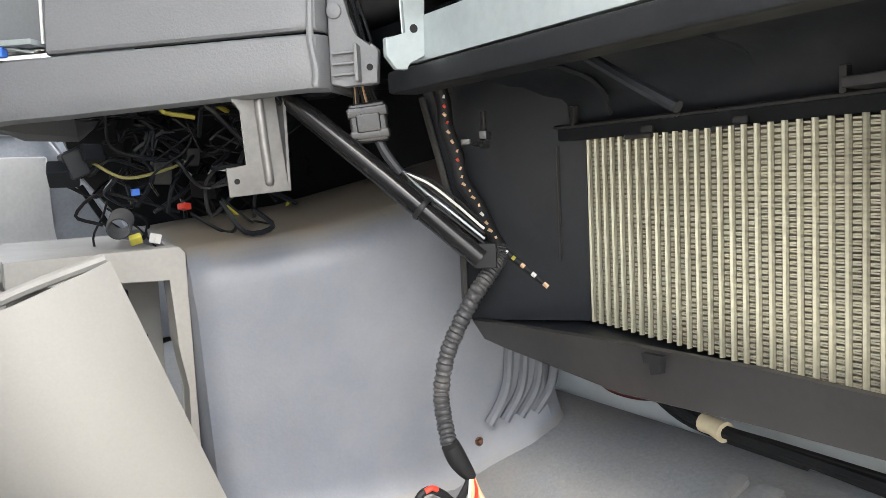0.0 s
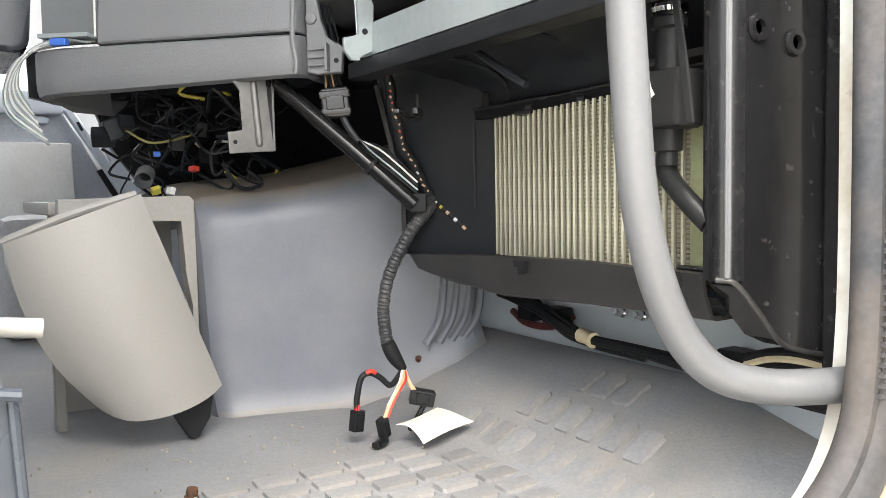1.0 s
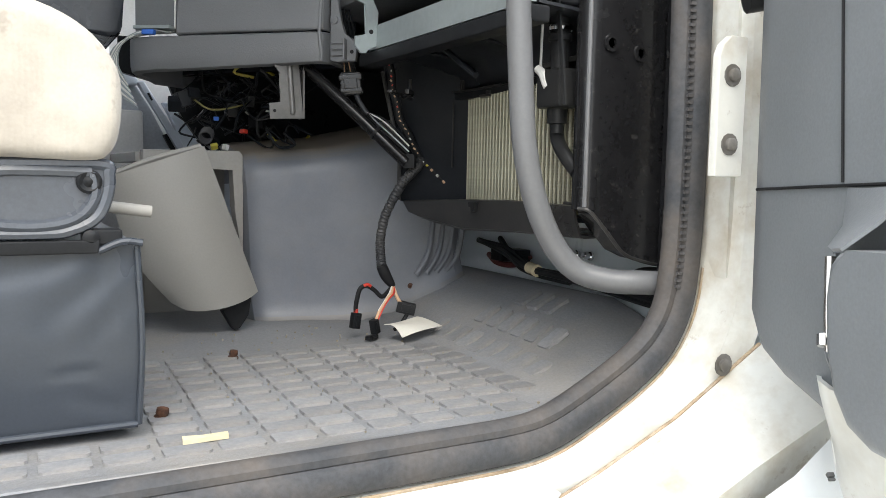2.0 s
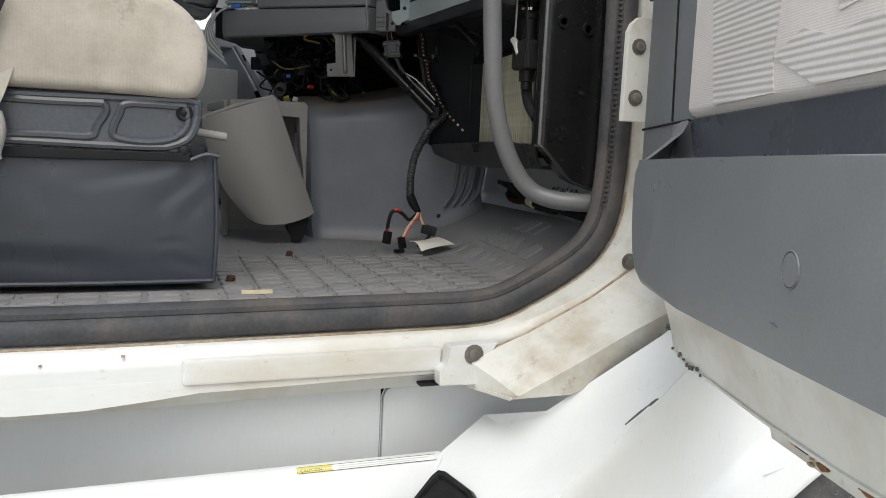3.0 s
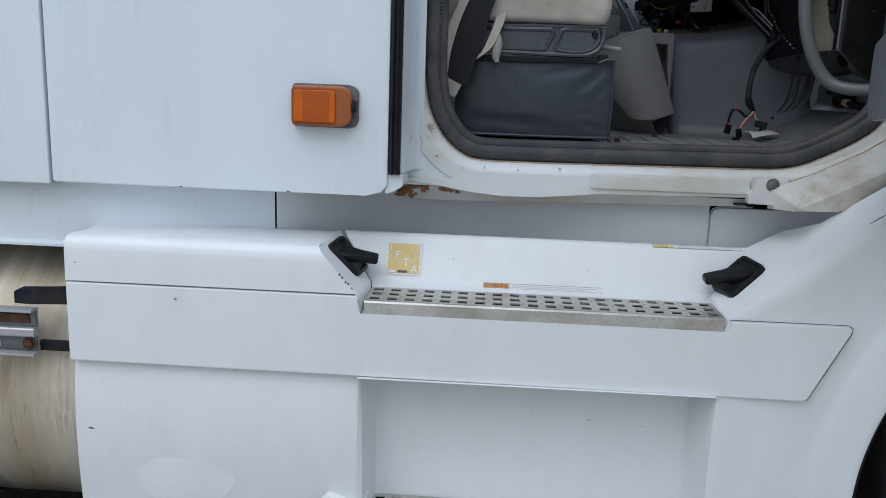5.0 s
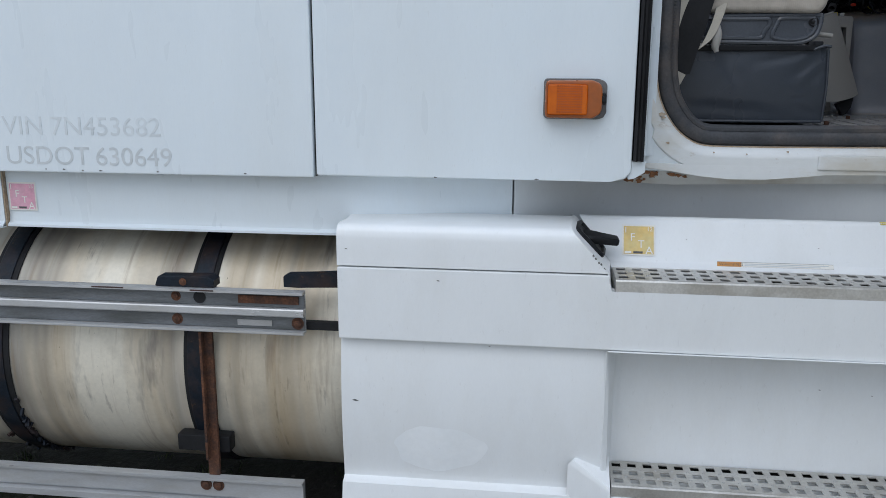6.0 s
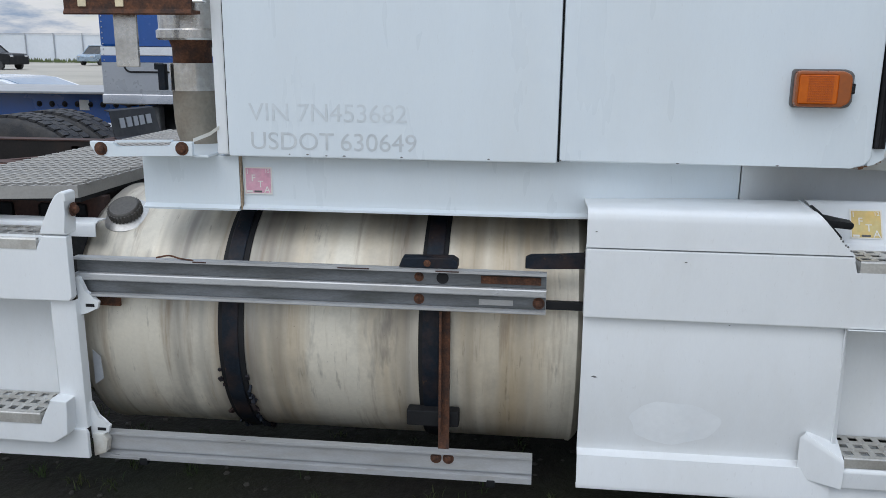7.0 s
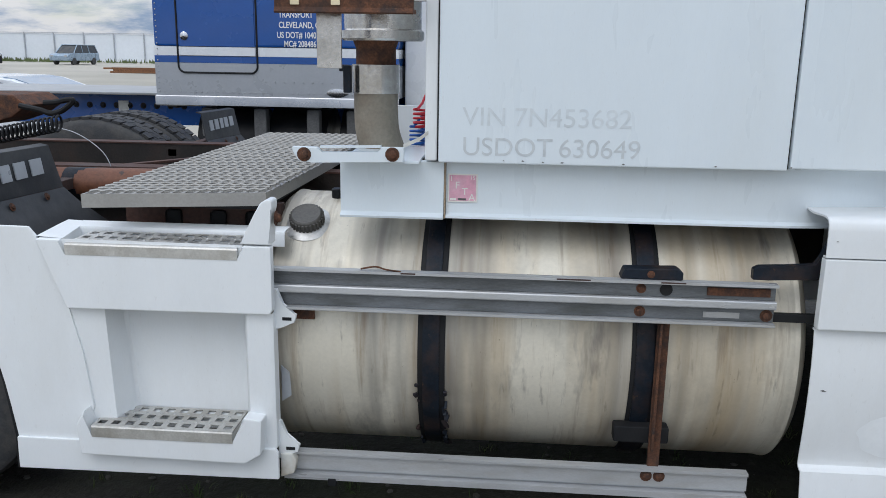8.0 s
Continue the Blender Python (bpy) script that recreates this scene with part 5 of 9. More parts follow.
for r, y in ((0.376, -0.0175), (0.454, -0.0162), (0.350, -0.011)):
    part("moulding_ring", lathe(B(), [(y, r - 0.0016), (y - 0.0016, r), (y, r + 0.0016)], (WX, WY, WZ), (0, 1, 0), 96), M["tyre"], wheel)
bm = lathe(B(), [(0.03, 0.320), (-0.004, 0.330), (-0.010, 0.326), (-0.008, 0.314), (0.02, 0.300), (0.05, 0.286), (0.058, 0.262), (0.050, 0.20), (0.03, 0.165), (0.0, 0.15), (0.0, 0.11), (-0.05, 0.10), (-0.06, 0.08), (-0.06, 0)], (WX, WY, WZ), (0, 1, 0), 72)
part("rim", bm, mat("white_steel_rim", (0.66, 0.65, 0.62), 0.35, 0.35, 0.05, 6, 90, 0.1, 0.001, dirt=(0.3, 0.26, 0.2), dirt_amt=0.4), wheel)
for q in range(10):
    a = 2 * math.pi * (q + 0.3) / 10
    bm = lathe(B(), [(0, 0.028), (0.004, 0.028), (0.004, 0.0)], (WX + math.cos(a) * 0.235, WY + 0.050, WZ + math.sin(a) * 0.235), (0, -1, 0), 16)
    part("vent_hole", bm, M["rubber"], wheel)
# raised sidewall figures
for ch, a in (("5", 138.5), ("9", 127), ("1", 117.5)):
    ar = radians(a)
    m = Matrix.Translation((WX + math.cos(ar) * 0.378, WY - 0.0178, WZ + math.sin(ar) * 0.378)) @ Matrix.Rotation(radians(90), 4, "X") @ Matrix.Rotation(ar - radians(90), 4, "Z")
    lettering("sidewall_figure", ch, 0.108, M["tyreworn"], wheel, m @ Matrix.Shear("XY", 4, (0.22, 0.0)), "", 0.0036, 1.0, "CENTER", 1.15, 0.02)
for a in (157, 164, 171, 178):
    ar = radians(a)
    m = Matrix.Translation((WX + math.cos(ar) * 0.416, WY - 0.0175, WZ + math.sin(ar) * 0.416)) @ Matrix.Rotation(-(ar - radians(90)), 4, "Y")
    part("sidewall_bar", box(B(), -0.019, 0.019, -0.002, 0.002, -0.027, 0.027, 0.0, m), M["tyre"], wheel, smooth=False)

# ---- fuel tank ----
TY, TZ, TR = 0.295, 0.597, 0.398
tank = thing("fuel_tank", (-2.1, TY, 0.2), "streaked dull aluminium cylindrical fuel tank below the sleeper", "fuel tank")
bm = B()
lathe(bm, [(0.0, 0.0), (0.0, TR - 0.05), (0.015, TR - 0.015), (0.03, TR - 0.004), (0.04, TR + 0.004), (0.052, TR + 0.003), (0.056, TR), (0.5, TR), (1.0, TR), (1.507, TR), (1.511, TR + 0.003), (1.521, TR + 0.004), (1.528, TR - 0.003), (1.540, TR - 0.016), (1.554, TR - 0.05), (1.554, 0)], (-2.868, TY, TZ), (1, 0, 0), 96)
part("drum", bm, M["tank"], tank)


def strap(x0, x1, material, lift=0.006, a0=0.0, a1=2 * math.pi):
    bm = B()
    r0, r1 = TR + 0.001, TR + lift
    lathe(bm, [(x0, r0), (x0, r1), (x0 + 0.004, r1 + 0.002), (x1 - 0.004, r1 + 0.002), (x1, r1), (x1, r0)], (0, TY, TZ), (1, 0, 0), 96, a0, a1, ref=(0, 0, 1))
    return bm


part("strap", strap(-2.398, -2.320, M["rubber"], 0.004), M["rubber"], tank, "cracked black rubber and rust strap")
part("strap_band", strap(-2.384, -2.336, M["rust"], 0.009), M["strapiron"], tank)
part("strap", strap(-1.800, -1.725, M["rubber"], 0.004), M["rubber"], tank, "cracked black rubber and rust strap")
part("strap_band", strap(-1.788, -1.738, M["rust"], 0.009), M["strapiron"], tank)
bm = B()
rs = random.Random(3)
for k in range(26):
    a = radians(60 + k * 2.3 + rs.uniform(-1, 1))
    side = rs.choice((-2.399, -2.319))
    m = Matrix.Translation((side + rs.uniform(-0.006, 0.006), TY - math.sin(a + 0.75) * (TR + 0.008), TZ + math.cos(a + 0.75) * (TR + 0.008))) @ Matrix.Rotation(rs.uniform(0, 3), 4, "X")
    w, h = rs.uniform(0.002, 0.007), rs.uniform(0.004, 0.013)
    box(bm, -w, w, -0.004, 0.004, -h, h, 0.0015, m @ Matrix.Rotation(rs.uniform(-0.5, 0.5), 4, "Y"))
part("strap_flake", bm, M["strapiron"], tank, "crumbling rubber edge of the strap")["kind"] = "stuff"
capn = Vector((0, 0.088 - TY, math.sqrt(TR ** 2 - (0.088 - TY) ** 2))).normalized()
cap_at = Vector((-2.752, TY, TZ)) + capn * (TR - 0.008)
bm = lathe(B(), [(0, 0.075), (0.004, 0.075), (0.008, 0.066), (0.012, 0.052), (0.014, 0.048), (0.014, 0)], cap_at, capn, 40)
part("filler_collar", bm, M["steel"], tank)
cap_bm = lathe(B(), [(0.010, 0.049), (0.038, 0.049), (0.043, 0.046), (0.045, 0.042), (0.043, 0.036), (0.043, 0)], cap_at, capn, 40)
cap = part("filler_cap", cap_bm, mat("grey_cast_cap", (0.11, 0.105, 0.098), 0.6, 0.4, 0.2, 20, 120, 0.3, 0.001), tank, "ribbed grey cast metal filler cap")
bm = B()
u = capn.orthogonal().normalized()
w = capn.cross(u)
for q in range(28):
    a = 2 * math.pi * q / 28
    d = u * math.cos(a) + w * math.sin(a)
    lathe(bm, [(0.013, 0.004), (0.037, 0.004), (0.039, 0)], cap_at + d * 0.049, capn, 6)
part("grip_rib", bm, cap.data.materials[0], cap)
bm = lathe(B(), [(0, 0.02), (0.03, 0.02), (0.034, 0.015), (0.034, 0)], (-2.69, 0.24, TZ + TR - 0.01), (0, 0, 1), 14)
part("vent_fitting", bm, M["black"], tank)

# ---- aluminium rails in front of the tank ----
rail = thing("fairing_rail", (-2.1, -0.14, 0.74), "dull grooved aluminium mounting rail along the fuel tank", "rail", "tank rails")
bm = B()
prism(bm, [(-0.128, 0.742), (-0.156, 0.740), (-0.158, 0.742), (-0.158, 0.748), (-0.134, 0.749), (-0.134, 0.787), (-0.151, 0.788), (-0.153, 0.791), (-0.153, 0.806), (-0.151, 0.809), (-0.134, 0.810), (-0.134, 0.849), (-0.158, 0.850), (-0.158, 0.857), (-0.128, 0.857)], "x", -2.80, -1.440)
part("extrusion", bm, M["alubright"], rail, smooth=False)
# separate dark webs: the shade between the lips is in their colour
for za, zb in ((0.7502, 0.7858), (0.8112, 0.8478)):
    part("channel_web", box(B(), -2.799, -1.441, -0.1385, -0.1345, za, zb), M["aluweb"], rail, "grimy inner face of the channel, darkened for shade")
for bx, bz, rr in ((-1.793, 0.832, 0.008), (-1.793, 0.768, 0.009), (-1.460, 0.768, 0.010)):
    part("bolt", bolt(B(), (bx, -0.1385, bz), (0, -1, 0), rr, 0.007), M["rust"], rail, "rusty bolt")
bm = lathe(B(), [(0.001, 0.017), (0.002, 0.017), (0.002, 0)], (-1.727, -0.1385, 0.831), (0, -1, 0), 20)
part("hole", bm, M["rubber"], rail)
bm = box(B(), -1.62, -1.455, -0.143, -0.1387, 0.820, 0.842, 0.001)
part("rust_plate", bm, M["rust"], rail, "rusty splice plate")
bm = box(B(), -1.625, -1.53, -0.1405, -0.1387, 0.758, 0.774)
part("tape_mark", bm, M["alu"], rail)
for x0, x1 in ((-2.44, -2.40), (-2.02, -1.93), (-1.745, -1.68)):
    part("chip", box(B(), x0, x1, -0.1585, -0.156, 0.8525, 0.8565), M["frame"], rail)
rail2 = thing("fairing_rail", (-2.1, -0.14, 0.2), "dull aluminium lower rail below the fuel tank", "rail", "tank rails")
bm = B()
prism(bm, [(-0.118, 0.222), (-0.15, 0.222), (-0.15, 0.240), (-0.126, 0.2405), (-0.126, 0.250), (-0.138, 0.2505), (-0.138, 0.297), (-0.146, 0.298), (-0.146, 0.306), (-0.118, 0.306)], "x", -2.78, -1.462)
part("extrusion", bm, M["alubright"], rail2, smooth=False)
for bx in (-1.742, -1.706):
    part("bolt", bolt(B(), (bx, -0.138, 0.283), (0, -1, 0), 0.010, 0.007), M["rust"], rail2, "rusty bolt")
for bx in (-2.64, -1.58):
    bm = box(B(), bx - 0.013, bx + 0.013, -0.1515, -0.12, 0.204, 0.229, 0.004)
    part("clip", bm, M["black"], rail2)
# rusty hangers
hang = thing("rail_hanger", (-1.73, -0.12, 0.2), "rusty flat iron hanger between the two rails", "bracket")
bm = B()
box(bm, -1.738, -1.706, -0.125, -0.112, 0.30, 0.742, 0.002)
box(bm, -1.735, -1.728, -0.145, -0.112, 0.36, 0.735, 0.001)
part("bar", bm, M["rust"], hang)
bm = B()
box(bm, -1.835, -1.68, -0.105, -0.06, 0.365, 0.415, 0.006)
part("foot_plate", bm, M["rubber"], hang, "black painted plate")
bm = B()
prism(bm, [(-1.85, 0.858), (-1.84, 0.885), (-1.70, 0.888), (-1.685, 0.878), (-1.685, 0.858)], "y", -0.142, -0.095, 0.003)
part("top_plate", bm, M["strapiron"], hang, "black painted plate")
part("bolt", bolt(B(), (-1.77, -0.142, 0.872), (0, -1, 0), 0.006, 0.005), M["rust"], hang)
arm = thing("support_bracket", (-1.4, -0.1, 0.74), "black rusted support arm from fairing to rail", "bracket")
bm = B()
prism(bm, [(-1.50, 0.862), (-1.50, 0.892), (-1.485, 0.90), (-1.34, 0.905), (-1.325, 0.93), (-1.31, 0.98), (-1.28, 0.98), (-1.28, 0.868), (-1.46, 0.862)], "y", -0.125, -0.10, 0.003)
part("upper_arm", bm, M["strapiron"], arm)
bm = box(B(), -1.45, -1.30, -0.12, -0.10, 0.745, 0.768, 0.002)
part("lower_arm", bm, M["rubber"], arm)
bm = B()
box(bm, -2.80, -2.69, -0.115, -0.105, 0.70, 0.742, 0.001)
part("rail_tab", bm, M["rust"], rail)
bm = B()
tube(bm, [(-2.55, -0.15, 0.862), (-2.51, -0.152, 0.870), (-2.48, -0.15, 0.862), (-2.44, -0.152, 0.858)], 0.0028, 6)
tagged(part("rust_flake", bm, M["rust"]), "curled flake of rust lying on the rail", "debris")


# ---- open passenger door, standing out from its hinge and leaning to the rear ----
DOOR_AT, DOOR_OUT, DOOR_IN = Vector((0.4334, -0.2748, 0)), Vector((-0.343, -0.9393, 0)), Vector((-0.9393, 0.343, 0))


def on_door(s, o, z):
    """A point of the door: s metres out along it, o proud of its cloth, at height z."""
    return DOOR_AT + DOOR_OUT * s + DOOR_IN * o + Vector((0, 0, z))


def door_plate(pts, o0, o1, bev=0.0, seg=2, front_only=False):
    """A polygon of (s, z) pairs with its two faces o0 and o1 proud of the cloth."""
    bm = B()
    lo, hi = [bm.verts.new((s, o0, z)) for s, z in pts], [bm.verts.new((s, o1, z)) for s, z in pts]
    bm.faces.new(lo)
    bm.faces.new(hi)
    for i in range(len(pts)):
        k = (i + 1) % len(pts)
        bm.faces.new((lo[i], lo[k], hi[k], hi[i]))
    if bev:
        es = [e for e in bm.edges if not front_only or min(v.co.y for v in e.verts) > (o0 + o1) / 2]
        bmesh.ops.bevel(bm, geom=es, offset=bev, segments=seg, profile=0.5, affect="EDGES")
    for v in bm.verts:
        v.co = on_door(*v.co)
    return bm


def door_sheet(rows, th, out=(-1, 0.3, 0)):
    return solid(sheet(B(), [[on_door(*p) for p in r] for r in rows]), th, out)


def door_line(pts, r, n=6, smooth=False):
    return tube(B(), [on_door(*p) for p in pts], r, n, smooth=smooth)


door = part("open_door", door_plate([(-0.03, 1.166), (0.37, 1.192), (1.0, 1.225), (1.0, 1.85), (-0.27, 1.88), (-0.27, 1.50), (-0.24, 1.39), (-0.12, 1.25)], -0.188, -0.172, 0.004), M["paint"], cab, "open passenger door with charcoal trim and ribbed cloth insert")
part("window_frame", door_plate([(0.93, 1.86), (1.0, 1.86), (1.0, 2.34), (0.93, 2.34)], -0.15, -0.09, 0.008), M["doortrim"], door)
part("window_frame", door_plate([(-0.24, 2.28), (0.929, 2.28), (0.929, 2.34), (-0.24, 2.34)], -0.15, -0.09, 0.008), M["doortrim"], door)
part("window_frame", door_plate([(-0.27, 1.89), (-0.20, 1.87), (-0.20, 2.279), (-0.27, 2.279)], -0.15, -0.09, 0.008), M["doortrim"], door)
part("window_frame", door_plate([(-0.27, 1.855), (1.0, 1.83), (1.0, 1.855), (-0.27, 1.875)], -0.171, -0.01, 0.006), M["doortrim"], door)
pane = part("pane", door_plate([(-0.199, 1.86), (0.929, 1.85), (0.929, 2.279), (-0.199, 2.279)], -0.125, -0.12), M["glass"], door)
pane.visible_shadow = False
# white inner metal below the trim, with a rounded front corner
RIM = [(-0.135, 1.325), (-0.118, 1.290), (-0.085, 1.269), (-0.03, 1.2625), (0.10, 1.268), (0.22, 1.272), (0.37, 1.281), (0.51, 1.295), (0.64, 1.310), (0.78, 1.323), (1.0, 1.338)]
rows = []
for k, o in ((1.0, 0.012), (0.86, 0.006), (0.66, -0.004), (0.42, -0.017), (0.20, -0.027), (0.07, -0.0315), (0.0, -0.034)):
    rows.append([(s + (0.03 * k if s < 0 else 0), o - (0.02 * (1 - i / 2.0) if i < 2 else 0), z + (1.392 + 0.04 * max(s, 0) - z) * k) for i, (s, z) in enumerate(RIM)])
rows.append([(s, -0.046, z - 0.004) for s, z in RIM])
rows.append([(s, -0.165, z - 0.028) for s, z in RIM])
part("inner_metal", door_sheet(rows, 0.004, (-1, 0.3, -0.3)), M["sillpaint"], door)
part("rim_lip", door_line([(s, -0.0345, z) for s, z in RIM[2:]], 0.0032, 6), M["sillpaint"], door)
rs = random.Random(41)
for k in range(12):
    s0 = -0.12 + 0.16 * rs.random() ** 1.4
    z0 = np.interp(s0, [p[0] for p in RIM], [p[1] for p in RIM]) + rs.uniform(-0.001, 0.007)
    r = rs.uniform(0.0012, 0.0030)
    part("rim_chip", door_plate([(s0 - r, z0), (s0, z0 + r * 1.3), (s0 + r * 1.2, z0 + r * 0.2), (s0 + r * 0.3, z0 - r)], -0.036, -0.0295), M["scrape"], door, smooth=False)
hem_z = lambda s: 1.166 + (s + 0.03) * 0.063
part("hem", door_sheet([[(s, o, hem_z(s) + dz) for s in (-0.03, 0.1, 0.25, 0.4, 0.6, 0.8, 1.0)] for o, dz in ((-0.168, 0.004), (-0.163, -0.002), (-0.156, 0.0), (-0.150, 0.024), (-0.138, 0.030))], 0.003), M["jamb"], door, "folded hem with rust breaking through")
for k in range(18):
    s0, dz, r = rs.uniform(0.02, 0.42), rs.uniform(0.004, 0.021), 0.002 + rs.random() * 0.0065
    pts = [(s0 + math.cos(a) * r * rs.uniform(0.8, 2.3), hem_z(s0) + dz + math.sin(a) * r * rs.uniform(0.4, 0.9)) for a in (2 * math.pi * q / 8 for q in range(8))]
    part("rust_patch", door_plate(pts, -0.158, -0.1485 - 0.0003 * (k % 5)), M["rustbright" if k % 3 else "jambrust"], door, "flaking orange rust along the hem", smooth=False)
part("hem_slot", door_plate([(0.05, 1.186), (0.085, 1.188), (0.085, 1.196), (0.05, 1.194)], -0.158, -0.1475), M["rubber"], door)
# trim board
BOARD = [(-0.245, 1.455), (-0.235, 1.42), (-0.209, 1.395), (-0.165, 1.377), (-0.10, 1.362), (0.0, 1.358), (0.3, 1.372), (1.0, 1.40)]
rows = []
for k in (0.0, 0.03, 0.3, 0.6, 1.0):
    rows.append([(s - (0.012 * k if s < -0.2 else 0), (-0.022 if i == 0 else -0.012 if i == 1 else -0.007) - (0.006 if k == 0 else 0), z + (1.866 - z) * k) for i, (s, z) in enumerate(BOARD)])
part("trim_board", door_sheet([[(p[0] - 0.006, -0.16, p[2]) for p in r[:1]] + r for r in rows], 0.005), M["doortrim"], door)
part("split_line", door_line([(-0.243, -0.016, 1.5615), (-0.228, -0.0065, 1.562), (-0.11, -0.0055, 1.567), (-0.01, -0.0055, 1.571)], 0.0016), M["rubber"], door)
part("split_line", door_line([(-0.080, -0.0055, 1.571), (-0.095, -0.0055, 1.727), (-0.105, -0.0055, 1.86)], 0.0014), M["rubber"], door)
# cloth insert with angular patches
cloth_z = lambda s: 1.5735 + 0.031 * s
rows = [[(s - 0.0012 * j, o, (cloth_z(s) if j < 3 else 1.66 if j == 3 else 1.852) + dz) for s in (-0.004, 0.004, 0.014, 0.2, 0.5, 1.0)] for j, (o, dz) in enumerate(((-0.008, -0.001), (-0.001, 0.003), (0.003, 0.010), (0.003, 0.0), (0.003, 0.0)))]
rows = [[(-0.006 if i == 0 else p[0], p[1] - (0.011 if i == 0 else 0.003 if i == 1 else 0), p[2]) for i, p in enumerate(r)] for r in rows]
part("cloth_insert", door_sheet(rows, 0.004), M["doorcloth"], door, "light grey ribbed cloth with angular patches")
for pts, key in (([(0.098, 1.584), (0.252, 1.589), (0.243, 1.622), (0.262, 1.75), (0.055, 1.75)], "doorcloth2"), ([(0.243, 1.622), (0.332, 1.591), (0.47, 1.596), (0.47, 1.640), (0.351, 1.628), (0.30, 1.640)], "doorcloth2"), ([(0.33, 1.70), (0.36, 1.645), (0.52, 1.665), (0.60, 1.74)], "doorcloth2"), ([(0.56, 1.60), (0.80, 1.607), (0.72, 1.69)], "doorcloth2")):
    part("cloth_patch", door_plate(pts, 0.0005, 0.0042), M[key], door, smooth=False)
# map pocket, door pull, and a flat dark plate painting the shade in its hollow
pk = [(0.004, 1.508), (0.001, 1.48), (0.006, 1.44), (0.018, 1.408), (0.038, 1.386), (0.066, 1.3765), (0.21, 1.380), (0.46, 1.391), (0.81, 1.409), (1.0, 1.416), (1.0, 1.55), (0.45, 1.5345), (0.20, 1.527), (0.03, 1.5205), (0.012, 1.517)]
part("map_pocket", door_plate(pk, -0.012, 0.062, 0.013, 5, True), M["doortrim"], door)
part("pull_cup", door_plate([(-0.004, 1.571), (0.02, 1.53), (0.05, 1.515), (0.98, 1.545), (0.98, 1.603)], -0.0068, -0.0045), M["sidecover"], door, "dark plate for the shade inside the door pull")
part("pull_lip", door_sheet([[(-0.07, -0.004, 1.566), (-0.03, 0.002, 1.567), (0.004, 0.006, 1.569), (0.012, 0.004, 1.570)], [(-0.072, -0.004, 1.550), (-0.03, 0.008, 1.551), (0.008, 0.016, 1.553), (0.022, 0.014, 1.556)],
                             [(-0.074, -0.004, 1.533), (-0.035, 0.018, 1.534), (0.000, 0.030, 1.536), (0.018, 0.031, 1.540)], [(-0.076, -0.003, 1.516), (-0.045, 0.028, 1.517), (-0.01, 0.048, 1.518), (0.008, 0.052, 1.520)]], 0.003, (-1, 0.3, 1)), M["doortrim"], door)
part("pocket_hinge", door_line([(-0.052, 0.020, 1.508), (-0.046, 0.022, 1.46), (-0.042, 0.022, 1.428)], 0.0045, 8), M["stackmetal"], door, "pale metal behind the pocket edge")
part("pocket_hinge_foot", door_line([(-0.048, 0.024, 1.441), (-0.044, 0.026, 1.432)], 0.006, 8), M["stackmetal"], door)
part("slot_rim", door_line([(-0.066, 0.006, 1.510), (-0.072, 0.006, 1.46), (-0.066, 0.008, 1.425), (-0.045, 0.016, 1.414), (-0.02, 0.03, 1.416)], 0.0032, 6, True), M["doortrim"], door)
part("pocket_side", door_sheet([[(-0.060, -0.004, 1.512), (-0.02, 0.028, 1.512), (0.006, 0.048, 1.508)], [(-0.058, -0.004, 1.46), (-0.02, 0.028, 1.46), (0.004, 0.050, 1.46)], [(-0.045, -0.004, 1.41), (-0.01, 0.022, 1.405), (0.02, 0.048, 1.405)]], 0.003), M["doortrim"], door)
plug_bm = lathe(B(), [(0, 0.0138), (0.0010, 0.0135), (0.0009, 0.0128), (-0.0006, 0.0124), (0.0008, 0.0118), (0.0012, 0.0)], on_door(0.449, 0.0622, 1.4565), DOOR_IN, 32)
part("round_plug", plug_bm, M["doortrim"], door)
part("plug_ring", lathe(B(), [(0.0003, 0.0131), (0.0006, 0.0124), (0.0003, 0.0119)], on_door(0.449, 0.0622, 1.4565), DOOR_IN, 32), M["rubber"], door)
for s0, z0, w, h in ((0.43, 1.4145, 0.008, 0.0014), (0.12, 1.500, 0.006, 0.003), (0.16, 1.498, 0.004, 0.002), (0.30, 1.527, 0.006, 0.0014), (0.10, 1.492, 0.003, 0.004)):
    part("scuff", door_plate([(s0 - w, z0), (s0, z0 + h), (s0 + w, z0 - h * 0.4), (s0, z0 - h)], 0.060, 0.0626), M["bar"], door, "pale scuff on the pocket", smooth=False)
# hinge on the post
bm = B()
prism(bm, [(0.527, 1.575), (0.570, 1.575), (0.570, 1.735), (0.545, 1.735), (0.533, 1.725), (0.527, 1.712)], "y", 0.006, 0.018, 0.002)
hinge = part("hinge_plate", bm, M["jamb"], cab, "cream painted steel hinge plate")
for z in (1.612, 1.69):
    part("bolt", bolt(B(), (0.547, 0.006, z), (0, -1, 0), 0.0075, 0.007), M["oxide"], hinge, "grey hexagon bolt")
bm = B()
tube(bm, [(0.55, -0.005, 1.775), (0.575, -0.02, 1.78), (0.60, -0.03, 1.78)], 0.018, 12, smooth=False)
part("check_arm", bm, M["black"], hinge)

# ---- cab interior ----
# rubber floor mat with raised pads, rising towards the firewall
def floor_z(x, y):
    t = min(1.0, max(0.0, (x - 0.46) / 0.24))
    return 1.270 + 0.100 * t * t * (3 - 2 * t) * min(1.0, max(0.25, (y - 0.06) / 0.32))


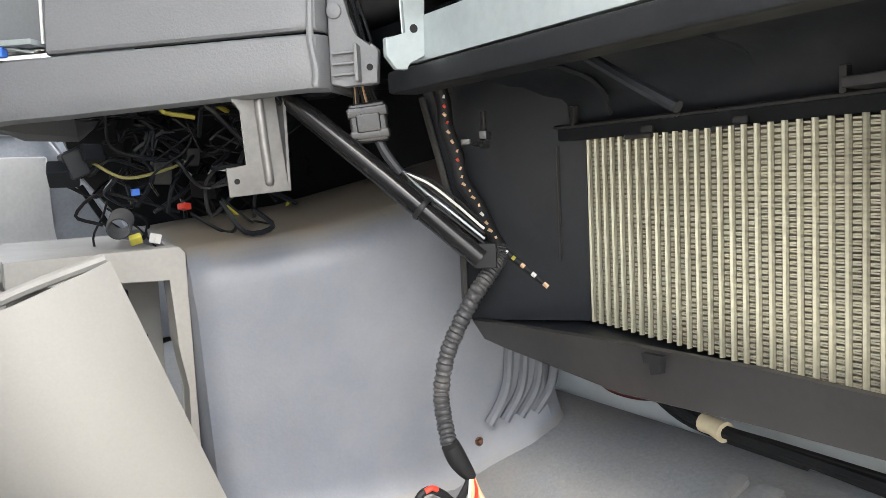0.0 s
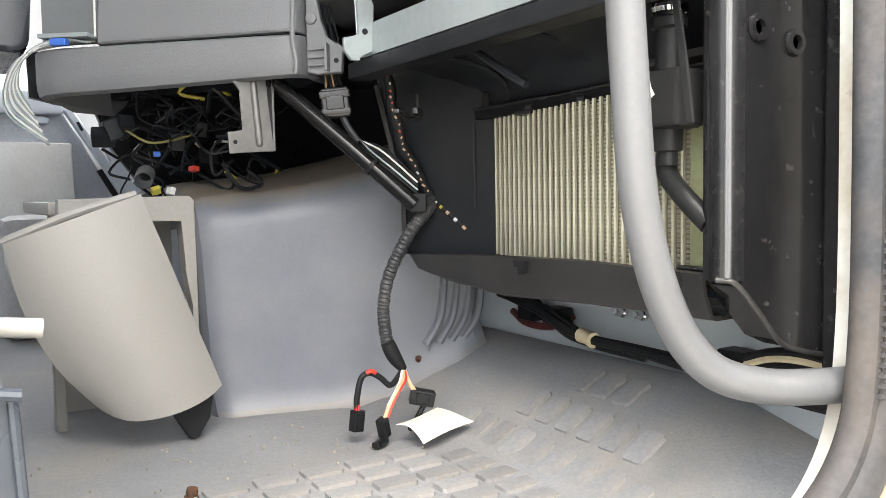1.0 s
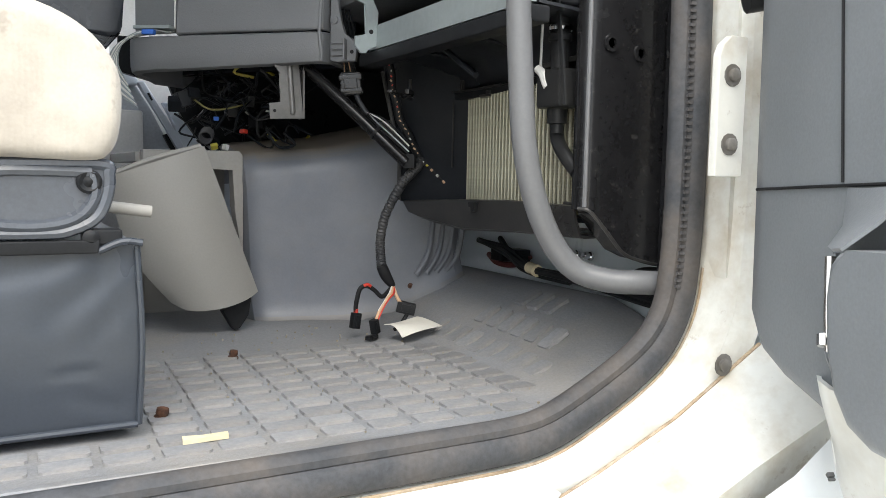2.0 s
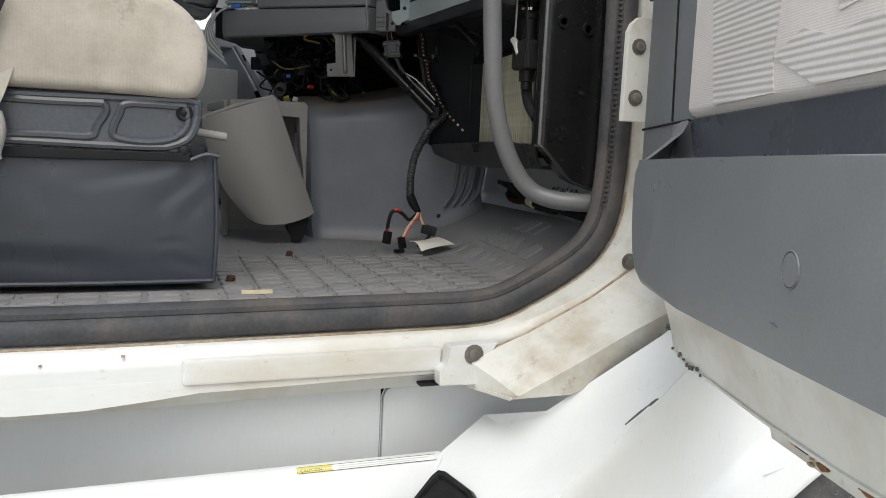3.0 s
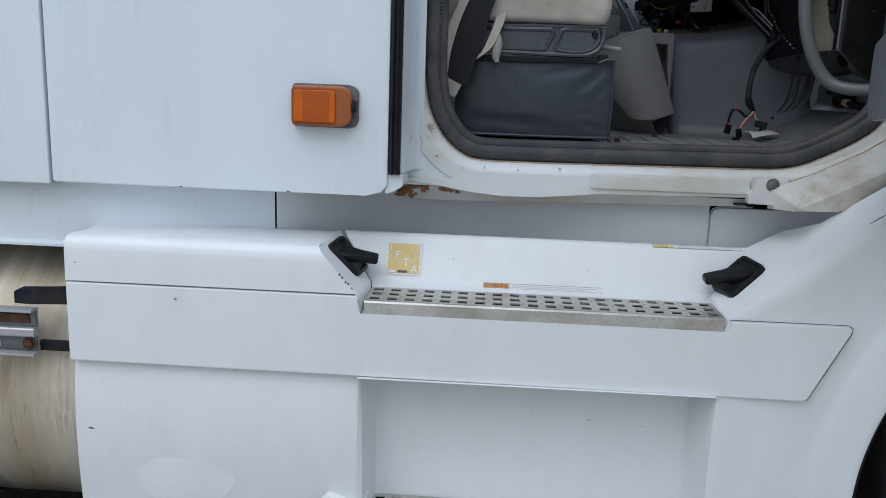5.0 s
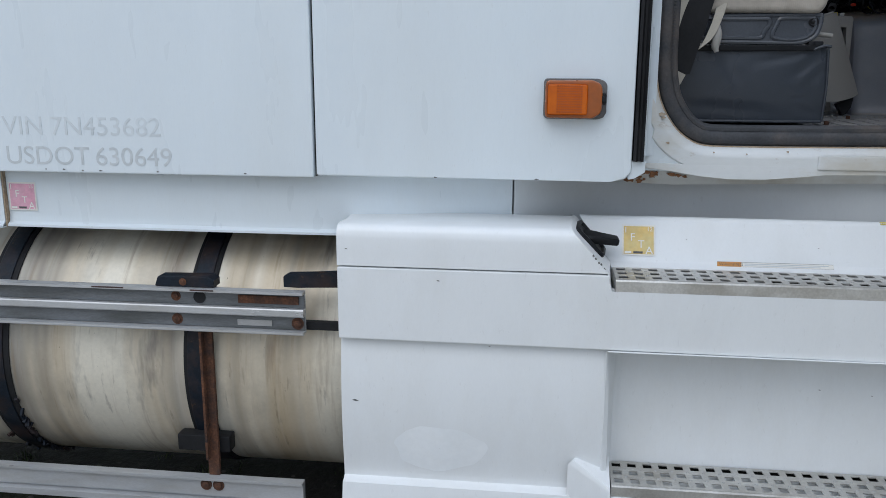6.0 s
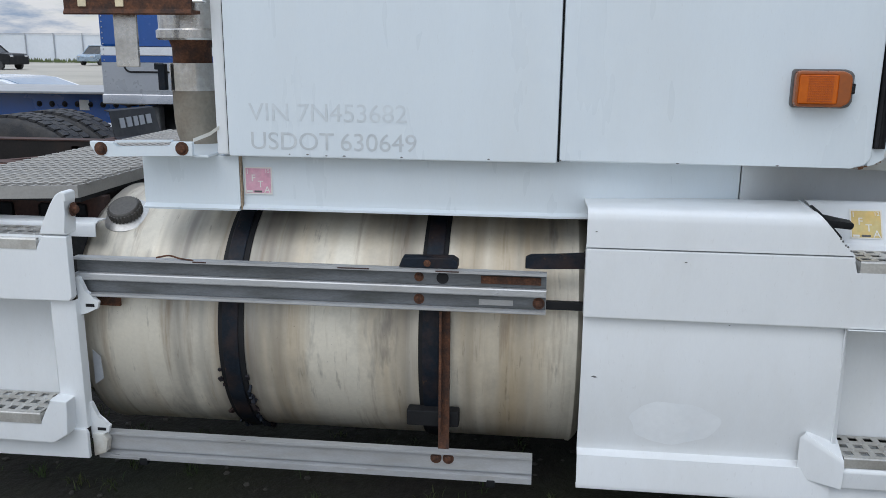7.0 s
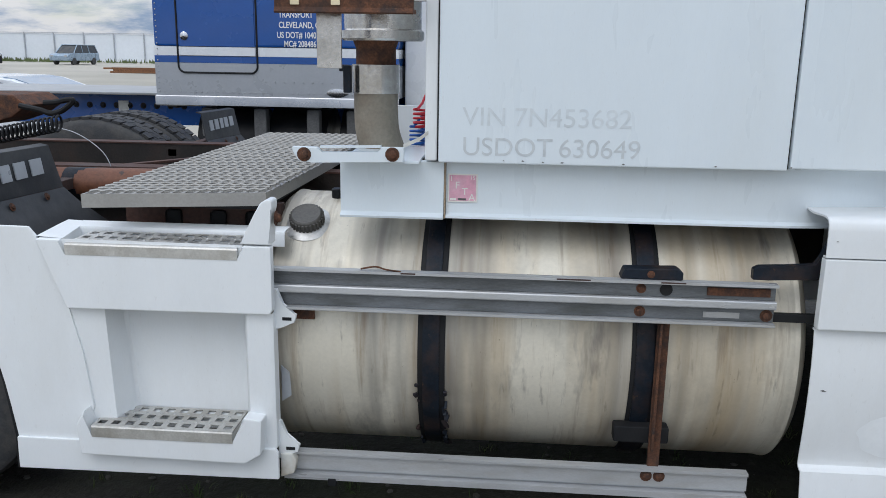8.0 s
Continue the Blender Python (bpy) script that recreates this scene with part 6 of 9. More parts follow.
fmat = thing("floor_mat", (0.1, 0.5, 1.262), "dusty grey rubber cab floor mat with raised rectangular pads", "floor mat")
bm = B()
gx = [-0.56, -0.45, -0.3, -0.15, 0.0, 0.1, 0.2, 0.3, 0.4, 0.46, 0.52, 0.58, 0.64, 0.68, 0.718]
gy = [0.112, 0.125, 0.135, 0.15, 0.25, 0.4, 0.5, 0.6, 0.7, 0.8, 0.9, 1.0, 1.15, 1.5, 2.2]
sheet(bm, [[(x, y, floor_z(x, y) + (0.0 if y < 0.12 else 0.012 if y < 0.14 else 0.003 if y < 0.2 else 0.0) + 0.002 * noise.noise((x * 5, y * 5, 1))) for x in gx] for y in gy])
solid(bm, 0.008, (0, 0, 1))
part("sheet", bm, M["mat"], fmat)
pad = B()
prism(pad, [(-0.0245, -0.011), (-0.021, -0.0145), (0.021, -0.0145), (0.0245, -0.011), (0.0245, 0.011), (0.021, 0.0145), (-0.021, 0.0145), (-0.0245, 0.011)], "z", -0.003, 0.0034)
pad_me = bpy.data.meshes.new("pad")
pad.to_mesh(pad_me)
pad.free()
pad_me.materials.append(M["pad"])
for i in range(20):
    for j in range(15):
        x, y = -0.435 + i * 0.0590 + j * 0.0015, 0.200 + j * 0.0425
        if x > 0.64 or (x < -0.03 and y > 0.27) or x + y > 1.2 or y > 0.66 + max(0.0, x - 0.42) * 0.6 or (x > 0.38 and y < 0.19 + (x - 0.38) * 0.9):
            continue
        if math.hypot(x - 0.47, y - 0.65) < 0.04:
            continue
        ob = new("pad", pad_me)
        ob.parent = fmat
        ob.matrix_parent_inverse = Matrix.Translation(-fmat.location)
        slope = (floor_z(x + 0.01, y) - floor_z(x - 0.01, y)) / 0.02
        ob.matrix_basis = Matrix.Translation((x, y, floor_z(x, y) + 0.001)) @ Matrix.Rotation(-math.atan(slope), 4, "Y")
bm = B()
rs = random.Random(8)
for _ in range(170):
    x, y = rs.uniform(-0.05, 0.5), rs.uniform(0.18, 0.85)
    s = rs.uniform(0.0004, 0.0012)
    box(bm, x - s, x + s * rs.uniform(0.5, 2), y - s, y + s * rs.uniform(0.5, 1.5), floor_z(x, y) + 0.001, floor_z(x, y) + 0.0028 + s)
tagged(part("crumbs", bm, mat("pale_crumbs", (0.29, 0.26, 0.21), 0.9)), "pale grit and crumbs on the floor mat", "debris", kind="stuff")
bm = prism(B(), [(-0.022, 0.222), (0.028, 0.224), (0.03, 0.236), (0.0, 0.234), (-0.02, 0.238)], "z", 1.272, 1.277)
tagged(part("wood_chip", bm, M["mask"]), "small pale chip of wood on the mat", "debris")

# bolts that stand up from the floor
for px, py, r in ((-0.026, 0.335, 0.008), (0.131, 0.625, 0.007)):
    st = thing("floor_bolt", (px, py, 1.27), "rusty stud standing up from the floor mat", "bolt", "floor bolts")
    bm = B()
    lathe(bm, [(-0.002, r * 1.3), (0.004, r * 1.2), (0.005, r * 0.8), (0.008, r), (0.014, r * 0.9), (0.015, r * 0.4), (0.015, 0)], (px, py, 1.27), (0.1, -0.1, 1), 14)
    part("stud", bm, M["rust"], st)

# engine tunnel
tun = thing("engine_tunnel", (0.45, 0.95, 1.27), "smooth blue-grey moulded engine tunnel cover", "engine cover")
bm = B()
wall = [(0.250, 1.06), (0.248, 0.992), (0.255, 0.962), (0.278, 0.945), (0.34, 0.934), (0.42, 0.914), (0.50, 0.888), (0.565, 0.858), (0.610, 0.832), (0.642, 0.822), (0.664, 0.832), (0.680, 0.875)]
tops = [1.604, 1.606, 1.608, 1.612, 1.618, 1.626, 1.645, 1.662, 1.672, 1.680, 1.685, 1.685]
rows = []
for k in (0.0, 0.04, 0.12, 0.3, 0.5, 0.68, 0.78):
    flare = -0.022 * (1 - k / 0.12) ** 2 if k < 0.12 else 0.0
    rows.append([(x - 0.010 * k, y + 0.022 * k + flare, max(1.262, floor_z(x, y) - 0.006) + (tops[i] - max(1.262, floor_z(x, y) - 0.006)) * k) for i, (x, y) in enumerate(wall)])
for a in range(1, 9):
    th = math.radians(a * 10)
    rows.append([(x - 0.010, y + 0.019 + 0.052 * (1 - math.cos(th)), tops[i] - 0.066 + 0.066 * math.sin(th)) for i, (x, y) in enumerate(wall)])
for dy, dz in ((0.10, 0.004), (0.15, 0.014), (0.22, 0.022), (0.32, 0.012), (0.45, -0.01), (0.7, -0.08)):
    rows.append([(x - 0.010, y + dy, tops[i] + dz) for i, (x, y) in enumerate(wall)])
sheet(bm, rows)
solid(bm, 0.006, (0, -1, 0.5))
part("cover", bm, M["tunnel"], tun, "blue-grey cover with brown dust on its top")
bm = B()
for i, s in enumerate((0.0, 0.022, 0.044, 0.066)):
    x = 0.590 + s * 0.95
    tube(bm, [(x + 0.014, 0.850 - s * 0.22, 1.50), (x + 0.008, 0.842 - s * 0.22, 1.45), (x - 0.004, 0.836 - s * 0.2, 1.405), (x - 0.026, 0.842 - s * 0.2, 1.365 + s * 0.1)], 0.0065, 8)
part("moulded_rib", bm, M["tunnel"], tun)
part("trim_bolt", bolt(B(), (0.5595, 0.8606, 1.3386), (-0.3, -0.9, 0.2), 0.0035, 0.007), M["rust"], tun)

# console frame and far trim seen beside the tunnel
con = thing("console_frame", (0.1, 1.05, 1.27), "light grey open console frame with its panel removed", "console")
bm = B()
prism(bm, [(0.233, 1.28), (0.237, 1.44), (0.229, 1.475), (0.227, 1.49), (0.2245, 1.50), (0.224, 1.574), (0.05, 1.578), (0.05, 1.609), (0.236, 1.611), (0.243, 1.603), (0.244, 1.27), (0.225, 1.27)], "y", 0.995, 1.03, 0.002)
part("front_frame", bm, M["console"], con)
bm = B()
box(bm, 0.035, 0.05, 1.0, 1.03, 1.27, 1.577, 0.003)
part("front_panel", bm, M["console"], con)
bm = B()
box(bm, 0.04, 0.235, 1.031, 1.45, 1.585, 1.605, 0.003)
part("top", bm, M["console"], con)
bm = B()
box(bm, 0.05, 0.235, 1.12, 1.14, 1.27, 1.585)
part("back", bm, M["greypanel"], con)
bm = B()
box(bm, 0.19, 0.205, 1.06, 1.075, 1.47, 1.50)
box(bm, 0.165, 0.185, 1.05, 1.09, 1.50, 1.56, 0.003)
part("bracket", bm, M["black"], con)
far = thing("driver_side_trim", (0.1, 2.2, 1.27), "blue-grey driver door with pale cloth insert across the cab", "door trim")
part("cloth_insert", prism(B(), [(-0.40, 1.40), (0.262, 1.40), (0.237, 1.60), (0.236, 1.768), (-0.40, 1.772)], "y", 2.285, 2.315, 0.006), M["beige"], far, "pale quilted cloth insert")
part("door_board", prism(B(), [(-0.45, 1.27), (0.46, 1.27), (0.352, 1.60), (0.262, 1.776), (0.222, 1.85), (-0.45, 1.85)], "y", 2.300, 2.34, 0.006), mat("mid_grey_door_board", (0.42, 0.45, 0.49), 0.55), far)
part("top_rail", prism(B(), [(-0.45, 1.846), (0.214, 1.846), (0.228, 1.862), (0.205, 1.885), (0.14, 1.912), (-0.45, 1.918)], "y", 2.265, 2.33, 0.012), M["doorblue"], far)
part("pull_cup", prism(B(), [(0.10, 1.822), (0.175, 1.820), (0.182, 1.834), (0.165, 1.842), (0.10, 1.842)], "y", 2.280, 2.302, 0.004), M["doorblue"], far)
part("edge_strip", prism(B(), [(0.212, 1.862), (0.238, 1.866), (0.34, 1.70), (0.435, 1.53), (0.405, 1.53), (0.312, 1.70)], "y", 2.262, 2.29, 0.006), M["doorblue"], far)
part("edge_slot", prism(B(), [(0.247, 1.825), (0.254, 1.827), (0.266, 1.803), (0.260, 1.801)], "y", 2.259, 2.264), M["rubber"], far)
part("door_gap", prism(B(), [(0.30, 1.688), (0.313, 1.694), (0.405, 1.53), (0.388, 1.53)], "y", 2.28, 2.298), M["rubber"], far)
part("kick_trim", prism(B(), [(0.44, 1.27), (0.62, 1.27), (0.62, 1.80), (0.30, 1.80), (0.345, 1.72)], "y", 2.29, 2.33, 0.004), M["doorblue"], far)
part("seat_side", box(B(), 0.02, 0.19, 1.90, 2.05, 1.27, 1.57, 0.03), mat("pale_grey_plastic", (0.40, 0.40, 0.41), 0.6), far)

# loose knee panel leaning on the console
knee = thing("knee_panel", (0.1, 0.85, 1.27), "loose curved grey dash panel standing on the floor", "dash panel")
bm = B()
TLc, TRc, BRc, BLc = Vector((-0.031, 0.838, 1.556)), Vector((0.1335, 0.841, 1.614)), Vector((0.231, 0.840, 1.342)), Vector((0.074, 0.845, 1.318))
rows = []
for i in range(13):
    v = i / 12
    row = []
    for j in range(13):
        u = j / 12
        top, bot = TLc.lerp(TRc, u), BLc.lerp(BRc, u)
        p = top.lerp(bot, v)
        p += Vector((0.0, -1.0, 0.05)) * (0.034 * math.sin(math.pi * u) ** 0.8 * (0.55 + 0.45 * v) + 0.006 * math.sin(math.pi * v * 0.9))
        left = (1 - u) ** 2
        p.x -= 0.021 * left * math.sin(math.pi * v)
        if v > 0.7:
            p.z += (0.014 * max(0, (0.25 - u) / 0.25) ** 2 + 0.004 * max(0, (u - 0.8) / 0.2) ** 2) * (v - 0.7) / 0.3
            p.z -= 0.010 * math.sin(math.pi * u) * (v - 0.7) / 0.3
        row.append(p)
    rows.append(row)
sheet(bm, rows)
solid(bm, 0.005, (0.2, -1, 0.1))
part("shell", bm, M["greypanel"], knee)
bm = B()
prism(bm, [(0.165, 1.312), (0.222, 1.336), (0.216, 1.30), (0.200, 1.276), (0.188, 1.272)], "y", 0.846, 0.875, 0.004)
part("clip_tab", bm, M["black"], knee)
bm = B()
tube(bm, [TLc + Vector((0, 0.03, 0.0)), (TLc + TRc) / 2 + Vector((0, 0.03, 0.004)), TRc + Vector((0, 0.03, 0))], 0.006, 8)
part("back_rim", bm, M["greypanel"], knee)

# dashboard
dash = thing("dashboard", (0.2, 0.9, 1.7), "grained dark grey dashboard, partly stripped, with hanging harness", "dashboard")
DASH_AT, DASH_ALONG, DASH_FRONT = Vector((0.0985, 0.949, 0)), Vector((0.7961, -0.6051, 0)), Vector((-0.6051, -0.7961, 0))


def on_dash(s, o, z):
    """A point of the slanting dash front: s metres along it, o proud of its face."""
    return DASH_AT + DASH_ALONG * s + DASH_FRONT * o + Vector((0, 0, z))


def dash_plate(pts, o0, o1, bev=0.0):
    bm = B()
    prism(bm, pts, "y", o0, o1, bev)
    for v in bm.verts:
        v.co = on_dash(*v.co)
    return bm


# lower half wraps round at its free end; the upper half stops short of it
low = [(-0.085, -0.20, -0.006), (-0.108, -0.12, -0.006), (-0.110, -0.06, -0.005), (-0.100, -0.025, -0.004), (-0.080, -0.008, -0.003), (-0.045, -0.001, -0.001), (0.02, 0.0, 0.001), (0.10, 0.0, 0.005), (0.18, 0.0, 0.009), (0.255, 0.0, 0.013), (0.278, -0.001, 0.014), (0.290, -0.006, 0.014), (0.296, -0.018, 0.015), (0.300, -0.10, 0.016)]
prof = [(1.785, 0.075), (1.770, 0.055), (1.760, 0.034), (1.7565, 0.018), (1.760, 0.006), (1.770, 0.0012), (1.785, 0.0), (1.818, 0.0004), (1.8205, 0.0030), (1.8215, 0.012)]
bm = sheet(B(), [[on_dash(s, o - back, z + dz * (1.0 if z < 1.80 else 0.45)) for s, o, dz in low] for z, back in prof])
part("lower_shell", solid(bm, 0.006, (-0.6, -0.8, 0)), M["dash"], dash)
high = [(0.002, -0.20, 0.0), (0.0, -0.05, 0.0), (0.0015, -0.012, 0.0), (0.006, -0.006, 0.0), (0.10, -0.004, 0.005), (0.18, -0.003, 0.009), (0.255, -0.002, 0.013), (0.278, -0.003, 0.0145), (0.290, -0.008, 0.0145), (0.295, -0.020, 0.015), (0.298, -0.10, 0.016)]
bm = sheet(B(), [[on_dash(s, o - back, z + dz * 0.45) for s, o, dz in high] for z, back in ((1.8240, 0.012), (1.8248, 0.0030), (1.8275, 0.0004), (1.833, 0.0), (1.87, 0.004), (1.93, 0.018), (2.03, 0.06))])
part("upper_shell", solid(bm, 0.006, (-0.6, -0.8, 0)), M["dash"], dash)
brk_end = part("end_bracket", dash_plate([(0.297, 1.778), (0.312, 1.776), (0.346, 1.777), (0.349, 1.812), (0.342, 1.818), (0.322, 1.826), (0.318, 1.850), (0.31, 1.90), (0.297, 1.90)], -0.045, -0.030, 0.003), M["dash"], dash)
for z in (1.786, 1.797, 1.808):
    part("bracket_rib", dash_plate([(0.301, z), (0.326, z + 0.001), (0.326, z + 0.004), (0.301, z + 0.003)], -0.031, -0.024, 0.0008), M["dash"], brk_end)
part("bracket_web", dash_plate([(0.326, 1.779), (0.330, 1.779), (0.330, 1.816), (0.326, 1.818)], -0.031, -0.012, 0.001), M["dash"], brk_end)
part("bracket_hole", lathe(B(), [(0, 0.0035), (0.0008, 0.0035), (0.0008, 0)], on_dash(0.339, -0.0298, 1.794), DASH_FRONT, 12), M["rubber"], brk_end)
part("corner_bead", tube(B(), [on_dash(0.288, -0.003, 1.775), on_dash(0.290, -0.002, 1.79), on_dash(0.286, -0.001, 1.822), on_dash(0.287, -0.004, 1.86), on_dash(0.286, -0.012, 1.90)], 0.0038, 8), M["dash"], dash)
part("screw_boss", lathe(B(), [(0, 0.008), (0.004, 0.0075), (0.005, 0.004), (0.004, 0)], on_dash(0.305, -0.03, 1.852), DASH_FRONT, 16), M["dash"], brk_end)
part("end_recess", dash_plate([(-0.10, 1.832), (0.004, 1.834), (0.004, 2.02), (-0.10, 2.02)], -0.055, -0.045, 0.002), M["doortrim"], dash, "dark recessed end of the dashboard")
part("edge_strip", tube(B(), [on_dash(-0.0006, -0.012, 1.836), on_dash(-0.0006, -0.014, 1.90), on_dash(-0.0006, -0.03, 2.0)], 0.0016, 6, smooth=False), M["wire_white"], dash, "pale torn edge")
bm = B()
prism(bm, [(-0.55, 2.10), (-0.42, 2.0), (-0.25, 1.935), (-0.16, 1.905), (-0.095, 1.884), (-0.037, 1.864), (0.017, 1.852), (0.036, 1.855), (0.048, 1.866), (0.054, 1.95), (0.06, 2.10)], "y", 1.25, 1.55, 0.012)
part("instrument_hood", bm, M["sidecover"], dash, "dark rounded underside of the instrument hood")
# black backing plates inside the dash, behind its shells
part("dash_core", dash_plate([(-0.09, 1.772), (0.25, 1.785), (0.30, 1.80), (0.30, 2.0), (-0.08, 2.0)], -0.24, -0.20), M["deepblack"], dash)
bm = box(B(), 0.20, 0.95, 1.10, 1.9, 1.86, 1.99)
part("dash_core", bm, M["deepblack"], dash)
bm = box(B(), 0.385, 1.26, 0.20, 2.2, 1.88, 1.96, 0.02)
part("dash_top", bm, M["dash"], dash)

# stamped steel bracket under the dash
brk = thing("steel_bracket", (0.29, 0.83, 1.66), "stamped bare steel bracket hanging below the dashboard", "bracket")
bm = B()
prism(bm, [(0.254, 1.668), (0.318, 1.672), (0.308, 1.78), (0.258, 1.78), (0.263, 1.765), (0.272, 1.755), (0.275, 1.70), (0.252, 1.698)], "y", 0.838, 0.842, 0.001)
box(bm, 0.317, 0.320, 0.838, 0.865, 1.672, 1.775)
dull = mat("dull_stamped_steel", (0.22, 0.215, 0.21), 0.5, 0.6, 0.12, 8, 120, 0.15, 0.0006)
part("plate", bm, dull, brk)
for zx in (0.2965,):
    bm = B()
    tube(bm, [(zx, 0.839, 1.682), (zx, 0.8375, 1.686), (zx - 0.003, 0.837, 1.72), (zx - 0.006, 0.8375, 1.762), (zx - 0.006, 0.839, 1.766)], 0.0052, 10)
    part("pressed_bead", bm, dull, brk)
bm = lathe(B(), [(0, 0.003), (0.001, 0.003), (0.001, 0)], (0.262, 0.838, 1.684), (0, -1, 0), 12)
part("hole", bm, M["rubber"], brk)

# galvanised cross rail and black support below it
galv = thing("cross_rail", (0.4, 0.5, 1.78), "pale galvanised steel cross rail of the dashboard", "rail")
bm = B()
prism(bm, [(0.392, 1.787), (0.402, 1.787), (0.402, 1.822), (0.45, 1.826), (0.45, 1.832), (0.392, 1.828)], "y", 0.19, 0.70, 0.001)
part("channel", bm, M["galv"], galv)
bm = B()
prism(bm, [(0.352, 1.790), (0.362, 1.778), (0.374, 1.778), (0.374, 1.785), (0.392, 1.79), (0.395, 1.85), (0.385, 1.87), (0.34, 1.88), (0.34, 1.87), (0.372, 1.862), (0.374, 1.81), (0.352, 1.806)], "y", 0.665, 0.672, 0.0015)
part("end_plate", bm, M["galv"], galv)
bm = lathe(B(), [(0, 0.004), (0.001, 0.004), (0.001, 0)], (0.381, 0.665, 1.815), (0, -1, 0), 10)
part("hole", bm, M["rubber"], galv)
bm = B()
box(bm, 0.385, 0.42, 0.185, 0.73, 1.762, 1.784, 0.004)
part("support_bar", bm, M["black"], galv)

# strut
bm = B()
tube(bm, [(0.300, 0.872, 1.80), (0.3275, 0.844, 1.7675), (0.40, 0.778, 1.682), (0.476, 0.712, 1.592)], 0.0118, 14, smooth=False)
strut = thing("support_strut", (0.476, 0.712, 1.592), "black tubular strut from dashboard down to the heater", "strut")
part("tube", bm, M["gloss"], strut)
part("strut_tie", lathe(B(), [(-0.003, 0.0135), (0.0, 0.0145), (0.003, 0.0135)], (0.430, 0.751, 1.6465), (0.62, -0.54, -0.72), 18), M["black"], strut, "black cable tie")
part("strut_foot", box(B(), -0.012, 0.012, -0.004, 0.004, -0.010, 0.016, 0.002, Matrix.Translation((0.478, 0.708, 1.592)) @ Matrix.Rotation(radians(-40), 4, "Z")), M["black"], strut)

# heater unit: housing, core, tray
heat = thing("heater_unit", (0.6, 0.45, 1.45), "black heater housing with exposed pale finned core", "heater")
bm = B()
box(bm, 0.578, 0.60, 0.205, 0.668, 1.52, 1.712)
part("core_backing", bm, M["finlet"], heat)
n_tubes = 30
tb = B()
prism(tb, [(-0.0062, 0.0), (-0.0045, -0.003), (0.0, -0.0045), (0.0045, -0.003), (0.0062, 0.0)], "z", 1.521, 1.7095)
for v in tb.verts:
    v.co = Vector((v.co.y, v.co.x * 0.34, v.co.z))
bmesh.ops.recalc_face_normals(tb, faces=tb.faces[:])
tb_me = bpy.data.meshes.new("core_tube")
tb.to_mesh(tb_me)
tb.free()
tb_me.materials.append(M["fin"])
for k in range(n_tubes):
    ob = new("core_tube", tb_me)
    ob.parent = heat
    ob.matrix_parent_inverse = Matrix.Translation(-heat.location)
    ob.matrix_basis = Matrix.Translation((0.5725 - 0.00236 * k, 0.648 - k * 0.0138, 0))
bm = B()
for k in range(n_tubes):
    yc, xc = 0.648 - k * 0.0138, 0.5725 - 0.00236 * k
    for q in range(80):
        z, lean = 1.5225 + q * 0.00232, 0.0005 if q % 2 else -0.0005
        x0, x1, ya, yb = xc + 0.0006, xc + 0.0055, yc - 0.0116, yc - 0.0022
        v = [bm.verts.new(p) for p in ((x0, ya, z), (x0, yb, z + lean), (x0, yb, z + lean + 0.0013), (x0, ya, z + 0.0013), (x1, ya, z + 0.0018), (x1, yb, z + lean + 0.0018))]
        bm.faces.new(v[:4])
        bm.faces.new((v[3], v[2], v[5], v[4]))
fins = part("core_fin", bm, mat("pale_core_fins", (0.50, 0.475, 0.37), 0.45, 0.3, 0.2), heat)
fins["kind"] = "stuff"
part("core_end_plate", box(B(), 0.503, 0.512, 0.186, 0.2405, 1.530, 1.705, 0.002), mat("pale_green_core_plate", (0.34, 0.36, 0.21), 0.5, 0.2, 0.15, 14, 120, 0.15, 0.0006, dirt=(0.16, 0.15, 0.09), dirt_amt=0.5, dirt_scale=12), heat, "pale yellow-green end plate of the core")
part("core_frame", tube(B(), [(0.4985, 0.206, 1.70), (0.4985, 0.2055, 1.56), (0.4985, 0.206, 1.543), (0.4985, 0.211, 1.536), (0.4985, 0.220, 1.535), (0.4985, 0.25, 1.535)], 0.0026, 8), M["trayplastic"], heat)
bm = B()
sheet(bm, [[(0.586 - 0.0027 * k, 0.655 - k * 0.0158, z) for k in range(0, 32)] for z in (1.519, 1.706)])
part("core_shadow", bm, M["finlet"], heat)
# tray below the core
bm = B()
prism(bm, [(0.506, 0.775), (0.500, 0.745), (0.501, 0.52), (0.496, 0.20), (0.51, 0.192), (0.60, 0.192), (0.66, 0.775)], "z", 1.510, 1.516, 0.001)
part("tray_floor", bm, M["deepblack"], heat)
bm = B()
sheet(bm, [[(0.498, 0.757, 1.518), (0.497, 0.54, 1.526), (0.494, 0.38, 1.530), (0.488, 0.205, 1.530)], [(0.494, 0.757, 1.5215), (0.493, 0.54, 1.5305), (0.490, 0.38, 1.535), (0.484, 0.205, 1.534)], [(0.490, 0.757, 1.5195), (0.489, 0.54, 1.529), (0.486, 0.38, 1.5335), (0.480, 0.205, 1.5325)],
           [(0.494, 0.74, 1.500), (0.491, 0.54, 1.509), (0.488, 0.38, 1.513), (0.483, 0.205, 1.513)], [(0.502, 0.715, 1.493), (0.498, 0.54, 1.482), (0.496, 0.38, 1.488), (0.492, 0.205, 1.491)], [(0.52, 0.68, 1.482), (0.506, 0.54, 1.478), (0.504, 0.38, 1.485), (0.500, 0.205, 1.489)], [(0.66, 0.66, 1.475), (0.64, 0.54, 1.478), (0.63, 0.38, 1.487), (0.62, 0.205, 1.490)]])
solid(bm, 0.004, (-1, 0, 0))
part("tray_front", bm, M["trayplastic"], heat)
bm = B()
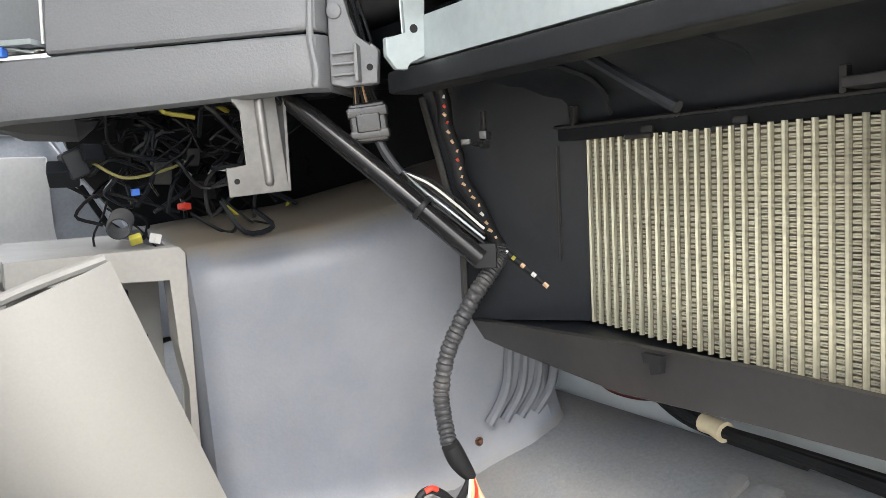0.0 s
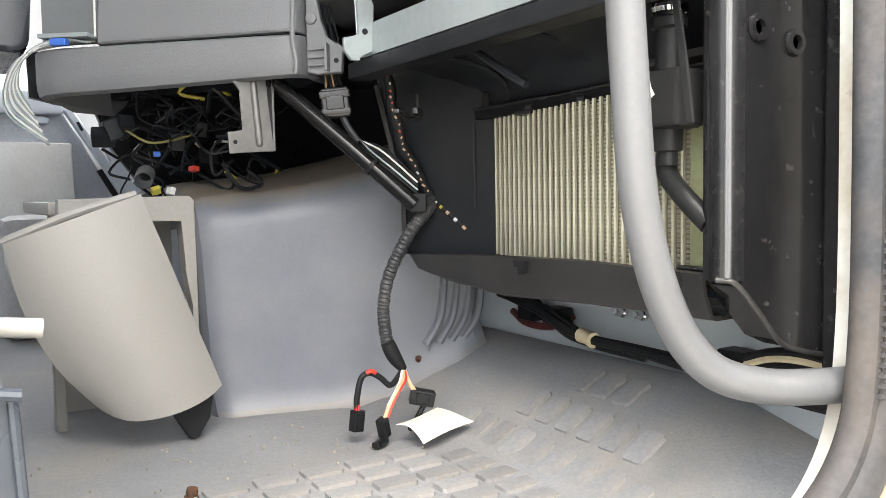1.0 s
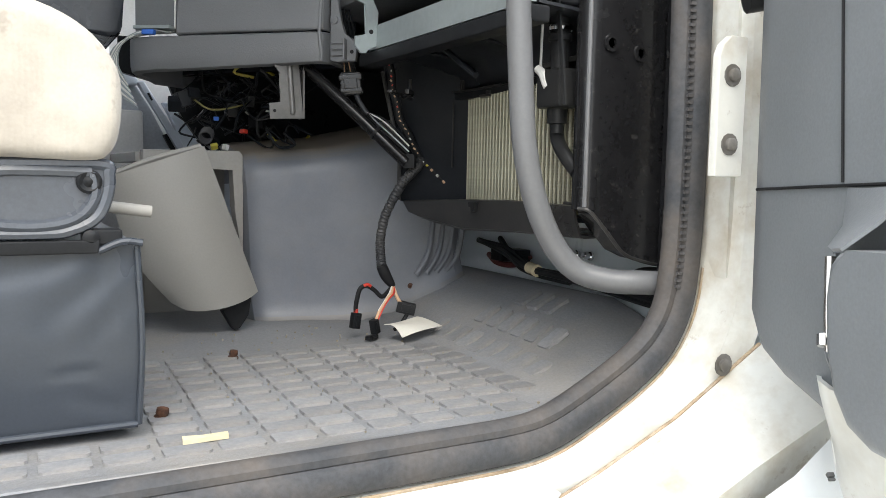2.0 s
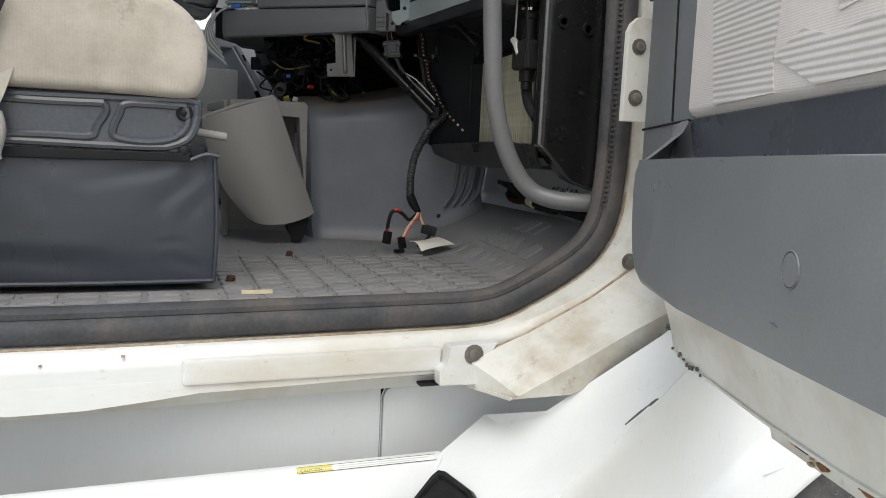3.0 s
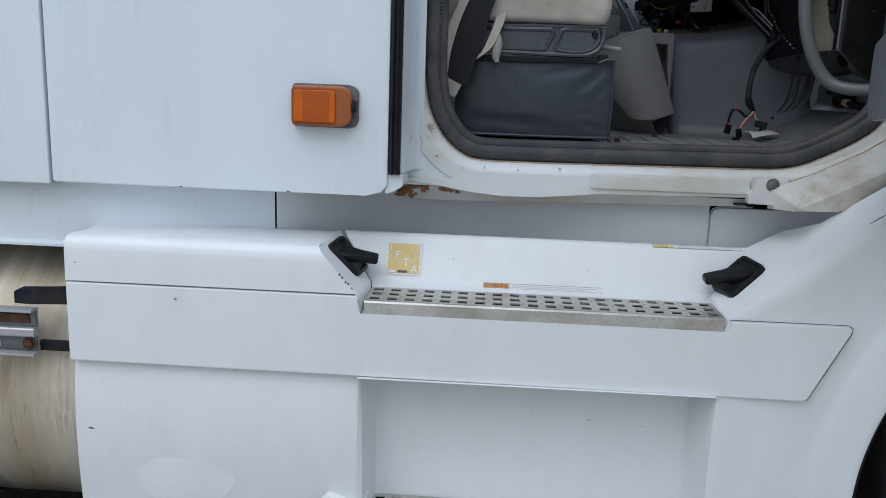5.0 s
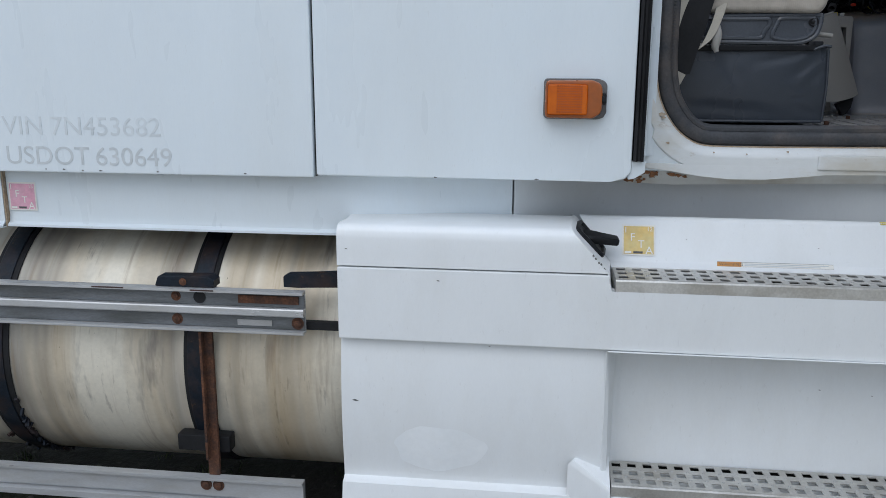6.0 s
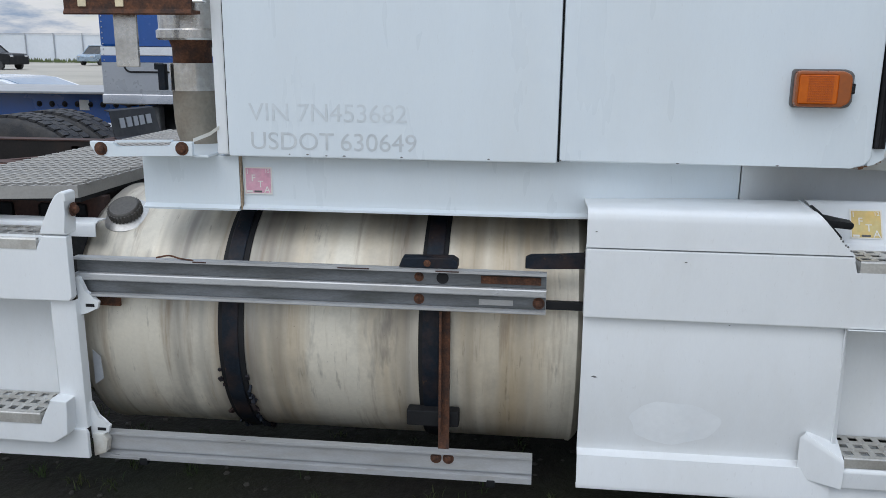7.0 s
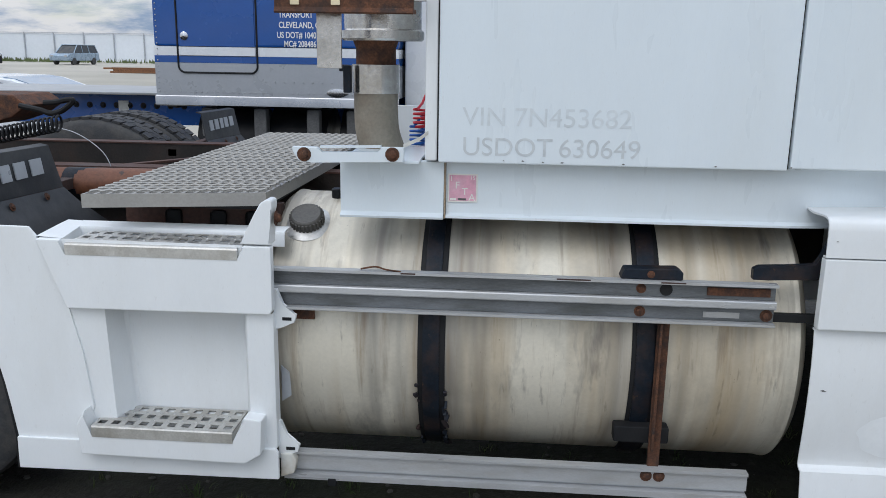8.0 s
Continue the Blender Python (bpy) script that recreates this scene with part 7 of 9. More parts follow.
prism(bm, [(0.468, 1.528), (0.490, 1.5275), (0.488, 1.520), (0.482, 1.520), (0.480, 1.511), (0.472, 1.513)], "x", 0.4815, 0.4895)
part("tray_clip", bm, M["rubber"], heat)
# housing walls left of and above the core
bm = B()
sheet(bm, [[(0.487, 0.762, 1.52), (0.530, 0.711, 1.52), (0.575, 0.657, 1.52)], [(0.487, 0.762, 1.605), (0.530, 0.711, 1.605), (0.575, 0.657, 1.605)], [(0.462, 0.791, 1.765), (0.51, 0.735, 1.765), (0.575, 0.657, 1.765)], [(0.455, 0.80, 1.85), (0.51, 0.735, 1.85), (0.575, 0.657, 1.85)]])
solid(bm, 0.004, (-0.7, -0.7, 0))
part("housing_cheek", bm, M["deepblack"], heat)
bm = tube(B(), [(0.457, 0.787, 1.765), (0.482, 0.757, 1.605), (0.482, 0.757, 1.522)], 0.004, 6, smooth=False)
part("cheek_edge", bm, M["trayplastic"], heat)
bm = B()
box(bm, 0.60, 0.90, 0.72, 0.76, 1.50, 1.86)
box(bm, 0.595, 0.63, 0.655, 0.74, 1.52, 1.86, 0.004)
part("housing_wall", bm, M["deepblack"], heat)
bm = B()
box(bm, 0.62, 0.63, 0.735, 0.745, 1.52, 1.80)
part("housing_edge", bm, M["gloss"], heat)
bm = B()
box(bm, 0.86, 0.90, 0.10, 0.76, 1.25, 1.95)
box(bm, 0.47, 0.86, 0.74, 1.9, 1.835, 1.86)
part("housing_back", bm, M["deepblack"], heat)
bm = B()
prism(bm, [(0.556, 0.690), (0.560, 0.62), (0.553, 0.45), (0.512, 0.195), (0.62, 0.195), (0.62, 0.690)], "z", 1.7095, 1.724, 0.002)
ledge = part("upper_ledge", bm, M["black"], heat)
edge_x = lambda y: float(np.interp(y, (0.195, 0.45, 0.62, 0.69), (0.512, 0.553, 0.560, 0.556)))
for y in (0.555, 0.45, 0.27):
    xe = edge_x(y)
    part("ledge_clip", box(B(), xe - 0.012, xe + 0.006, y - 0.018, y + 0.016, 1.7055, 1.7105, 0.0015), M["trayplastic"], ledge)
    part("ledge_clip", box(B(), xe - 0.012, xe - 0.009, y - 0.020, y - 0.006, 1.7105, 1.7165, 0.001), M["trayplastic"], ledge)
for y in (0.655, 0.345, 0.305):
    xe = edge_x(y)
    part("ledge_pin", box(B(), xe - 0.003, xe + 0.004, y - 0.003, y + 0.003, 1.7245, 1.744, 0.001), M["trayplastic"], ledge)
part("ledge_end", prism(B(), [(0.485, 0.20), (0.500, 0.325), (0.535, 0.330), (0.53, 0.20)], "z", 1.7255, 1.733, 0.0015), M["trayplastic"], ledge)
part("ledge_rail", tube(B(), [(edge_x(y) - 0.001, y, 1.724) for y in (0.69, 0.62, 0.54, 0.45, 0.32, 0.20)], 0.0022, 6, smooth=False), M["trayplastic"], ledge)
# clip rail on the cheek and the moulded air box above the core
bm = B()
box(bm, 0.468, 0.476, 0.655, 0.690, 1.713, 1.722, 0.0015, Matrix.Translation((0.472, 0.687, 1.7)) @ Matrix.Rotation(radians(-42), 4, "Z") @ Matrix.Translation((-0.472, -0.687, -1.7)))
box(bm, 0.466, 0.474, 0.560, 0.690, 1.706, 1.711, 0.0012, Matrix.Translation((0.472, 0.687, 1.7)) @ Matrix.Rotation(radians(-42), 4, "Z") @ Matrix.Translation((-0.472, -0.687, -1.7)))
box(bm, 0.466, 0.470, 0.683, 0.690, 1.706, 1.742, 0.001)
part("clip_rail", bm, M["trayplastic"], heat)
bm = B()
rows = []
for y, dx, dz in ((0.715, 0.0, 0.0), (0.64, 0.0, 0.002), (0.55, 0.006, 0.0), (0.47, -0.01, 0.004), (0.40, -0.012, 0.0), (0.30, -0.02, 0.003), (0.19, -0.03, 0.0)):
    rows.append([(0.572 + dx, y, 1.722), (0.564 + dx, y, 1.735), (0.556 + dx + 0.01 * math.sin(y * 31), y, 1.752 + dz), (0.534 + dx, y, 1.768 + dz), (0.50 + dx * 0.5, y, 1.777 + dz + 0.004 * math.sin(y * 43)), (0.45, y, 1.784), (0.405, y, 1.787)])
sheet(bm, rows)
solid(bm, 0.004, (-1, 0, -1))
part("air_box", bm, M["housing"], heat, "dusty black moulded air box")
for y in (0.61, 0.43, 0.26):
    part("air_box_rib", tube(B(), [(0.566, y, 1.732), (0.556, y - 0.004, 1.750), (0.532, y - 0.006, 1.766), (0.50, y - 0.004, 1.775), (0.44, y, 1.783)], 0.0035, 6), M["housing"], heat)
bm = B()
for y in (0.524, 0.517, 0.510):
    box(bm, 0.436, 0.444, y - 0.002, y + 0.002, 1.770, 1.789, 0.0008)
part("hook", bm, M["trayplastic"], heat)
part("air_flap_arm", tube(B(), [(0.44, 0.517, 1.7785), (0.44, 0.485, 1.7615), (0.442, 0.45, 1.742), (0.446, 0.412, 1.7215)], 0.0048, 8, smooth=False), M["housing"], heat)
part("cheek_seam", tube(B(), [(0.553, 0.677, 1.585), (0.553, 0.677, 1.705)], 0.0016, 6, smooth=False), M["trayplastic"], heat)
# glossy end panel by the hinge post
bm = B()
prism(bm, [(0.483, 1.95), (0.483, 1.524), (0.500, 1.505), (0.530, 1.475), (0.557, 1.464), (0.60, 1.455), (0.80, 1.45), (0.80, 1.95)], "y", 0.1645, 0.200, 0.001)
part("end_panel", bm, M["gloss"], heat, "glossy black end panel with small scratches")
part("panel_return", box(B(), 0.590, 0.625, 0.122, 0.1640, 1.44, 1.95, 0.004), M["gloss"], heat)
roll = [radians(a) for a in (150, 165, 180, 195, 210, 225, 240, 255, 270)]
bm = sheet(B(), [[(0.484 + 0.0195 * math.cos(a), 0.183 + 0.0195 * math.sin(a), z) for a in roll] for z in (1.95, 1.75, 1.56, 1.530)])
part("panel_edge", solid(bm, 0.003, (-1, -1, 0)), M["gloss"], heat, "rounded glossy edge of the panel")
# lighter grey tube painted in as the highlight down the rounded edge
part("panel_bead", tube(B(), [(0.4702, 0.1692, 1.95), (0.4702, 0.1692, 1.56), (0.4702, 0.1695, 1.533)], 0.0030, 8, smooth=False), M["bar"], heat)
part("bottom_lip", tube(B(), [(0.466, 0.178, 1.531), (0.476, 0.166, 1.528), (0.500, 0.163, 1.504), (0.530, 0.163, 1.474), (0.557, 0.163, 1.463), (0.60, 0.163, 1.454), (0.66, 0.163, 1.449)], 0.0026, 8), M["trayplastic"], heat)
for px, pz in ((0.4995, 1.742), (0.548, 1.733)):
    bm = lathe(B(), [(0.0, 0.012), (0.003, 0.011), (0.003, 0.0065), (-0.001, 0.006), (-0.001, 0)], (px, 0.1635, pz), (0, -1, 0), 20)
    part("boss", bm, M["gloss"], heat)
# actuator with elbow and link rod
act = thing("blend_actuator", (0.47, 0.20, 1.60), "black heater actuator and elbow fitting with white clip", "actuator")
bm = B()
lathe(bm, [(0, 0.0), (0, 0.0125), (0.05, 0.0125), (0.052, 0.016), (0.06, 0.016), (0.062, 0.0125), (0.14, 0.0125), (0.142, 0)], (0.472, 0.236, 1.70), (0, 0, 1), 20)
part("stem", bm, M["black"], act)
bm = box(B(), 0.452, 0.490, 0.208, 0.262, 1.662, 1.714, 0.006)
part("body", bm, M["black"], act)
bm = lathe(B(), [(0, 0.0), (0, 0.0095), (0.012, 0.0095), (0.013, 0.0135), (0.038, 0.0145), (0.04, 0)], (0.474, 0.240, 1.630), (0, 0, 1), 18)
part("collar", bm, M["black"], act)
bm = B()
tube(bm, [(0.477, 0.243, 1.645), (0.478, 0.245, 1.630), (0.477, 0.239, 1.617), (0.472, 0.217, 1.600), (0.474, 0.192, 1.578)], 0.0098, 12)
part("elbow", bm, M["black"], act)
bm = lathe(B(), [(0, 0.0160), (0.004, 0.0172), (0.007, 0.0160)], (0.472, 0.236, 1.765), (0, 0, 1), 24)
part("hose_clamp", bm, M["chrome"], act, "bright wire hose clamp")
bm = B()
tube(bm, [(0.45, 0.245, 1.80), (0.452, 0.25, 1.74), (0.453, 0.252, 1.712)], 0.002, 6)
part("link_rod", bm, M["steel"], act)
bm = B()
tube(bm, [(0.452, 0.257, 1.716), (0.453, 0.247, 1.708), (0.455, 0.243, 1.698), (0.456, 0.238, 1.69)], 0.006, 8)
part("link_clip", bm, M["wire_white"], act, "white plastic link clip")
bm = B()
tube(bm, [(0.455, 0.24, 1.82), (0.46, 0.22, 1.80), (0.48, 0.18, 1.795), (0.51, 0.16, 1.81), (0.52, 0.16, 1.84)], 0.004, 8)
part("cable_loop", bm, M["black"], act)
part("lever_bar", prism(B(), [(0.216, 1.80), (0.210, 1.80), (0.196, 1.72), (0.188, 1.664), (0.194, 1.664), (0.203, 1.72)], "x", 0.4485, 0.4515), M["black"], act, "flat black linkage bar")

# white metal and cable bundle under the tray
bm = B()
ty_ = [1.05, 0.85, 0.7, 0.55, 0.4, 0.3, 0.2, 0.10]
sheet(bm, [[(0.700, y, floor_z(0.70, y) - 0.03) for y in ty_], [(0.724, y, floor_z(0.70, y) - 0.014) for y in ty_], [(0.750, y, floor_z(0.70, y) + 0.004) for y in ty_], [(0.768, y, floor_z(0.70, y) + 0.03) for y in ty_], [(0.775, y, 1.46) for y in ty_], [(0.80, y, 1.55) for y in ty_]])
solid(bm, 0.004, (-1, 0, 0))
tagged(part("toe_board", bm, M["paint"]), "white painted sheet metal toe board under the heater", "body panel")
bundle = thing("cable_bundle", (0.63, 0.5, 1.40), "black taped cable bundle along the toe board", "cable")
for q, (oy, oz, rad) in enumerate(((0.0, 0.0, 0.0062), (0.004, 0.005, 0.0048), (-0.003, -0.005, 0.0044), (0.006, -0.002, 0.0042))):
    bm = B()
    tube(bm, [(0.735, 0.88, 1.43), (0.71 + oy, 0.74, 1.422 + oz), (0.69 + oy, 0.65, 1.408 + oz), (0.68 + oy * 0.4, 0.587, 1.399 + oz * 0.5), (0.680 + oy * 0.4, 0.50, 1.397 + oz * 0.6), (0.678 + oy, 0.38, 1.393 + oz), (0.672 + oy, 0.25, 1.388 + oz * 1.5), (0.67, 0.13, 1.38)], rad, 8)
    part("sleeve", bm, M["rubber" if q % 2 else "black"], bundle)
bm = B()
tube(bm, [(0.6835, 0.604, 1.401), (0.682, 0.59, 1.4), (0.679, 0.572, 1.398)], 0.0115, 12, smooth=False, rfun=lambda t: 0.0112 + 0.0012 * math.sin(t * 9))
part("tape_wrap", bm, M["mask"], bundle, "cream masking tape wrap")
bm = B()
tube(bm, [(0.74, 0.80, 1.44), (0.705, 0.68, 1.40), (0.69, 0.60, 1.39), (0.685, 0.48, 1.388)], 0.006, 8)
part("side_cable", bm, M["black"], bundle)
for y in (0.50, 0.46, 0.42):
    bm = lathe(B(), [(0, 0.008), (0.006, 0.008), (0.008, 0.006), (0.016, 0.006), (0.02, 0.004), (0.02, 0)], (0.755, y + 0.09, 1.428), (-1, 0, 0.2), 12)
    part("stud", bm, M["chrome"], bundle, "bright threaded stud")

for k in range(3):
    part("tail_loop", tube(B(), [(0.66, 0.30, 1.405 + 0.008 * k), (0.652, 0.26, 1.420 + 0.007 * k), (0.65, 0.22, 1.424 + 0.007 * k), (0.655, 0.18, 1.418 + 0.006 * k), (0.665, 0.14, 1.40 + 0.004 * k)], 0.005, 8), M["mask" if k == 1 else "rubber"], bundle)
for y0, z0, x0 in ((0.80, 1.405, 0.745), (0.72, 1.41, 0.735), (0.36, 1.40, 0.72)):
    part("plug", box(B(), x0 - 0.016, x0 + 0.016, y0 - 0.02, y0 + 0.02, z0 - 0.012, z0 + 0.014, 0.003), M["black"], bundle)
bm = tube(B(), [(0.75, 0.86, 1.40), (0.735, 0.80, 1.388), (0.74, 0.74, 1.39), (0.75, 0.70, 1.41)], 0.006, 8)
part("red_sleeve", bm, mat("dull_red_sleeve", (0.10, 0.022, 0.02), 0.6), bundle, "dull red cable sleeve")

# grab bar
bm = B()
tube(bm, [(0.372, 0.198, 1.98), (0.378, 0.196, 1.80), (0.384, 0.195, 1.70), (0.393, 0.195, 1.61), (0.412, 0.195, 1.54), (0.440, 0.193, 1.485), (0.470, 0.182, 1.451), (0.505, 0.160, 1.438), (0.545, 0.138, 1.436), (0.60, 0.128, 1.434)], 0.0158, 18, 8)
tagged(part("grab_bar", bm, M["bar"]), "bent grey plastic-coated grab bar beside the doorway", "grab bar")

# harness hanging to the floor
har = thing("wiring_harness", (0.45, 0.68, 1.27), "black corrugated wiring harness hanging to the floor with loose plugs", "wiring harness")
bm = B()
hp = [(0.440, 0.735, 1.790), (0.4526, 0.735, 1.756), (0.4546, 0.735, 1.730), (0.4655, 0.735, 1.7006), (0.470, 0.735, 1.674), (0.4857, 0.735, 1.652), (0.500, 0.734, 1.6236), (0.514, 0.731, 1.600)]
tube(bm, hp, 0.0078, 10)
part("taped_run", bm, M["rubber"], har)
rs = random.Random(4)
pth = smooth_path(hp, 6)
for k in range(3, len(pth) - 2, 2):
    bm = B()
    d = Vector((-0.45, -0.85, 0.2)).normalized()
    a, b = pth[k] + d * 0.0072, pth[k + 1] + d * 0.0072
    tube(bm, [a.lerp(b, 0.1) + Vector((rs.uniform(-.003, .003), 0, 0)), a.lerp(b, 0.75)], 0.0017, 6, smooth=False)
    part("exposed_wire", bm, M[rs.choice(("wire_red", "wire_tan", "wire_tan", "wire_white"))], har)
bm = B()
cp = [(0.514, 0.731, 1.602), (0.508, 0.727, 1.588), (0.490, 0.72, 1.574), (0.4705, 0.720, 1.553), (0.4554, 0.731, 1.520), (0.4446, 0.740, 1.488), (0.4405, 0.748, 1.449), (0.4364, 0.738, 1.4215), (0.4315, 0.720, 1.396)]
tube(bm, cp, 0.009, 12, 16, rfun=lambda t: 0.0094 if int(t * 96) % 2 else 0.0080)
part("conduit", bm, M["hose"], har, "grey-black corrugated conduit")
bm = B()
tube(bm, [(0.428, 0.714, 1.402), (0.438, 0.714, 1.381), (0.4515, 0.713, 1.3615)], 0.010, 10, rfun=lambda t: 0.0098 + 0.0016 * math.sin(t * 3.1) - 0.004 * t * t)
part("tape_end", bm, M["rubber"], har)
for pts, key, r in (([(0.4515, 0.713, 1.363), (0.438, 0.706, 1.352), (0.423, 0.70, 1.3455), (0.408, 0.70, 1.3585), (0.3934, 0.70, 1.3665), (0.380, 0.70, 1.3610), (0.373, 0.70, 1.335), (0.3723, 0.70, 1.318)], "rubber", 0.0042),
                    ([(0.400, 0.6975, 1.366), (0.3934, 0.6965, 1.3695), (0.386, 0.697, 1.3675)], "wire_red", 0.0030),
                    ([(0.373, 0.70, 1.326), (0.3723, 0.70, 1.316)], "wire_red", 0.0044),
                    ([(0.4515, 0.713, 1.363), (0.440, 0.695, 1.351), (0.4255, 0.682, 1.3428), (0.4121, 0.68, 1.3254), (0.4035, 0.68, 1.306)], "wire_tan", 0.0030),
                    ([(0.453, 0.713, 1.363), (0.446, 0.695, 1.352), (0.4285, 0.680, 1.3425), (0.416, 0.678, 1.325), (0.4065, 0.678, 1.305)], "wire_red", 0.0016),
                    ([(0.449, 0.711, 1.363), (0.436, 0.694, 1.352), (0.4215, 0.681, 1.341), (0.4085, 0.680, 1.323)], "wire_white", 0.0016),
                    ([(0.4515, 0.713, 1.363), (0.4545, 0.704, 1.346), (0.4600, 0.70, 1.334), (0.466, 0.70, 1.328)], "wire_tan", 0.0034),
                    ([(0.4525, 0.711, 1.362), (0.456, 0.703, 1.344), (0.4625, 0.70, 1.332)], "wire_white", 0.0014)):
    part("lead", tube(B(), pts, r, 8), M[key], har)
for c, s, rz, rx in (((0.3720, 0.70, 1.304), (0.0085, 0.007, 0.0145), 10, 8), ((0.4015, 0.680, 1.2945), (0.0070, 0.007, 0.0135), 25, -14), ((0.3925, 0.672, 1.277), (0.015, 0.0055, 0.004), 35, 0), ((0.4735, 0.70, 1.3215), (0.0175, 0.011, 0.0105), -25, 12)):
    m = Matrix.Translation(c) @ Matrix.Rotation(radians(rz), 4, "Z") @ Matrix.Rotation(radians(rx), 4, "Y")
    plug_part = part("plug", box(B(), -s[0], s[0], -s[1], s[1], -s[2], s[2], 0.002, m), M["black"], har)
    part("plug_latch", box(B(), -s[0] * 0.5, s[0] * 0.5, -s[1] - 0.0022, -s[1] + 0.001, -s[2] * 0.6, s[2] * 0.7, 0.0008, m), M["black"], plug_part)
part("tail_lead", tube(B(), [(0.478, 0.70, 1.312), (0.468, 0.70, 1.298), (0.455, 0.69, 1.290), (0.44, 0.675, 1.288)], 0.004, 8), M["black"], har)
bm = B()
wp = [(0.516, 0.728, 1.596), (0.527, 0.716, 1.582), (0.543, 0.70, 1.562), (0.562, 0.682, 1.538), (0.575, 0.670, 1.524)]
tube(bm, wp, 0.004, 8)
part("side_lead", bm, M["rubber"], har)
for k, key in enumerate(("wire_white", "wire_yellow", "wire_tan", "wire_white", "wire_tan")):
    p = smooth_path(wp, 6)[k * 3 + 1]
    q = smooth_path(wp, 6)[k * 3 + 2]
    part("exposed_wire", tube(B(), [p + Vector((-0.003, -0.002, 0.002)), q + Vector((-0.003, -0.002, 0.002))], 0.0026, 6, smooth=False), M[key], har)

# connector block with wires
plug = thing("connector_block", (0.39, 0.80, 1.70), "taped black connector block hanging on grey wires", "connector")
bm = B()
m = Matrix.Translation((0.404, 0.813, 1.742)) @ Matrix.Rotation(radians(-28), 4, "Z") @ Matrix.Rotation(radians(-5), 4, "Y")
box(bm, -0.0205, 0.0205, -0.014, 0.014, -0.023, 0.020, 0.004, m)
box(bm, -0.0225, 0.0225, -0.0155, 0.0155, 0.004, 0.016, 0.003, m)
box(bm, -0.0218, 0.0218, -0.0148, 0.0148, -0.020, -0.009, 0.003, m)
box(bm, -0.013, 0.013, -0.0165, -0.010, -0.012, 0.008, 0.002, m)
part("block", bm, mat("taped_grey_black", (0.012, 0.012, 0.014), 0.3), plug)
for k in range(11):
    a = rs.uniform(-0.02, 0.02)
    bm = tube(B(), [(0.402 + a * 0.8, 0.812, 1.758), (0.395 + a * 0.6, 0.81, 1.785), (0.388 + a * 1.2, 0.81, 1.82), (0.38 + a, 0.82, 1.88)], 0.0018, 5)
    part("wire", bm, M[rs.choice(("black", "black", "black", "wire_tan"))], plug)
bm = tube(B(), [(0.411, 0.806, 1.722), (0.417, 0.80, 1.705), (0.428, 0.79, 1.684)], 0.0052, 8)
part("sleeve", bm, M["hose"], plug)
for k in range(5):
    o = (k - 2) * 0.0035
    bm = tube(B(), [(0.427, 0.785, 1.686), (0.440 + o, 0.756, 1.668 + o), (0.455 + o, 0.734, 1.648 + o), (0.478, 0.708, 1.618 + o * 1.5)], 0.0015, 6)
    part("wire", bm, M["wire_white" if k == 3 else "galv" if k == 1 else "black"], plug)
bm = tube(B(), [(0.447, 0.768, 1.656), (0.440, 0.752, 1.645), (0.432, 0.748, 1.634)], 0.0035, 8)
part("zip_tie", bm, M["black"], plug)

# tangle of wiring behind the dash opening
tang = thing("loose_wiring", (0.15, 1.1, 1.65), "dark tangle of loose wires and plugs behind the dashboard", "wiring")
rs = random.Random(21)
for k in range(80):
    p = Vector((rs.uniform(0.185, 0.36), rs.uniform(0.98, 1.25), rs.uniform(1.645, 1.77)))
    pts = [p]
    for _ in range(3):
        pts.append(pts[-1] + Vector((rs.uniform(-0.05, 0.05), rs.uniform(-0.04, 0.04), rs.uniform(-0.04, 0.04))))
    bm = tube(B(), pts, rs.uniform(0.0012, 0.0034), 5, 4)
    part("wire", bm, M[("wire_yellow", "wire_red", "wire_white", "wire_tan")[k // 13 % 4]] if k % 26 == 5 else M[rs.choice(("deepblack", "rubber", "deepblack", "deepblack"))], tang)
for c, s, key in (((0.124, 1.05, 1.702), 0.014, "deepblack"), ((0.136, 1.05, 1.713), 0.016, "deepblack"), ((0.148, 1.05, 1.722), 0.015, "deepblack"), ((0.202, 1.05, 1.677), 0.004, "wire_blue"), ((0.269, 1.09, 1.655), 0.006, "wire_red"), ((0.221, 1.05, 1.619), 0.006, "wire_white"), ((0.198, 1.05, 1.620), 0.006, "wire_yellow"), ((0.245, 1.1, 1.70), 0.012, "hose"), ((0.30, 1.1, 1.68), 0.014, "black"), ((0.28, 1.08, 1.72), 0.012, "black")):
    m = Matrix.Translation(c) @ Euler((rs.uniform(0, 2), rs.uniform(0, 2), rs.uniform(0, 2))).to_matrix().to_4x4()
    part("plug", box(B(), -s, s, -s * 0.7, s * 0.7, -s * 1.2, s * 1.2, s * 0.2, m), M[key], tang)
for k in range(7):
    a = k * 0.0016
    part("coil", tube(B(), [(0.176 + 0.013 * math.cos(q) + a * 0.6, 1.03 + a, 1.636 + 0.012 * math.sin(q) + a) for q in (2 * math.pi * s / 12 for s in range(13))], 0.0018, 5, 2), M["hose"], tang, "small coil of grey wire")
part("lead", tube(B(), [(0.155, 1.05, 1.715), (0.19, 1.05, 1.695), (0.23, 1.05, 1.70), (0.27, 1.06, 1.712)], 0.002, 6), mat("olive_lead", (0.22, 0.20, 0.07), 0.5), tang)
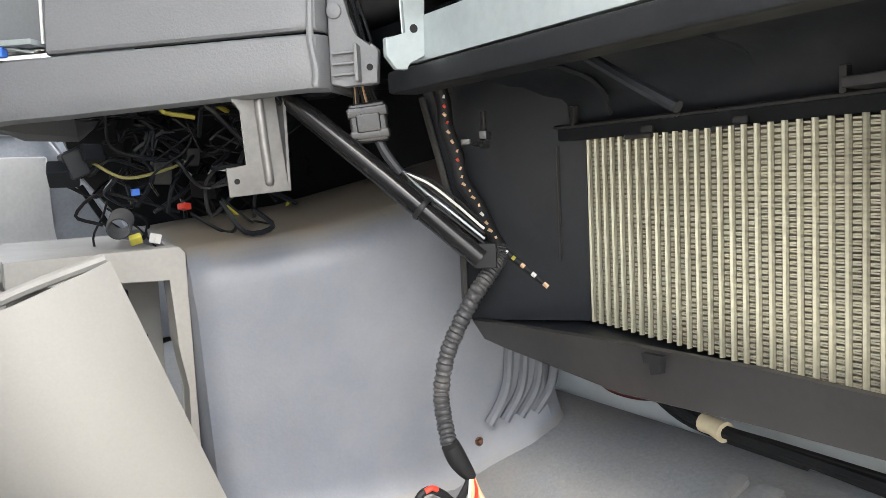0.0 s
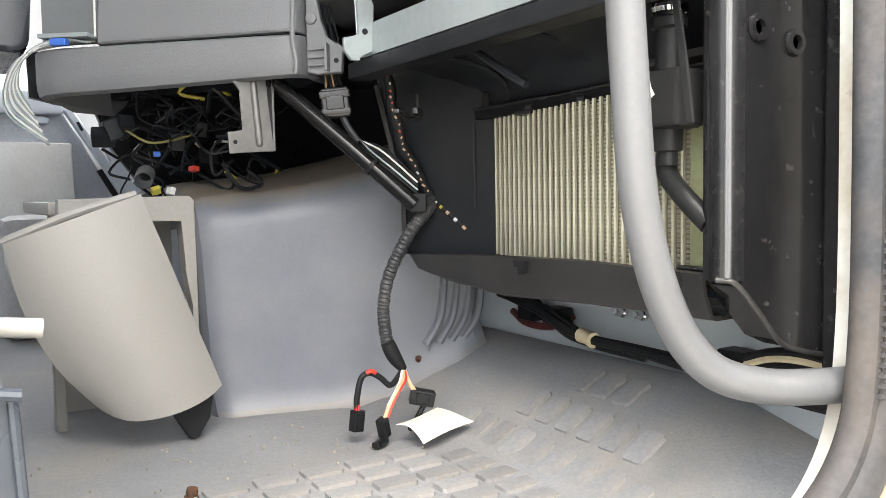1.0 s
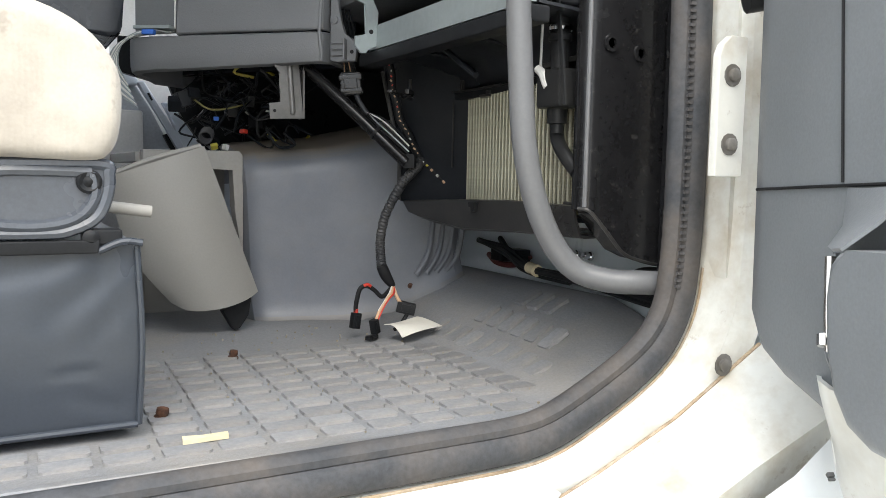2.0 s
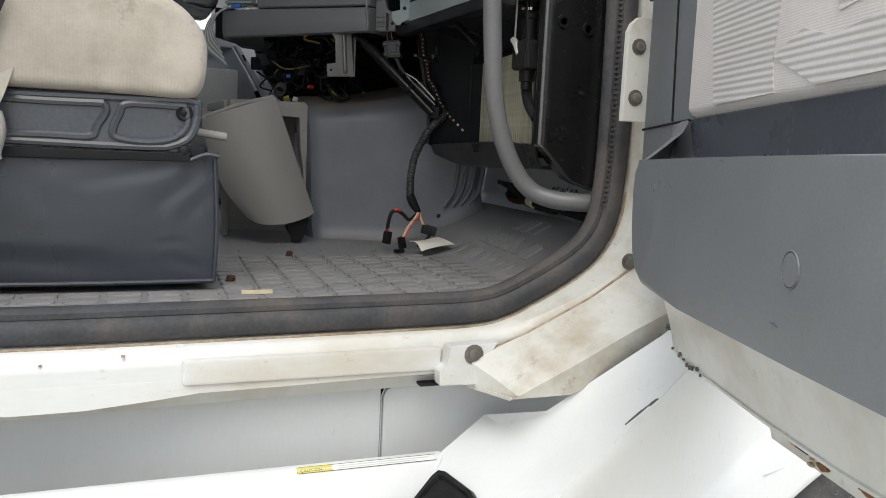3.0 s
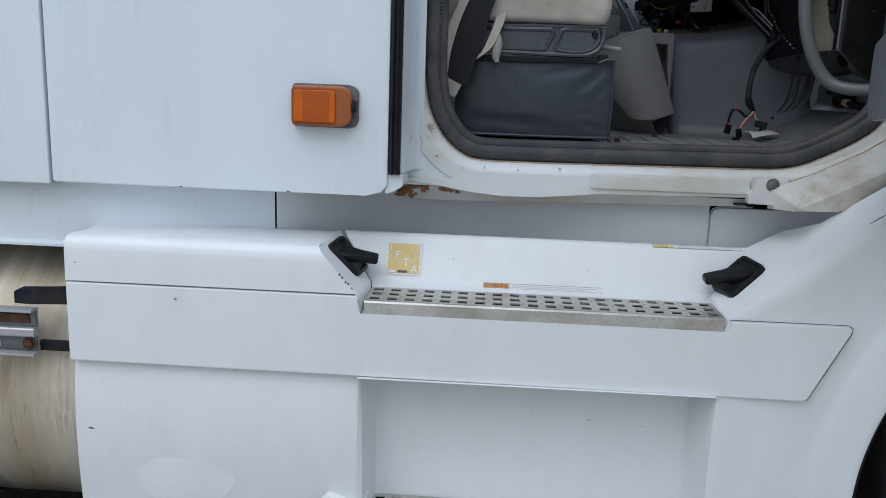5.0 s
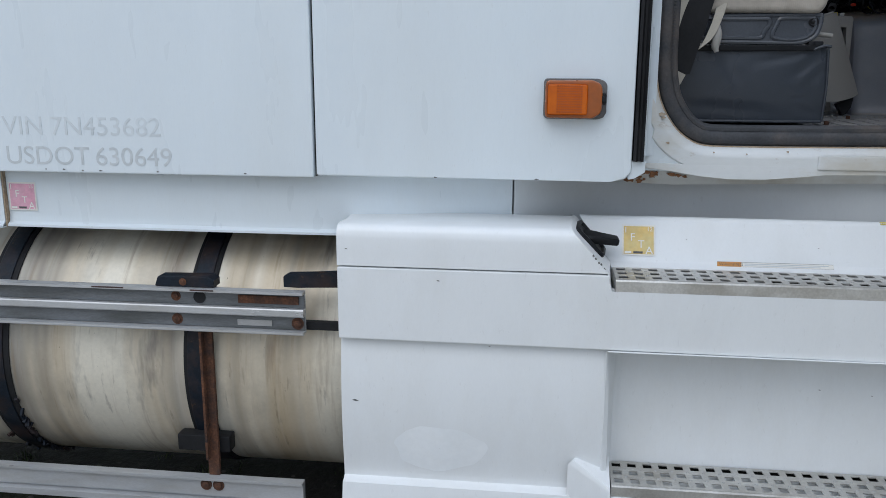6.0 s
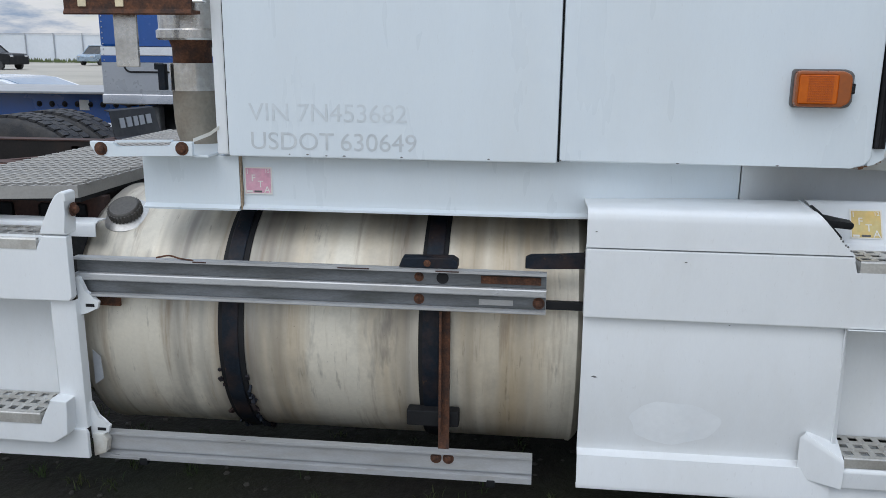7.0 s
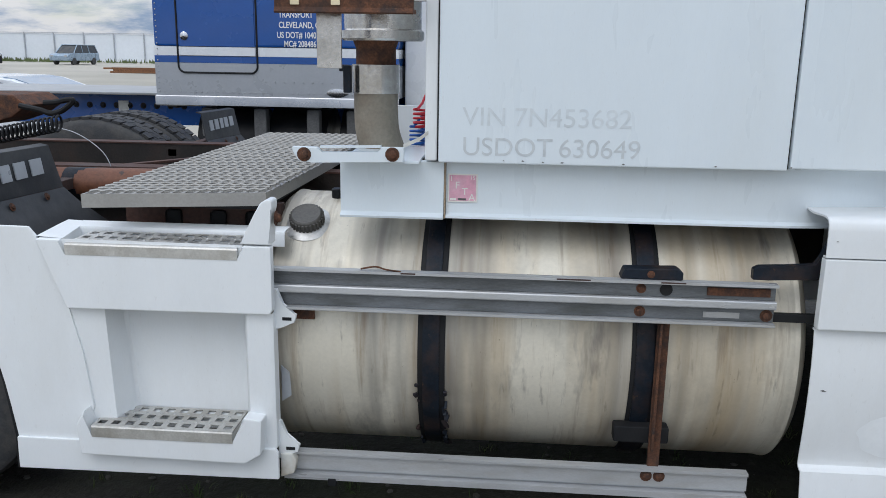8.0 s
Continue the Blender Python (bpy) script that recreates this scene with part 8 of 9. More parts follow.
# wires at the dash end in front of the far window
for k in range(9):
    a = k * 0.006
    bm = tube(B(), [on_dash(-0.01, -0.01 - a, 1.828 + a * 0.3), on_dash(-0.05 - a, 0.0, 1.832 - a * 0.4), on_dash(-0.095 - a * 0.8, 0.0, 1.815 - a), on_dash(-0.115 - a * 0.3, -0.005, 1.775 - a), on_dash(-0.10 + a * 0.5, -0.01, 1.735 - a)], 0.0017, 5)
    part("wire", bm, M["wire_white" if k % 2 else "galv"], tang)
m = Matrix.Translation(on_dash(-0.045, 0.004, 1.827)) @ Matrix.Rotation(radians(-37), 4, "Z")
part("plug", box(B(), -0.012, 0.012, -0.006, 0.006, -0.005, 0.005, 0.002, m), M["wire_blue"], tang)
m = Matrix.Translation(on_dash(-0.03, -0.012, 1.836)) @ Matrix.Rotation(radians(-37), 4, "Z")
part("bracket_plate", box(B(), -0.045, 0.028, -0.02, 0.02, -0.003, 0.003, 0.001, m), M["galv"], tang, "bright steel plate at the dash end")
# black sheet that closes the opening behind the loose wires
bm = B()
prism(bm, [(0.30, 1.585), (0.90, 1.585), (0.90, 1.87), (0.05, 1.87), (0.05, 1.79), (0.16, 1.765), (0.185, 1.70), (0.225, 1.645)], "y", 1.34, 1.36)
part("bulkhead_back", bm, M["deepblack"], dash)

# folded paper
pap = B()
P0, P1, P2, P3 = Vector((0.427, 0.616, 1.284)), Vector((0.510, 0.624, 1.298)), Vector((0.492, 0.69, 1.304)), Vector((0.415, 0.668, 1.302))
rows = []
for i in range(7):
    v = i / 6
    rows.append([P0.lerp(P1, j / 6).lerp(P3.lerp(P2, j / 6), v) + Vector((0, 0, 0.006 * math.sin(math.pi * v) + 0.003 * math.sin(3 * j / 6 + v * 4))) for j in range(7)])
sheet(pap, rows)
solid(pap, 0.0012, (0, 0, 1))
tagged(part("folded_paper", pap, M["paper"]), "folded off-white paper slip lying on the floor mat", "paper")

# ---- passenger seat ----
seat = thing("passenger_seat", (-0.27, 0.5, 1.27), "stained beige cloth passenger seat on a black vinyl box base", "seat")
bm = B()
box(bm, -0.475, -0.058, 0.275, 0.80, 1.284, 1.492, 0.0)
bmesh.ops.subdivide_edges(bm, edges=bm.edges[:], cuts=34, use_grid_fill=True)
# loose cover: folds run down from the pulled upper corner, with a slack belly below
FOLDS = [(-0.075, 1.470, -0.155, 1.405, 0.013, 0.0045), (-0.065, 1.435, -0.115, 1.375, 0.009, 0.0040), (-0.10, 1.478, -0.25, 1.446, 0.012, 0.0040), (-0.11, 1.355, -0.145, 1.347, 0.006, 0.0030),
         (-0.42, 1.33, -0.20, 1.312, 0.016, 0.0030), (-0.34, 1.46, -0.30, 1.39, 0.014, 0.0030), (-0.13, 1.325, -0.08, 1.305, 0.009, 0.0030)]
for v in bm.verts:
    x, z = v.co.x, v.co.z
    if v.co.y < 0.28:
        d = -0.007 * math.sin((z - 1.284) / 0.208 * math.pi) * math.sin((x + 0.475) / 0.417 * math.pi) ** 0.5 if -0.475 < x < -0.058 else 0.0
        for xa, za, xb, zb, wide, deep in FOLDS:
            ax, az = xb - xa, zb - za
            s = ((x - xa) * ax + (z - za) * az) / (ax * ax + az * az)
            k = max(0.0, min(1.0, s))
            r = math.hypot(x - xa - k * ax, z - za - k * az) / wide
            fade = math.sin(math.pi * (0.12 + 0.76 * k))
            d += 0.62 * deep * fade * (math.exp(-r * r) - 0.45 * math.exp(-((r - 1.7) ** 2)))
        v.co.y += d + 0.0035 * noise.noise((x * 7, z * 7, 3)) + 0.0009 * noise.noise((x * 45, z * 30, 8))
    if x > -0.08:
        v.co.x += 0.007 * math.sin((z - 1.284) / 0.208 * 3.1) - 0.006 + 0.003 * noise.noise((z * 18, v.co.y * 5, 2))
part("base_box", bm, M["vinyl"], seat)
bm = B()
tube(bm, [(-0.475, 0.272, 1.287), (-0.27, 0.270, 1.286), (-0.062, 0.272, 1.287)], 0.004, 8)
tube(bm, [(-0.060, 0.272, 1.287), (-0.056, 0.271, 1.38), (-0.060, 0.272, 1.488)], 0.0035, 8)
part("piping", bm, M["vinyl"], seat)
bm = B()
prism(bm, [(-0.44, 1.478), (-0.10, 1.480), (-0.098, 1.494), (-0.44, 1.494)], "y", 0.262, 0.275, 0.002)
box(bm, -0.115, -0.075, 0.268, 0.30, 1.488, 1.505, 0.003)
part("rail_cover", bm, M["black"], seat)
bm = B()
tube(bm, [(-0.10, 0.268, 1.482), (-0.075, 0.266, 1.492), (-0.055, 0.264, 1.490)], 0.004, 8)
part("torn_edge", bm, M["vinyl"], seat)
# moulded side cover with two framed hollows
bm = B()
side = [(-0.45, 1.502), (-0.16, 1.497), (-0.125, 1.501), (-0.098, 1.515), (-0.086, 1.54), (-0.084, 1.566), (-0.090, 1.578), (-0.45, 1.574)]
prism(bm, side, "y", 0.268, 0.30, 0.003)
part("side_cover", bm, M["sidecover"], seat)


def hollow(pts):
    bm = B()
    ring_ = smooth_path([(x, 0.2685, z) for x, z in pts + pts[:1]], 4)
    tube(bm, ring_, 0.0066, 8, smooth=False)
    part("hollow_rim", bm, M["sidecover"], seat)


part("cover_roll", tube(B(), [(-0.45, 0.271, 1.506), (-0.30, 0.271, 1.503), (-0.16, 0.271, 1.501), (-0.125, 0.271, 1.505), (-0.101, 0.271, 1.518), (-0.090, 0.271, 1.541), (-0.088, 0.271, 1.564), (-0.094, 0.271, 1.574), (-0.16, 0.271, 1.574), (-0.45, 0.271, 1.571)], 0.0068, 8), M["sidecover"], seat)
hollow([(-0.105, 1.566), (-0.16, 1.567), (-0.195, 1.565), (-0.203, 1.55), (-0.213, 1.525), (-0.205, 1.513), (-0.16, 1.509), (-0.122, 1.517), (-0.103, 1.54)])
hollow([(-0.225, 1.565), (-0.30, 1.564), (-0.42, 1.563), (-0.43, 1.54), (-0.42, 1.516), (-0.30, 1.514), (-0.245, 1.514), (-0.235, 1.53), (-0.222, 1.552)])
bm = lathe(B(), [(0, 0.013), (0.004, 0.013), (0.006, 0.010), (0.004, 0.006), (0.006, 0.003), (0.006, 0)], (-0.108, 0.268, 1.556), (0, -1, 0), 20)
part("pivot_bolt", bm, M["black"], seat)
bm = lathe(B(), [(0, 0.009), (0.004, 0.009), (0.006, 0.005), (0.006, 0)], (-0.107, 0.268, 1.496), (0, -1, 0), 16)
part("pivot_bolt", bm, M["black"], seat)
bm = tube(B(), [(-0.085, 0.33, 1.527), (-0.06, 0.33, 1.524), (-0.036, 0.33, 1.521)], 0.007, 10)
part("lever", bm, M["console"], seat, "pale grey plastic adjuster lever")
# cushion
bm = B()
cush = [(-0.43, 1.582), (-0.20, 1.580), (-0.11, 1.578), (-0.088, 1.586), (-0.077, 1.61), (-0.074, 1.66), (-0.086, 1.692), (-0.118, 1.722), (-0.17, 1.742), (-0.25, 1.750), (-0.36, 1.745), (-0.43, 1.735)]
cush = [(p.x, p.z) for p in smooth_path([(x, 0, z) for x, z in cush], 4)]
rows = []
for y, s in ((0.244, 0.55), (0.244, 0.78), (0.246, 0.88), (0.250, 0.94), (0.256, 0.975), (0.266, 0.995), (0.28, 1.005), (0.35, 1.02), (0.5, 1.02), (0.68, 1.01), (0.76, 1.0), (0.785, 0.95), (0.79, 0.85)):
    rows.append([(-0.25 + (x + 0.25) * (s if x > -0.25 else 1), y + 0.005 * noise.noise((x * 11, z * 11, 5)), 1.66 + (z - 1.66) * s) for x, z in cush])
sheet(bm, rows, close=True)
bm.verts.ensure_lookup_table()
bm.faces.new(bm.verts[:len(cush)])
bm.faces.new(bm.verts[-len(cush):])
part("cushion", bm, M["seatcloth"], seat)
bm = B()
back = [(-0.47, 1.54), (-0.425, 1.56), (-0.40, 1.62), (-0.41, 1.75), (-0.45, 2.05), (-0.50, 2.25), (-0.60, 2.25), (-0.58, 1.9), (-0.54, 1.56)]
rows = []
for y, s in ((0.27, 0.8), (0.255, 0.95), (0.262, 1.0), (0.4, 1.03), (0.65, 1.03), (0.77, 1.0), (0.785, 0.9)):
    rows.append([(-0.49 + (x + 0.49) * s, y, 1.85 + (z - 1.85) * (0.97 + 0.03 * s)) for x, z in back])
sheet(bm, rows, close=True)
bm.verts.ensure_lookup_table()
bm.faces.new(bm.verts[:len(back)])
bm.faces.new(bm.verts[-len(back):])
part("backrest", bm, M["seatcloth"], seat)


def webbing(pts, w, wdir, material, name, label):
    bm = B()
    path = smooth_path(pts, 8)
    wd = Vector(wdir).normalized()
    rows = [[p - wd * w / 2, p - wd * w / 4, p + wd * w / 4, p + wd * w / 2] for p in path]
    sheet(bm, rows)
    solid(bm, 0.0018)
    return part(name, bm, material, seat, label)


webbing([(-0.405, 0.235, 1.72), (-0.44, 0.22, 1.66), (-0.475, 0.20, 1.58), (-0.497, 0.185, 1.50), (-0.505, 0.18, 1.44)], 0.030, (0.9, 0.1, 0.35), M["web"], "belt", "grubby beige seat belt webbing")
webbing([(-0.515, 0.175, 1.428), (-0.49, 0.17, 1.412), (-0.462, 0.168, 1.398)], 0.036, (0.45, 0, 0.9), M["web"], "belt_end", "folded beige belt end")
webbing([(-0.358, 0.24, 1.60), (-0.372, 0.225, 1.555), (-0.395, 0.215, 1.505), (-0.43, 0.205, 1.475)], 0.034, (0.85, 0.1, 0.5), M["web"], "belt", "grubby beige seat belt webbing")
webbing([(-0.39, 0.225, 1.70), (-0.42, 0.215, 1.62), (-0.445, 0.205, 1.53), (-0.48, 0.195, 1.41)], 0.085, (1.0, 0.1, 0.15), M["rubber"], "belt_sleeve", "black cloth sleeve")
bm = B()
tube(bm, [(-0.366, 0.235, 1.545), (-0.366, 0.232, 1.52), (-0.370, 0.23, 1.492), (-0.366, 0.228, 1.475)], 0.011, 10, rfun=lambda t: 0.007 + 0.006 * math.sin(math.pi * min(1, t * 1.1)))
part("buckle_handle", bm, M["console"], seat, "pale grey curved plastic handle")


# ---- rear step fairing ----
rear = thing("rear_step_fairing", (-3.2, -0.1, 0.24), "white plastic rear side fairing with two perforated steps", "step fairing")
bm = B()
prism(bm, [(-3.66, 0.962), (-3.46, 0.960), (-3.44, 0.935), (-3.365, 0.735), (-3.335, 0.60), (-3.315, 0.44), (-3.35, 0.335), (-3.553, 0.335), (-3.575, 0.50), (-3.60, 0.62), (-3.66, 0.78)], "y", -0.192, -0.182, 0.004)
part("wing", bm, M["plastic_white"], rear)
part("arch_edging", tube(B(), [(-3.664, -0.184, 0.78), (-3.604, -0.184, 0.62), (-3.579, -0.184, 0.50), (-3.557, -0.184, 0.335), (-3.558, -0.190, 0.238)], 0.007, 8, smooth=False), M["rubber"], rear, "black rubber edging of the rear arch")
bm = B()
prism(bm, [(-3.553, 0.337), (-2.79, 0.337), (-2.782, 0.325), (-2.782, 0.243), (-3.555, 0.238)], "y", -0.200, -0.185, 0.004)
part("bottom_strip", bm, M["plastic_white"], rear)
# upper step box
bm = B()
prism(bm, [(-3.362, 0.735), (-2.792, 0.738), (-2.783, 0.750), (-2.782, 0.928), (-2.86, 0.928), (-2.872, 0.885), (-3.358, 0.885), (-3.366, 0.93), (-3.436, 0.93)], "y", -0.208, -0.178, 0.005)
part("step_box_face", bm, M["plastic_white"], rear)
bm = B()
sheet(bm, [[(-3.366, -0.195, 0.93), (-2.862, -0.195, 0.928)], [(-3.36, -0.195, 0.884), (-2.868, -0.195, 0.884)]])
sheet(bm, [[(-3.44, -0.19, 0.934), (-3.366, -0.19, 0.93), (-3.358, -0.19, 0.89)], [(-3.455, -0.03, 0.938), (-3.395, -0.045, 0.930), (-3.38, -0.05, 0.89)], [(-3.46, 0.02, 0.938), (-3.41, 0.02, 0.936), (-3.40, 0.02, 0.89)]])
part("box_side", bm, M["plastic_white"], rear)
bm = B()
prof = [(-0.04, 0.89), (-0.038, 0.922), (-0.033, 0.931), (-0.02, 0.935), (0.03, 0.935)]
sheet(bm, [[(x, y, z) for x in (-3.42, -3.1, -2.85, -2.79)] for y, z in prof])
solid(bm, 0.004)
part("box_back", bm, M["plastic_white"], rear)
tread("tread", -3.352, -2.874, -0.2095, -0.045, 0.921, 12, rear)
# upright fin at the front corner
bm = B()
prism(bm, [(-2.868, 0.932), (-2.845, 0.965), (-2.822, 1.020), (-2.808, 1.045), (-2.79, 1.056), (-2.776, 1.052), (-2.776, 1.03), (-2.786, 1.0), (-2.783, 0.932)], "y", -0.205, -0.150, 0.005)
part("fin", bm, M["plastic_white"], rear)
part("bolt", bolt(B(), (-2.776, -0.17, 1.0), (1, 0, 0), 0.012, 0.014), M["rust"], rear)
# columns and recess
bm = B()
rows = []
for z in (0.735, 0.70, 0.6, 0.5, 0.43, 0.40):
    k = (0.735 - z) / 0.335
    rows.append([(-3.372 + 0.045 * k, -0.187, z), (-3.268 + 0.012 * k, -0.180, z), (-3.258 + 0.022 * k, -0.097, z), (-3.248 + 0.022 * k, -0.088, z), (-2.90, -0.088, z), (-2.887, -0.095, z), (-2.868, -0.183, z), (-2.86, -0.190, z), (-2.80, -0.190, z), (-2.788, -0.184, z), (-2.786, -0.15, z)])
for z in (0.38, 0.335):
    k = 1.0
    rows.append([(-3.33, -0.187, z), (-3.256, -0.180, z), (-3.236, -0.15, z), (-3.226, -0.145, z), (-2.90, -0.145, z), (-2.887, -0.15, z), (-2.868, -0.183, z), (-2.86, -0.190, z), (-2.80, -0.190, z), (-2.788, -0.184, z), (-2.786, -0.15, z)])
sheet(bm, rows)
solid(bm, 0.004)
part("recess", bm, M["plastic_white"], rear)
# lower step tray
bm = B()
prism(bm, [(-3.345, 0.31), (-2.868, 0.305), (-2.822, 0.335), (-2.815, 0.44), (-2.868, 0.445), (-2.895, 0.368), (-3.312, 0.362), (-3.325, 0.445), (-3.352, 0.40)], "y", -0.236, -0.12, 0.006)
part("tray_face", bm, M["plastic_white"], rear)
bm = B()
sheet(bm, [[(-3.325, -0.23, 0.40), (-3.312, -0.10, 0.452), (-3.25, -0.088, 0.452)], [(-3.31, -0.235, 0.365), (-3.310, -0.10, 0.405), (-3.25, -0.088, 0.405)]])
part("tray_side", bm, M["plastic_white"], rear)
bm = B()
sheet(bm, [[(-2.868, -0.23, 0.44), (-2.865, -0.10, 0.452), (-2.90, -0.088, 0.452)], [(-2.895, -0.235, 0.368), (-2.885, -0.10, 0.405), (-2.90, -0.088, 0.405)]])
part("tray_side", bm, M["plastic_white"], rear)
tread("tread", -3.306, -2.90, -0.2385, -0.092, 0.402, 10, rear, 0.034)
# fixing tabs on the front edge
for zc, w in ((0.715, 0.05), (0.325, 0.06)):
    bm = B()
    prism(bm, [(-2.79, zc - 0.035), (-2.765, zc - 0.02), (-2.735, zc - 0.012), (-2.728, zc + 0.012), (-2.745, zc + 0.02), (-2.768, zc + 0.04), (-2.781, zc + 0.085), (-2.795, zc + 0.085)], "y", -0.165, -0.15, 0.003)
    part("tab", bm, M["plastic_white"], rear)
    bm = box(B(), -2.768, -2.742, -0.1665, -0.1645, zc - 0.004, zc + 0.005)
    part("tab_slot", bm, M["rubber"], rear)
bm = B()
prism(bm, [(-2.785, 0.235), (-2.745, 0.25), (-2.738, 0.29), (-2.75, 0.31), (-2.785, 0.31)], "y", -0.17, -0.14, 0.004)
part("chafed_corner", bm, M["jamb"], rear, "chafed discoloured corner")
bm = B()
prism(bm, [(-2.788, 0.56), (-2.765, 0.54), (-2.76, 0.47), (-2.788, 0.45)], "y", -0.12, -0.117)
part("inner_flap", bm, M["greypaint"], rear)
bm = B()
lathe(bm, [(-0.14, 0.33), (-0.14, 0.47), (-0.12, 0.50), (-0.08, 0.511), (0.20, 0.511), (0.24, 0.49), (0.25, 0.33)], (-4.05, 0.1, 0.512), (0, 1, 0), 64)
nw = part("rear_wheel", bm, M["tyre"], cab, "dusty black dual rear truck tyre")
part("rim", lathe(B(), [(-0.05, 0.0), (-0.05, 0.25), (-0.14, 0.30), (-0.14, 0.34)], (-4.05, 0.1, 0.512), (0, 1, 0), 40), M["greypaint"], nw)

# ---- deck plate behind the cab ----
deck = thing("deck_plate", (-3.1, 0.8, 1.0), "grey perforated metal deck plate across the frame behind the cab", "deck plate")
Q = [Vector((-3.335, -0.13, 0)), Vector((-2.845, -0.02, 0)), Vector((-2.80, 1.74, 0)), Vector((-3.335, 1.72, 0))]
bm = B()
perforated(bm, 0, 1, 0, 1, 1.042, 0.004, 15, 40, 0.72, 0.62, stagger=True)
for v in bm.verts:
    p = Q[0].lerp(Q[1], v.co.x).lerp(Q[3].lerp(Q[2], v.co.x), v.co.y)
    p.z = v.co.z
    v.co = p
part("plate", bm, mat("grey_deck_metal", (0.36, 0.35, 0.33), 0.5, 0.3, 0.1, 6, 120, 0.15, 0.0006, dirt=(0.26, 0.24, 0.21), dirt_amt=0.5, dirt_scale=6), deck, smooth=False)
bm = B()
sheet(bm, [[Q[3] + Vector((0, 0, z)), Q[0] + Vector((0, 0, z)), Q[1] + Vector((0, 0, z)), Q[2] + Vector((0, 0, z))] for z in (1.0425, 1.004)])
solid(bm, 0.003)
part("edge_lip", bm, deck.children[0].data.materials[0], deck, smooth=False)
for j in range(1, 40):
    a, b = Q[0].lerp(Q[3], j / 40), Q[1].lerp(Q[2], j / 40)
    pts = [a.lerp(b, (k + 0.25) / 30) + Vector((0, 0.004 * (-1) ** (k + j), 1.043 + 0.0025 * (k % 2))) for k in range(30)]
    part("grip_rib", tube(B(), pts, 0.0050, 6, smooth=False), deck.children[0].data.materials[0], deck)
bm = box(B(), -3.28, -2.86, 0.02, 1.70, 0.985, 1.0)
part("under_pan", bm, M["rubber"], deck)

# ---- chassis frame ----
chas = thing("chassis_frame", (-4.0, 1.2, 0.7), "rust-brown steel chassis frame rails behind the cab", "chassis")
for y in (0.74, 1.58):
    bm = B()
    prism(bm, [(y, 0.70), (y, 0.99), (y + 0.08, 0.99), (y + 0.08, 0.98), (y + 0.01, 0.98), (y + 0.01, 0.71), (y + 0.08, 0.71), (y + 0.08, 0.70)], "x", -7.5, -1.0)
    # rail body coloured near black for shade; only the top strip stays red-brown
    part("rail", bm, M["frameblack"], chas, smooth=False)
    part("top_flange", box(B(), -7.5, -1.0, y - 0.004, y + 0.084, 0.9905, 0.997), M["frame"], chas)
for x in (-5.0, -6.1):
    bm = box(B(), x, x + 0.09, 0.75, 1.58, 0.76, 0.95, 0.004)
    part("cross_member", bm, M["frame"], chas)
bm = tube(B(), [(-4.3, 0.67, 0.935), (-3.9, 0.66, 0.938), (-3.36, 0.66, 0.942)], 0.062, 20, 3)
part("air_cylinder", bm, M["rustpaint"], chas)
bm = tube(B(), [(-3.80, 0.66, 0.9385), (-3.74, 0.66, 0.939), (-3.68, 0.66, 0.9395), (-3.62, 0.66, 0.94)], 0.0635, 20, smooth=False, rfun=lambda t: 0.0632 + 0.0012 * math.sin(t * 17))
part("scorched_band", bm, M["strapiron"], chas)
bm = B()
prism(bm, [(-4.6, 1.13), (-4.2, 1.135), (-4.10, 1.168), (-4.03, 1.215), (-4.09, 1.255), (-4.6, 1.255)], "y", 0.82, 1.1, 0.01)
part("fifth_wheel_ramp", bm, M["rust"], chas)
bm = B()
prism(bm, [(-3.70, 0.80), (-3.66, 0.80), (-3.30, 1.28), (-3.34, 1.28)], "z", 0.985, 0.995, 0.002)
part("angle_bar", bm, M["frame"], chas)
bm = B()
prism(bm, [(-3.33, 0.86), (-2.84, 0.86), (-2.84, 0.985), (-3.33, 0.985)], "y", 0.12, 0.16, 0.003)
part("step_bracket", bm, M["frame"], chas)
bm = B()
for x in (-3.20, -3.06, -2.95):
    part("bracket_hole", box(B(), x, x + 0.05, 0.112, 0.119, 0.90, 0.96, 0.01), M["rubber"], chas)
# coiled and hanging lines
bm = B()
pts = [Vector((-4.00 + 0.00145 * k, 0.50 + math.cos(k * 0.55) * 0.027, 1.122 + math.sin(k * 0.55) * 0.027 + 0.0003 * k)) for k in range(190)]
tube(bm, pts, 0.0042, 6, smooth=False)
tagged(part("coiled_hose", bm, M["rubber"]), "black coiled air hose above the frame", "hose")
bm = B()
tube(bm, [(-3.92, 0.75, 1.145), (-3.80, 0.74, 1.12), (-3.70, 0.74, 1.05), (-3.66, 0.74, 0.96)], 0.0019, 6)
tagged(part("thin_hose", bm, M["greypaint"]), "thin pale hose hanging over the frame", "hose")
bm = B()
tube(bm, [(-4.05, 0.80, 1.215), (-3.97, 0.80, 1.20), (-3.925, 0.80, 1.188), (-3.88, 0.80, 1.200), (-3.835, 0.80, 1.235), (-3.85, 0.80, 1.242), (-3.90, 0.80, 1.232), (-3.95, 0.80, 1.228)], 0.011, 8)
tagged(part("release_handle", bm, M["rubber"]), "bent black release handle loop", "handle")

